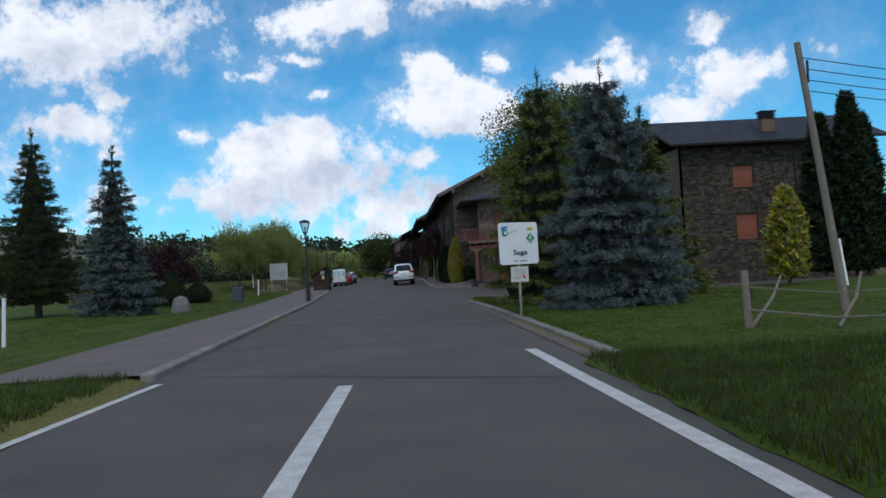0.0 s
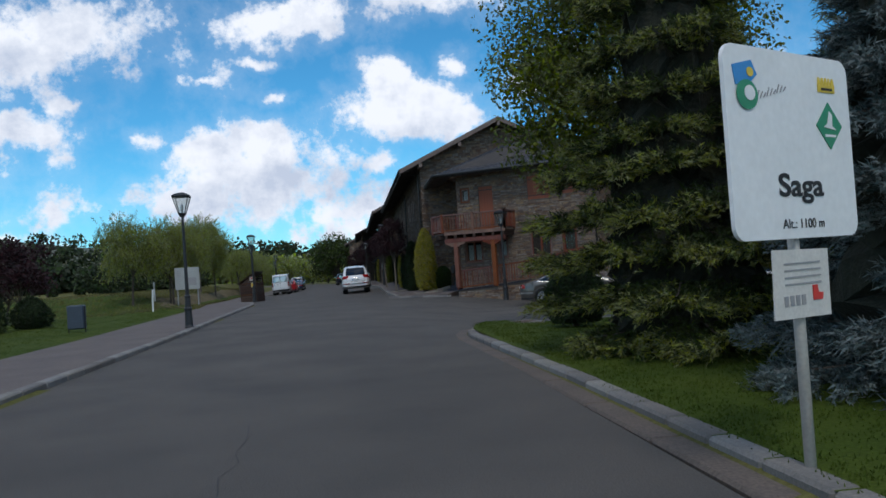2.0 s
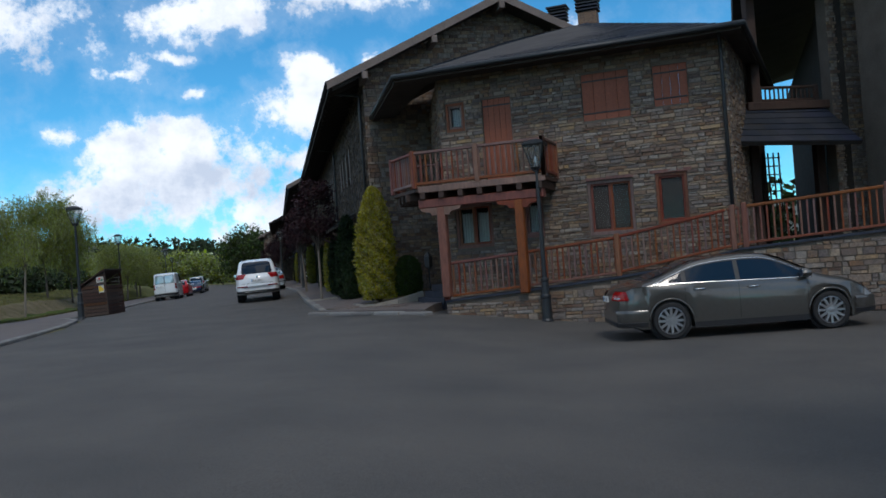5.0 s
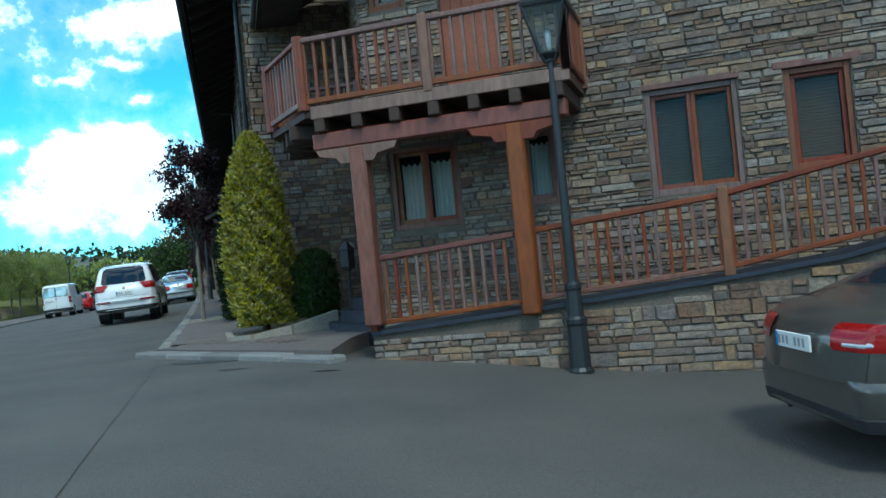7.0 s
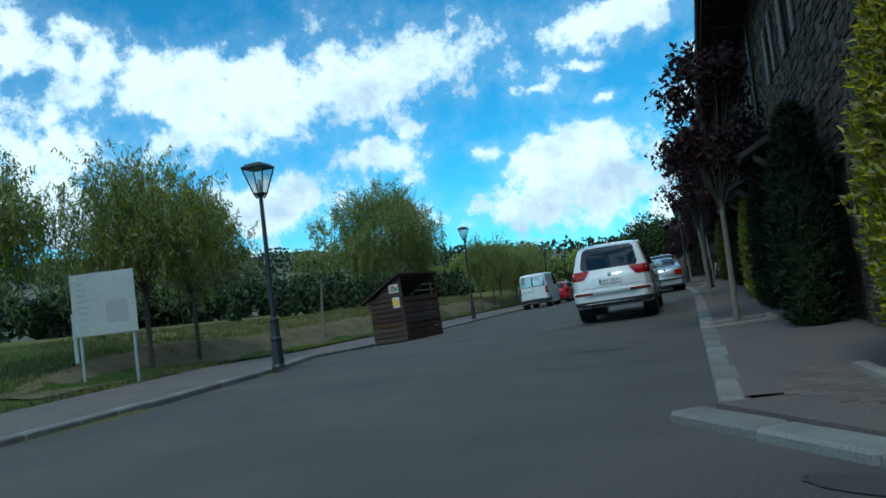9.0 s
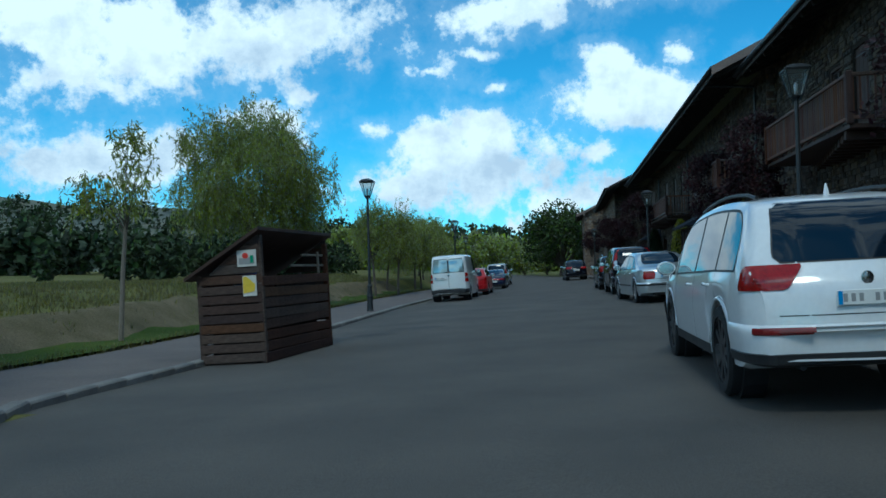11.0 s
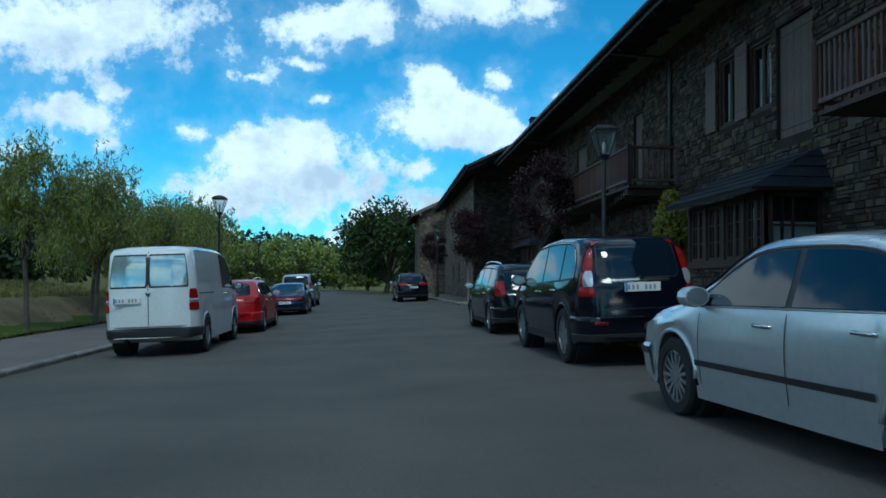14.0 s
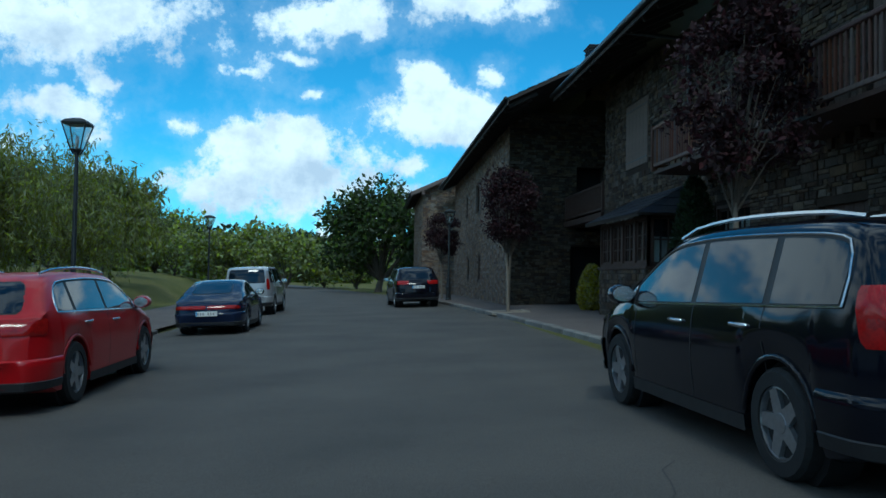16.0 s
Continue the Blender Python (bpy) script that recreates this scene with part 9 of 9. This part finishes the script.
part("lattice", lt, WOODDARK, porch_house, "dark timber lattice screen")
column_shrub("dark_cypress", 14.7, 64.0, 0.4, 4.2, 0.55, DARKGREEN, "dark cypress behind the railing", 98, leaves=1800, size=0.12)
bar = thing("barrier", pose(12.6, 50.9, fall(12.6, 50.9)), "small red and white plastic barrier", "barrier")
part("foot", Shape().box(-0.18, 0.18, -0.14, 0.14, 0, 0.36, 0.03), paint("barrier_white", (0.6, 0.6, 0.6)), bar)
part("top", Shape().box(-0.16, 0.16, -0.12, 0.12, 0.37, 0.66, 0.04), paint("barrier_red", (0.5, 0.03, 0.02)), bar)

# ---- fence, pole and wires by the lawn ----
up = thing("utility_pole", look((9.35, 17.1, 0.1), (9.35 - 0.3, 17.1 + 0.9, 6.6)) @ Matrix.Rotation(radians(180), 4, "X"), "leaning weathered timber utility pole", "utility pole")
part("shaft", Shape().tube([(0, 0, -0.3), (0, 0, 5.9)], [0.095, 0.07], 10), PALEBARK, up)
part("sleeve", Shape().box(0.1, 0.16, -0.05, 0.05, 0.5, 1.5, 0.01), SIGNWHITE, up, "pale cable guard")
part("insulator", Shape().tube([(0.12, 0, 5.0), (0.2, 0, 5.5)], 0.03, 6), IRON, up)
for k in range(4):
    w = Shape().tube([(9.12 + q * 14, 17.85 + q * 4, 5.6 - k * 0.24 - 0.4 * math.sin(q * math.pi)) for q in [i / 10 for i in range(11)]], 0.011, 4)
    solid("power_line", w, IRON, "thin dark overhead cable", "cable", group="cables")
PZ = lambda x, y: land(x, y) + 0.06
fposts = [(6.2, 14.6), (7.9, 11.6), (9.6, 8.6), (5.6, 16.9)]
for k, (fx, fy) in enumerate(fposts[:3]):
    tt = thing("fence_post", pose(fx, fy, 0.05, random.uniform(-4, 4), random.uniform(-4, 4), 0), "weathered grey timber fence post", "fence post", group="fence posts")
    part("shaft", Shape().tube([(0, 0, -0.3), (0, 0, 1.05)], [0.075, 0.07], 8), PALEBARK, tt)
for k, zz in enumerate((0.35, 0.75)):
    w = Shape().tube([(6.2, 14.6, zz + 0.05), (7.0, 13.1, zz - 0.05), (7.9, 11.6, zz + 0.05), (8.8, 10.1, zz - 0.04), (9.6, 8.6, zz + 0.05)], 0.012 if k else 0.02, 5)
    solid("fence_wire", w, PALEBARK, "slack fence wire between the posts", "fence wire", group="fence wires")
for k, (ax, ay, bx, by) in enumerate(((6.25, 14.6, 7.3, 15.6), (6.9, 16.4, 6.35, 14.9), (7.3, 13.6, 8.3, 14.6))):
    w = Shape().tube([(ax, ay, 0.1), ((ax + bx) / 2 + 0.1, (ay + by) / 2, 0.55), (bx, by, 0.95)], [0.035, 0.03, 0.018], 6)
    solid("dead_branch", w, PALEBARK, "bare weathered branch leaning on the fence", "branch", group="dead branches")
# left lawn: boulders, litter bin
bl = Shape().lathe([(0.3, -0.1), (0.42, 0.1), (0.4, 0.45), (0.28, 0.72), (0.06, 0.82)], 9)
bl.v = [(x * 1.1 + 0.08 * noise.noise((x * 3, y * 3, z)), y * 0.6, z * (1 + 0.1 * noise.noise((x, y, 5)))) for x, y, z in bl.v]
solid("boulder", bl, material("granite", (0.2, 0.19, 0.18), 0.9, 0.3, 3, 20, 0.5), "upright grey boulder on the lawn", "boulder", m=pose(-9.9, 39.4, land(-9.9, 39.4)))
bn = thing("litter_bin", pose(-8.6, 46.6, land(-8.6, 46.6)), "blue-grey metal litter bin on the lawn", "litter bin")
part("body", Shape().box(-0.26, 0.26, -0.2, 0.2, 0.15, 0.95, 0.04), material("bin_paint", (0.05, 0.07, 0.1), 0.5, 0.2, 3, 30, 0.1), bn)
for sx in (-0.27, 0.27):
    part("leg", Shape().tube([(sx, 0, -0.1), (sx, 0, 0.9)], 0.022, 6), IRON, bn)

# ---- bicycle against the wall ----
bk = thing("bicycle", pose(3.98, 100.5, walk_z(3.98, 100.5), 0, 8, 125), "white bicycle leaning by the house wall", "bicycle")
for wx in (-0.52, 0.52):
    ty = Shape()
    ringp = [(wx + 0.33 * math.cos(2 * math.pi * k / 24), 0, 0.34 + 0.33 * math.sin(2 * math.pi * k / 24)) for k in range(25)]
    ty.tube(ringp, 0.018, 6, cap=False)
    wl = part("wheel", ty, TYRE, bk)
    rim = Shape().tube([(wx + 0.305 * math.cos(2 * math.pi * k / 24), 0, 0.34 + 0.305 * math.sin(2 * math.pi * k / 24)) for k in range(25)], 0.012, 5, cap=False)
    for k in range(10):
        rim.tube([(wx, 0, 0.34), (wx + 0.3 * math.cos(2 * math.pi * k / 10), 0, 0.34 + 0.3 * math.sin(2 * math.pi * k / 10))], 0.003, 3, cap=False)
    part("rim", rim, ALLOY, wl)
fr = Shape()
for a, b in (((-0.52, 0, 0.34), (-0.08, 0, 0.3)), ((-0.08, 0, 0.3), (-0.2, 0, 0.8)), ((-0.2, 0, 0.8), (-0.52, 0, 0.34)), ((-0.08, 0, 0.3), (0.36, 0, 0.78)), ((-0.18, 0, 0.76), (0.34, 0, 0.86)), ((0.33, 0, 0.92), (0.52, 0, 0.34))):
    fr.tube([a, b], 0.02, 6)
part("frame", fr, RAW, bk, "white frame")
part("saddle", Shape().box(-0.34, -0.08, -0.06, 0.06, 0.86, 0.92, 0.02), TRIM, bk)
part("handlebar", Shape().tube([(0.3, -0.28, 0.98), (0.36, -0.1, 0.98), (0.36, 0.1, 0.98), (0.3, 0.28, 0.98)], 0.014, 6), TRIM, bk)
# square tree pits
for cx, cy in ((3.35, 71.6), (3.45, 93.3), (3.4, 99.6), (2.35, 118.4), (1.55, 133.6)):
    pit = Shape()
    for a in ((-0.6, 0.6, -0.6, -0.48), (-0.6, 0.6, 0.48, 0.6), (-0.6, -0.48, -0.48, 0.48), (0.48, 0.6, -0.48, 0.48)):
        pit.box(*a, -0.05, 0.035, 0.01)
    solid("tree_pit", pit, CONCRETE, "pale concrete surround in the pavement", "tree surround", group="tree surrounds", kind="structure", m=pose(cx, cy, walk_z(cx, cy) + 0.0, 0, 0, 0) @ Matrix.Rotation(-0.06, 4, "Y"))


# ---- single stones and paving blocks ----
def stones_as_parts(stones, keep, seed, parent, mat, stuff_mat, at=None):
    """The stones that keep() picks become parts of their own, the others one body."""
    rnd = random.Random(seed)
    rest = Shape()
    made = 0
    for st in stones:
        if made < 300 and keep(st):
            s = Shape()
            cx, cz = (st[0] + st[1]) / 2, (st[2] + st[3]) / 2
            stone_piece(s, (st[0] - cx, st[1] - cx, st[2] - cz, st[3] - cz, st[4]), rnd)
            part("stone", s, mat, parent, at=(at or Matrix()) @ Matrix.Translation((cx, 0, cz)))
            made += 1
        else:
            stone_piece(rest, st, rnd)
    ob = part("stonework", rest, stuff_mat, parent, "coursed slate rubble facing", at=at)
    ob["kind"] = "stuff"


stones_as_parts(B_STONES, lambda st: 2.9 < st[0] < 6.4 and 1.2 < st[2] < 4.4, 101, stone_house, STONE, STONES, at_b)
stones_as_parts(RAMP_STONES, lambda st: st[0] < 9.0, 102, RAMP, STONE, STONES)
blk = Shape().box(0.004, 0.196, 0.004, 0.096, -0.03, 0.012, 0.006).mesh("paving_block", TILE)
count = 0
for i in range(40):
    for j in range(20):
        x = 3.3 + j * 0.2 + (i % 2) * 0.1
        y = 60.6 + i * 0.1
        edge = 63.3 - (x - 2.8) * 4.2 / 2.45
        if y < edge + 0.75 or x > 5.0 or count >= 300:
            continue
        part("paving_block", blk, None, pavement, at=pose(x, y, walk_z(x, max(y, 63.0)) - 0.006 + random.uniform(-0.002, 0.002)))
        count += 1
